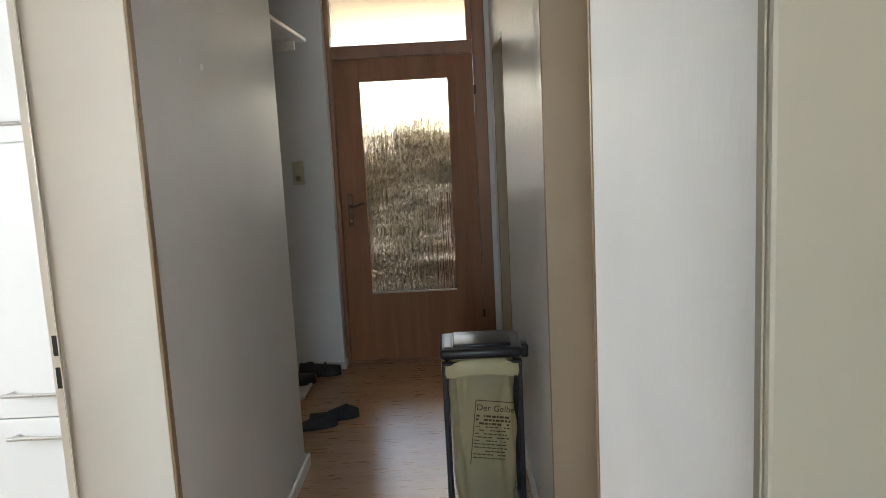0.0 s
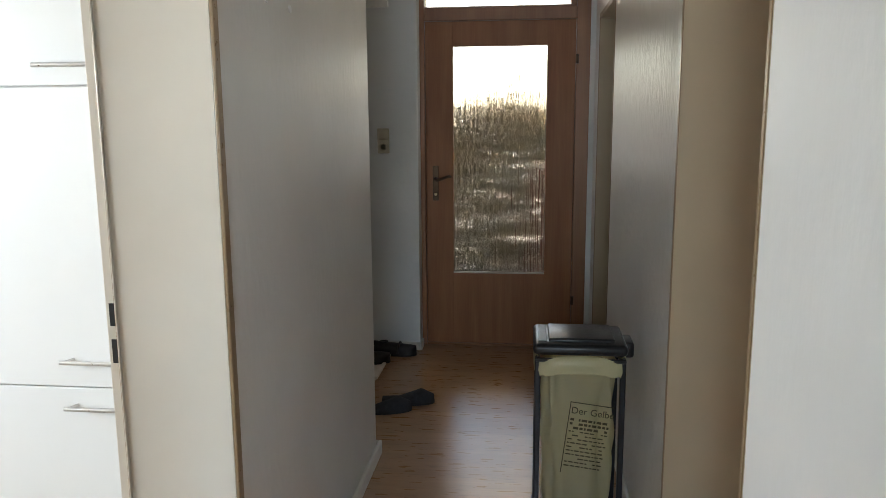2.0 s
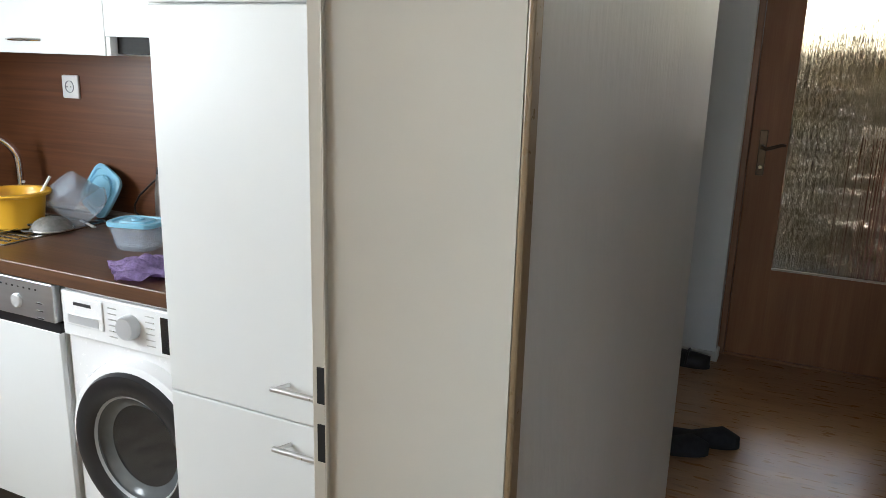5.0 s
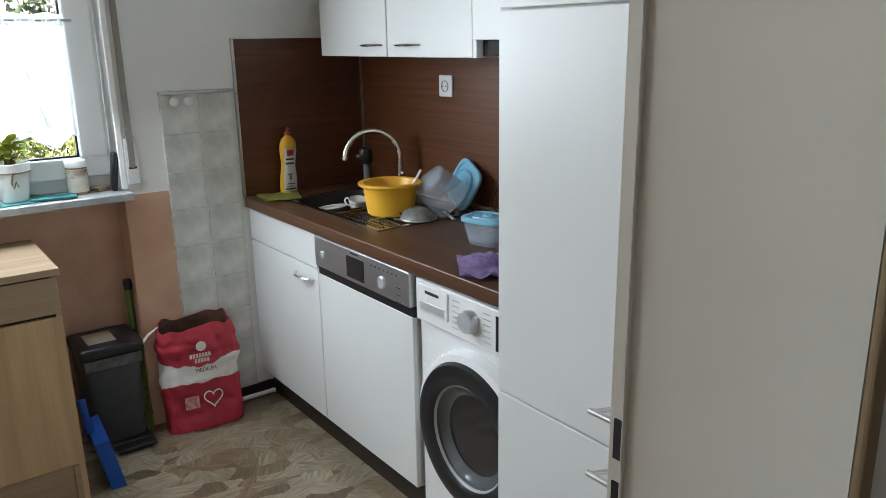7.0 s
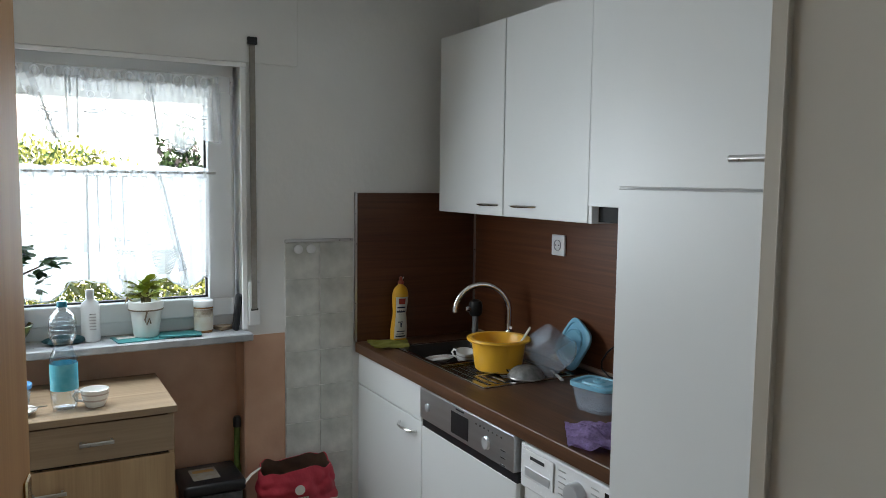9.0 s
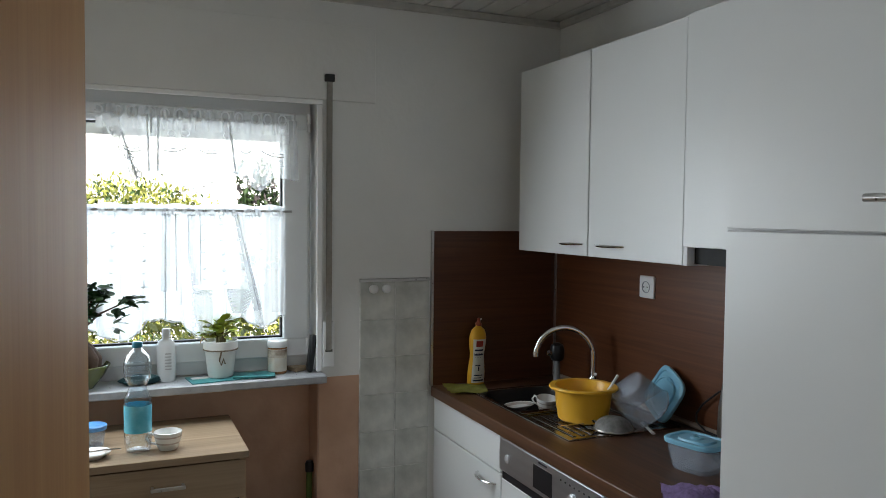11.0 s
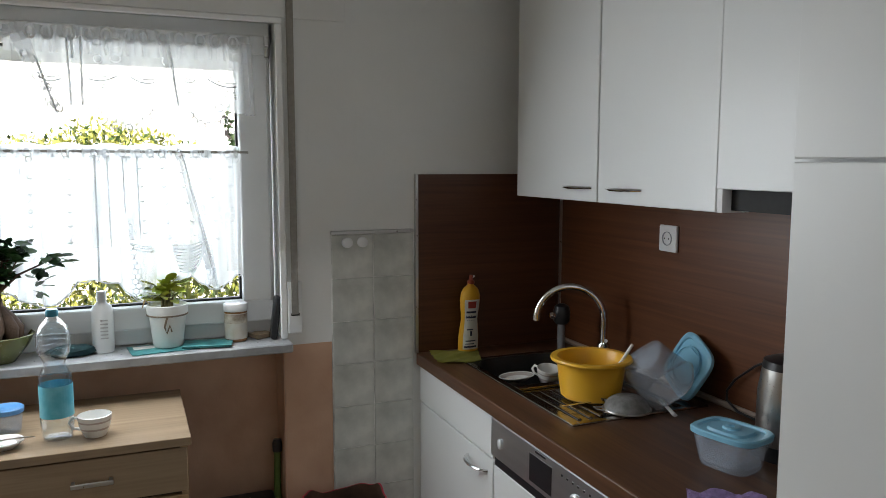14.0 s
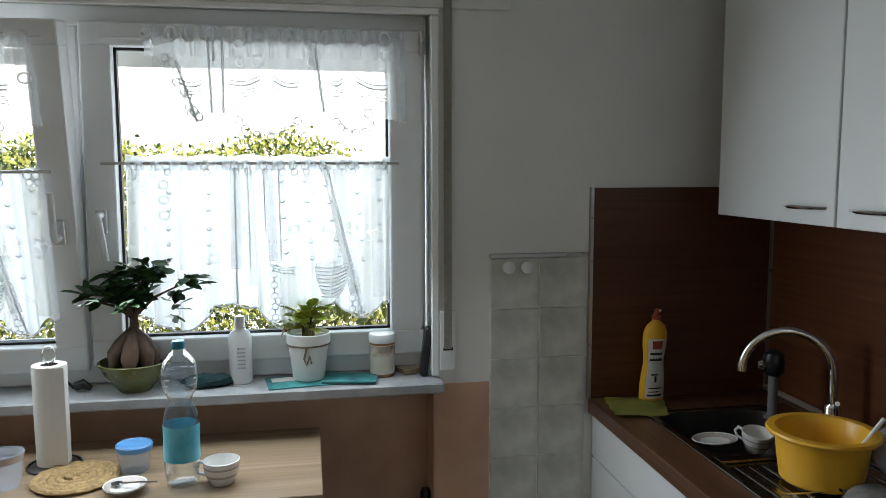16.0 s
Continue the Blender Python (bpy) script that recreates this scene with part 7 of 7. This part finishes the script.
part("sheet", B((-0.05, -0.075, 0), (0.05, 0.075, 0.004)), mat("dark_teal_print", (0.02, 0.13, 0.15), 0.4, var=0.6, scale=22, stain=(0.05, 0.28, 0.28)), t)
part("fold", B((0.040, -0.075, 0.004), (0.05, 0.075, 0.007), 0.001), TURQ, t)
t.matrix_basis = pose(XS + 0.02, 1.575, ZS + 0.0045, 0, 0, -10)
t = thing("work_glove", "crumpled dark teal cloth on the sill", "cloth")
bm = bmesh.new()
bmesh.ops.create_icosphere(bm, subdivisions=3, radius=1.0)
for v in bm.verts:
    k = 1 + 0.35 * noise.noise(v.co * 1.8) + 0.15 * noise.noise(v.co * 5)
    v.co = Vector((v.co.x * 0.038 * k, v.co.y * 0.062 * k, max(0, 0.016 + v.co.z * 0.020 * k)))
part("cloth", bm, mat("dark_teal_cloth", (0.015, 0.05, 0.055), 0.9, var=0.4, scale=40, bump=0.4, bscale=200), t, smooth=60)
t.matrix_basis = pose(XS + 0.01, 1.18, ZS, 0, 0, 10)
t = thing("clothes_peg", "small black plastic clip on the sill", "clip", at=(XS, 0.845, ZS))
part("jaw", tube([(XS, 0.835, ZS + 0.014), (XS + 0.004, 0.855, ZS + 0.022), (XS, 0.875, ZS + 0.008)], [0.012, 0.014, 0.006], 8), BLACK_PLASTIC, t, smooth=60)
part("grip", tube([(XS, 0.83, ZS + 0.01), (XS + 0.006, 0.815, ZS + 0.03)], 0.004, 6), BLACK_PLASTIC, t, smooth=60)

# ---- things on the kitchen floor ----
t = thing("pedal_bin", "dark grey pedal bin with black lid", "bin", at=(-3.255, 1.67, 0))
GREYP = mat("dark_grey_plastic", (0.045, 0.048, 0.052), 0.45, var=0.12, scale=10)
x0, x1, y0, y1 = -3.372, -3.150, 1.556, 1.784
bm = bmesh.new()
rings = []
for s, z in ((0.86, 0.012), (0.90, 0.06), (1.0, 0.375), (1.0, 0.38)):
    ring = []
    for k in range(36):
        a = 2 * math.pi * k / 36
        c, q = math.cos(a), math.sin(a)
        ring.append(bm.verts.new(((x0 + x1) / 2 + s * 0.107 * math.copysign(abs(c) ** 0.35, c), (y0 + y1) / 2 + s * 0.108 * math.copysign(abs(q) ** 0.35, q), z)))
    rings.append(ring)
for a, b in zip(rings, rings[1:]):
    for k in range(36):
        bm.faces.new((a[k], a[(k + 1) % 36], b[(k + 1) % 36], b[k]))
bm.faces.new(rings[0]), bm.faces.new(rings[-1])
part("bucket", bm, GREYP, t, "dark grey tapered bucket", smooth=50)
ld = part("lid", B((x0 - 0.002, y0 - 0.002, 0.378), (x1 + 0.006, y1 + 0.002, 0.425), 0.014, 3), BLACK_PLASTIC, t, "black flat lid", smooth=50)
part("sticker", B((-3.32, 1.60, 0.425), (-3.20, 1.70, 0.4262)), mat("product_sticker", (0.66, 0.64, 0.58), 0.5, var=0.4, scale=40, stain=(0.35, 0.30, 0.22)), ld, "pale product sticker")
part("sticker_band", B((-3.30, 1.61, 0.4262), (-3.275, 1.69, 0.4268)), mat("sticker_orange", (0.5, 0.3, 0.1), 0.5), ld)
part("foot_ring", B((x0 + 0.01, y0 + 0.01, 0.0), (x1 + 0.012, y1 - 0.01, 0.030), 0.008, 2), BLACK_PLASTIC, t)
part("pedal", B((x1 + 0.01, 1.63, 0.012), (x1 + 0.065, 1.775, 0.026), 0.005, 2), BLACK_PLASTIC, t, "wide black pedal")
part("liner", B((x1 - 0.006, y0 + 0.012, 0.335), (x1 - 0.001, y1 - 0.012, 0.378), 0.002), mat("clear_bin_liner", (0.10, 0.105, 0.11), 0.2, var=0.3, scale=30, bump=0.4, bscale=40), t, "bit of bin liner under the lid")

RED = mat("printed_red_paper_sack", (0.47, 0.035, 0.06), 0.50, var=0.20, scale=9, bump=0.55, bscale=17)
t = thing("flour_sack", "open red and white paper flour sack leaning on the wall", "sack")
bm = bmesh.new()
W, D, H = 0.295, 0.130, 0.440
rows, seg = 60, 110
g = []
for j in range(rows + 1):
    v = j / rows
    ring = []
    for k in range(seg):
        a = 2 * math.pi * k / seg
        c, q = math.cos(a), math.sin(a)
        e = 0.58
        bulge = 1 + 0.06 * math.sin(math.pi * v) - 0.06 * v
        p = Vector((D / 2 * bulge * math.copysign(abs(c) ** e, c), W / 2 * bulge * math.copysign(abs(q) ** e, q), H * v + (0.008 * math.sin(3 * a + 1) + 0.006 * math.sin(7 * a) - 0.013 * c - 0.002) * v ** 6))
        nn = noise.noise(Vector((p.x * 9, p.y * 9, p.z * 7))) * 0.028 + abs(noise.noise(p * 16)) * 0.026 + noise.noise(p * 37) * 0.006
        d = Vector((c, q, 0))
        ring.append(bm.verts.new(p + d * nn * (0.35 + 0.75 * v) * (1 - 0.7 * max(0, v - 0.8) / 0.2) * (0.35 if c < 0 else 1.0)))
    g.append(ring)
for a, b in zip(g, g[1:]):
    for k in range(seg):
        bm.faces.new((a[k], a[(k + 1) % seg], b[(k + 1) % seg], b[k]))
bm.faces.new(g[0])
lin = bmesh.new()
inner = [[lin.verts.new((v.co.x * 0.955, v.co.y * 0.965, v.co.z - 0.001)) for v in ring] for ring in g[34:]]
for a, b in zip(inner, inner[1:]):
    for k in range(seg):
        lin.faces.new((a[k], a[(k + 1) % seg], b[(k + 1) % seg], b[k]))
for k in range(seg):
    q = (inner[-1][k].co, inner[-1][(k + 1) % seg].co, g[-1][(k + 1) % seg].co, g[-1][k].co)
    bm.faces.new((g[-1][k], g[-1][(k + 1) % seg], bm.verts.new(q[1]), bm.verts.new(q[0])))
# white band across the print, with a torn-looking wavy edge
n, l = RED.node_tree.nodes, RED.node_tree.links
tc, sp, wav, hgt, top, low, both, mx = (n.new("ShaderNode" + k) for k in ("TexCoord", "SeparateXYZ", "TexNoise", "Math", "MapRange", "MapRange", "Math", "Mix"))
wav.inputs["Scale"].default_value, hgt.operation, hgt.inputs[1].default_value = 9.0, "MULTIPLY_ADD", 0.10
l.new(tc.outputs["Object"], sp.inputs[0]), l.new(tc.outputs["Object"], wav.inputs[0]), l.new(wav.outputs[0], hgt.inputs[0]), l.new(sp.outputs[2], hgt.inputs[2])
low.inputs[1].default_value, low.inputs[2].default_value = 0.252, 0.256
top.inputs[1].default_value, top.inputs[2].default_value, top.inputs[3].default_value, top.inputs[4].default_value = 0.330, 0.334, 1.0, 0.0
both.operation, mx.data_type = "MULTIPLY", "RGBA"
l.new(hgt.outputs[0], low.inputs[0]), l.new(hgt.outputs[0], top.inputs[0])
l.new(low.outputs[0], both.inputs[0]), l.new(top.outputs[0], both.inputs[1]), l.new(both.outputs[0], mx.inputs[0])
pr = n["Principled BSDF"]
l.new(pr.inputs["Base Color"].links[0].from_socket, mx.inputs[6])
mx.inputs[7].default_value = (0.76, 0.74, 0.71, 1)
l.new(mx.outputs[2], pr.inputs["Base Color"])
sk0 = part("sack", bm, RED, t, smooth=75)
part("lining", lin, mat("shaded_paper_lining", (0.10, 0.055, 0.035), 0.8, var=0.3, scale=20), sk0, "brown paper lining of the open mouth, shade in its colour", smooth=75)
part("contents", lathe([(0.0, 0.30), (0.05, 0.296), (0.066, 0.29)], 20, (0, 0, 0), cap=False), mat("shaded_paper_inside", (0.10, 0.055, 0.035), 0.8, var=0.3), t, "dark disc for the shade inside the open sack")
WHITEP = mat("white_print", (0.70, 0.66, 0.60), 0.5, var=0.1)
XF = D / 2 + 0.016
part("emblem", lathe([(0.0, 0.001), (0.020, 0.0)], 18, (XF + 0.002, 0.0, 0.355), "x", cap=False), WHITEP, t)
for k, (wd, z) in enumerate(((0.095, 0.318), (0.060, 0.297))):
    for q in range(int(wd / 0.012)):
        part("print_bar", B((XF + 0.001, -wd / 2 + q * 0.012, z - 0.008), (XF + 0.003, -wd / 2 + q * 0.012 + 0.009, z + 0.008)), WHITEP, t)
part("heart_print", tube([(XF + 0.008, 0.026 + 0.0024 * 16 * math.sin(a) ** 3 * 0.95, 0.135 + 0.0024 * (13 * math.cos(a) - 5 * math.cos(2 * a) - 2 * math.cos(3 * a) - math.cos(4 * a))) for a in (2 * math.pi * q / 40 for q in range(40))], 0.003, 6, closed=True), WHITEP, t, "white heart outline print")
part("side_print", B((XF + 0.004, -0.085, 0.105), (XF + 0.007, -0.030, 0.155)), mat("pink_print", (0.55, 0.25, 0.27), 0.5, var=0.4, scale=60), t)
part("handle_tab", tube([(0.02, -0.14, 0.445), (0.03, -0.18, 0.425), (0.05, -0.215, 0.395)], [0.006, 0.010, 0.008], 6, flat=0.35), WHITEP, t, "torn white paper strip")
cu = bpy.data.curves.new("word", "FONT")
cu.body, cu.size, cu.align_x, cu.extrude = "MEDIUM", 0.022, "CENTER", 0.0006
tmp = new("word_tmp", cu)
bpy.context.view_layer.update()
me = bpy.data.meshes.new_from_object(tmp.evaluated_get(bpy.context.evaluated_depsgraph_get()))
bpy.data.objects.remove(tmp)
wd = new("printed_word", me)
me.materials.append(mat("dark_print", (0.10, 0.07, 0.07), 0.5))
wd.parent = t
wd.matrix_basis = pose(XF + 0.010, 0.008, 0.252, 90, 0, 90)
t.matrix_basis = pose(-3.166, 1.99, 0, 0, -2, -6)

# dustpan with brush
BLUE = mat("blue_plastic", (0.012, 0.07, 0.32), 0.35, var=0.1)
t = thing("dustpan", "blue plastic dustpan with brush standing by the sideboard", "dustpan")
part("pan", boxes(((-0.115, -0.10, 0.0), (0.115, -0.096, 0.20)), ((-0.115, -0.10, 0.0), (-0.110, -0.05, 0.20)), ((0.110, -0.10, 0.0), (0.115, -0.05, 0.20)), ((-0.115, -0.10, 0.196), (0.115, -0.05, 0.20)), bevel=0.001), BLUE, t)
part("handle", tube([(0, -0.095, 0.20), (0, -0.09, 0.26), (0, -0.085, 0.33)], [0.016, 0.012, 0.014], 10, flat=0.6), BLUE, t, smooth=50)
br = part("brush", B((-0.10, -0.085, 0.06), (0.10, -0.055, 0.09), 0.006, 2), BLUE, t, "blue brush head")
rnd = random.Random(3)
bm = bmesh.new()
for k in range(160):
    x, y = rnd.uniform(-0.098, 0.098), rnd.uniform(-0.083, -0.057)
    tube([(x, y, 0.062), (x + rnd.uniform(-0.006, 0.006), y + rnd.uniform(-0.004, 0.004), 0.012)], 0.0014, 4, bm=bm)
tagged(part("bristles", bm, BLUE, br), kind="stuff")
t.matrix_basis = pose(-2.985, 1.66, 0.003, 11, 0, -4)

# green broom in the niche corner
t = thing("broom", "green broom standing head down in the niche corner", "broom", at=(-3.30, 1.785, 0))
part("handle", tube([(-3.315, 1.790, 0.40), (-3.325, 1.795, 0.585)], 0.012, 10), mat("green_broom_plastic", (0.09, 0.15, 0.03), 0.5), t, smooth=50)
part("cap", lathe([(0.016, 0), (0.017, 0.03), (0.012, 0.042), (0, 0.043)], 16, (-3.325, 1.795, 0.575)), BLACK_PLASTIC, t, smooth=40)
bm = bmesh.new()
rnd = random.Random(5)
for k in range(130):
    a, r = rnd.uniform(0, 6.28), rnd.uniform(0, 0.014)
    s = rnd.uniform(0.5, 1.0)
    tube([(-3.315 + r * math.cos(a), 1.79 + r * math.sin(a), 0.42), (-3.285 + 2.0 * r * math.cos(a), 1.79 + 1.6 * r * math.sin(a), 0.2), (-3.26 + 3.4 * r * math.cos(a), 1.788 + 1.8 * r * math.sin(a), 0.004)], 0.0016, 4, bm=bm)
tagged(part("bristles", bm, mat("green_bristle", (0.12, 0.17, 0.03), 0.6, var=0.4, scale=40), t, "dull green bristles"), kind="stuff")

# ---- sack stand in the corridor ----
t = thing("sack_stand", "black sack stand with a yellow translucent recycling sack", "bin", at=(0.30, 2.82, 0))
lx0, lx1, ly0, ly1 = 0.145, 0.440, 2.69, 2.95
lid = part("lid", B((lx0 - 0.012, ly0 - 0.012, 0.672), (lx1 + 0.010, ly1, 0.712), 0.016, 3), BLACK_PLASTIC, t, "black plastic lid with raised panel", smooth=50)
part("lid_panel", B((lx0 + 0.04, ly0 + 0.03, 0.706), (lx1 - 0.03, ly1 - 0.03, 0.722), 0.010, 3), BLACK_PLASTIC, lid, smooth=50)
part("lid_grip", B((lx0 + 0.005, ly0 + 0.02, 0.708), (lx0 + 0.035, ly1 - 0.04, 0.716), 0.004, 2), mat("grey_worn_plastic", (0.16, 0.16, 0.15), 0.35), lid)
part("hinge_block", B((lx1 + 0.002, ly0 + 0.06, 0.648), (lx1 + 0.038, ly0 + 0.17, 0.704), 0.010, 2), BLACK_PLASTIC, lid, smooth=50)
part("clamp_ring", tube([(lx0, ly0, 0.655), (lx1, ly0, 0.655), (lx1, ly1, 0.655), (lx0, ly1, 0.655)], 0.008, 8, closed=True), BLACK_PLASTIC, t, smooth=50)
for x in (lx0 + 0.004, lx1 - 0.004):
    for y in (ly0 + 0.014, ly1 - 0.014):
        part("leg", B((x - 0.010, y - 0.010, 0.012), (x + 0.010, y + 0.010, 0.660), 0.004, 2), BLACK_PLASTIC, t)
for x in (lx0 + 0.004, lx1 - 0.004):
    part("foot", B((x - 0.014, ly0 - 0.04, 0.0), (x + 0.014, ly1 + 0.02, 0.020), 0.006, 2), BLACK_PLASTIC, t)


def sack_film():
    m = mat("yellow_sack_film", (0.80, 0.74, 0.50), 0.32, var=0.12, scale=6, bump=0.25, bscale=22, alpha=0.80)
    n, l = m.node_tree.nodes, m.node_tree.links
    p = n["Principled BSDF"]
    tr, mx = n.new("ShaderNodeBsdfTranslucent"), n.new("ShaderNodeMixShader")
    tr.inputs[0].default_value = (0.76, 0.68, 0.38, 1)
    mx.inputs[0].default_value = 0.55
    l.new(p.outputs[0], mx.inputs[1]), l.new(tr.outputs[0], mx.inputs[2])
    l.new(mx.outputs[0], n["Material Output"].inputs[0])
    return m


bm = bmesh.new()
g = []
cx, cy = (lx0 + lx1) / 2, (ly0 + ly1) / 2
for j in range(31):
    v = j / 30
    ring = []
    for k in range(52):
        a = 2 * math.pi * k / 52
        c, q = math.cos(a), math.sin(a)
        e = 0.45 + 0.25 * (1 - v)
        sx, sy = (lx1 - lx0) / 2 - 0.024 - 0.012 * (1 - v), (ly1 - ly0) / 2 - 0.012
        fold = 0.012 * math.sin(9 * a + 3 * v) * math.sin(math.pi * v) + 0.014 * noise.noise(Vector((3 * c, 3 * q, 5 * v)))
        ring.append(bm.verts.new((cx + (sx + fold) * math.copysign(abs(c) ** e, c), cy + (sy + fold) * math.copysign(abs(q) ** e, q), 0.028 + 0.615 * v)))
    g.append(ring)
for a, b in zip(g, g[1:]):
    for k in range(52):
        bm.faces.new((a[k], a[(k + 1) % 52], b[(k + 1) % 52], b[k]))
bm.faces.new(g[0])
FILM = sack_film()
sk = part("sack", bm, FILM, t, "pale yellow translucent sack", smooth=80)
bm = bmesh.new()
cuff = []
for s, z in ((0.985, 0.612), (1.05, 0.606), (1.07, 0.63), (1.06, 0.665), (1.0, 0.668)):
    cuff.append([bm.verts.new((cx + s * (lx1 - lx0) / 2 * math.copysign(abs(math.cos(a)) ** 0.3, math.cos(a)), cy + s * (ly1 - ly0) / 2 * math.copysign(abs(math.sin(a)) ** 0.3, math.sin(a)), z - 0.012 * math.sin(2 * a) ** 2 + 0.004 * math.sin(11 * a))) for a in (2 * math.pi * k / 60 for k in range(60))])
for a, b in zip(cuff, cuff[1:]):
    for k in range(60):
        bm.faces.new((a[k], a[(k + 1) % 60], b[(k + 1) % 60], b[k]))
part("cuff", bm, mat("pale_sack_cuff", (0.52, 0.46, 0.26), 0.35, var=0.1, bump=0.2, bscale=40), t, "sack edge folded over the ring", smooth=70)
bm = bmesh.new()
bmesh.ops.create_icosphere(bm, subdivisions=3, radius=1.0)
for v in bm.verts:
    k = 1 + 0.3 * noise.noise(v.co * 2.2)
    v.co = Vector((cx + v.co.x * 0.085 * k, cy + v.co.y * 0.075 * k, 0.15 + v.co.z * 0.12 * k))
part("contents", bm, mat("mixed_packaging", (0.45, 0.43, 0.40), 0.6, var=0.6, scale=20, stain=(0.12, 0.12, 0.14)), sk, "crumpled packaging inside the sack", smooth=30)
INK = mat("olive_sack_ink", (0.10, 0.085, 0.03), 0.5, var=0.15)
pr = part("print_frame", boxes(((0.262, ly0 - 0.004, 0.508), (0.408, ly0 - 0.003, 0.511)), ((0.262, ly0 - 0.004, 0.25), (0.265, ly0 - 0.003, 0.508))), INK, sk)
pr.matrix_basis = Matrix.Translation((0.262, 0, 0.508)) @ Matrix.Rotation(radians(7), 4, "Y") @ Matrix.Translation((-0.262, 0, -0.508))
for txt, sz, z in (("Der Gelbe", 0.034, 0.470), ):
    cu = bpy.data.curves.new("word", "FONT")
    cu.body, cu.size, cu.extrude = txt, sz, 0.0004
    tmp = new("word_tmp", cu)
    bpy.context.view_layer.update()
    me = bpy.data.meshes.new_from_object(tmp.evaluated_get(bpy.context.evaluated_depsgraph_get()))
    bpy.data.objects.remove(tmp)
    me.materials.append(INK)
    wd = new("printed_words", me)
    wd.parent = pr
    wd.matrix_basis = pose(0.268, ly0 - 0.0045, z, 90, 0, 0)
rnd = random.Random(9)
z = 0.452
for row in range(13):
    x = 0.270
    h = 0.008 if row < 3 else 0.004
    while x < 0.395:
        ln = rnd.uniform(0.006, 0.02)
        if rnd.random() < 0.86:
            part("print_bar", B((x, ly0 - 0.0045, z - h), (min(x + ln, 0.402), ly0 - 0.0035, z)), INK, pr)
        x += ln + 0.004
    z -= h + (0.007 if row < 3 else 0.010)
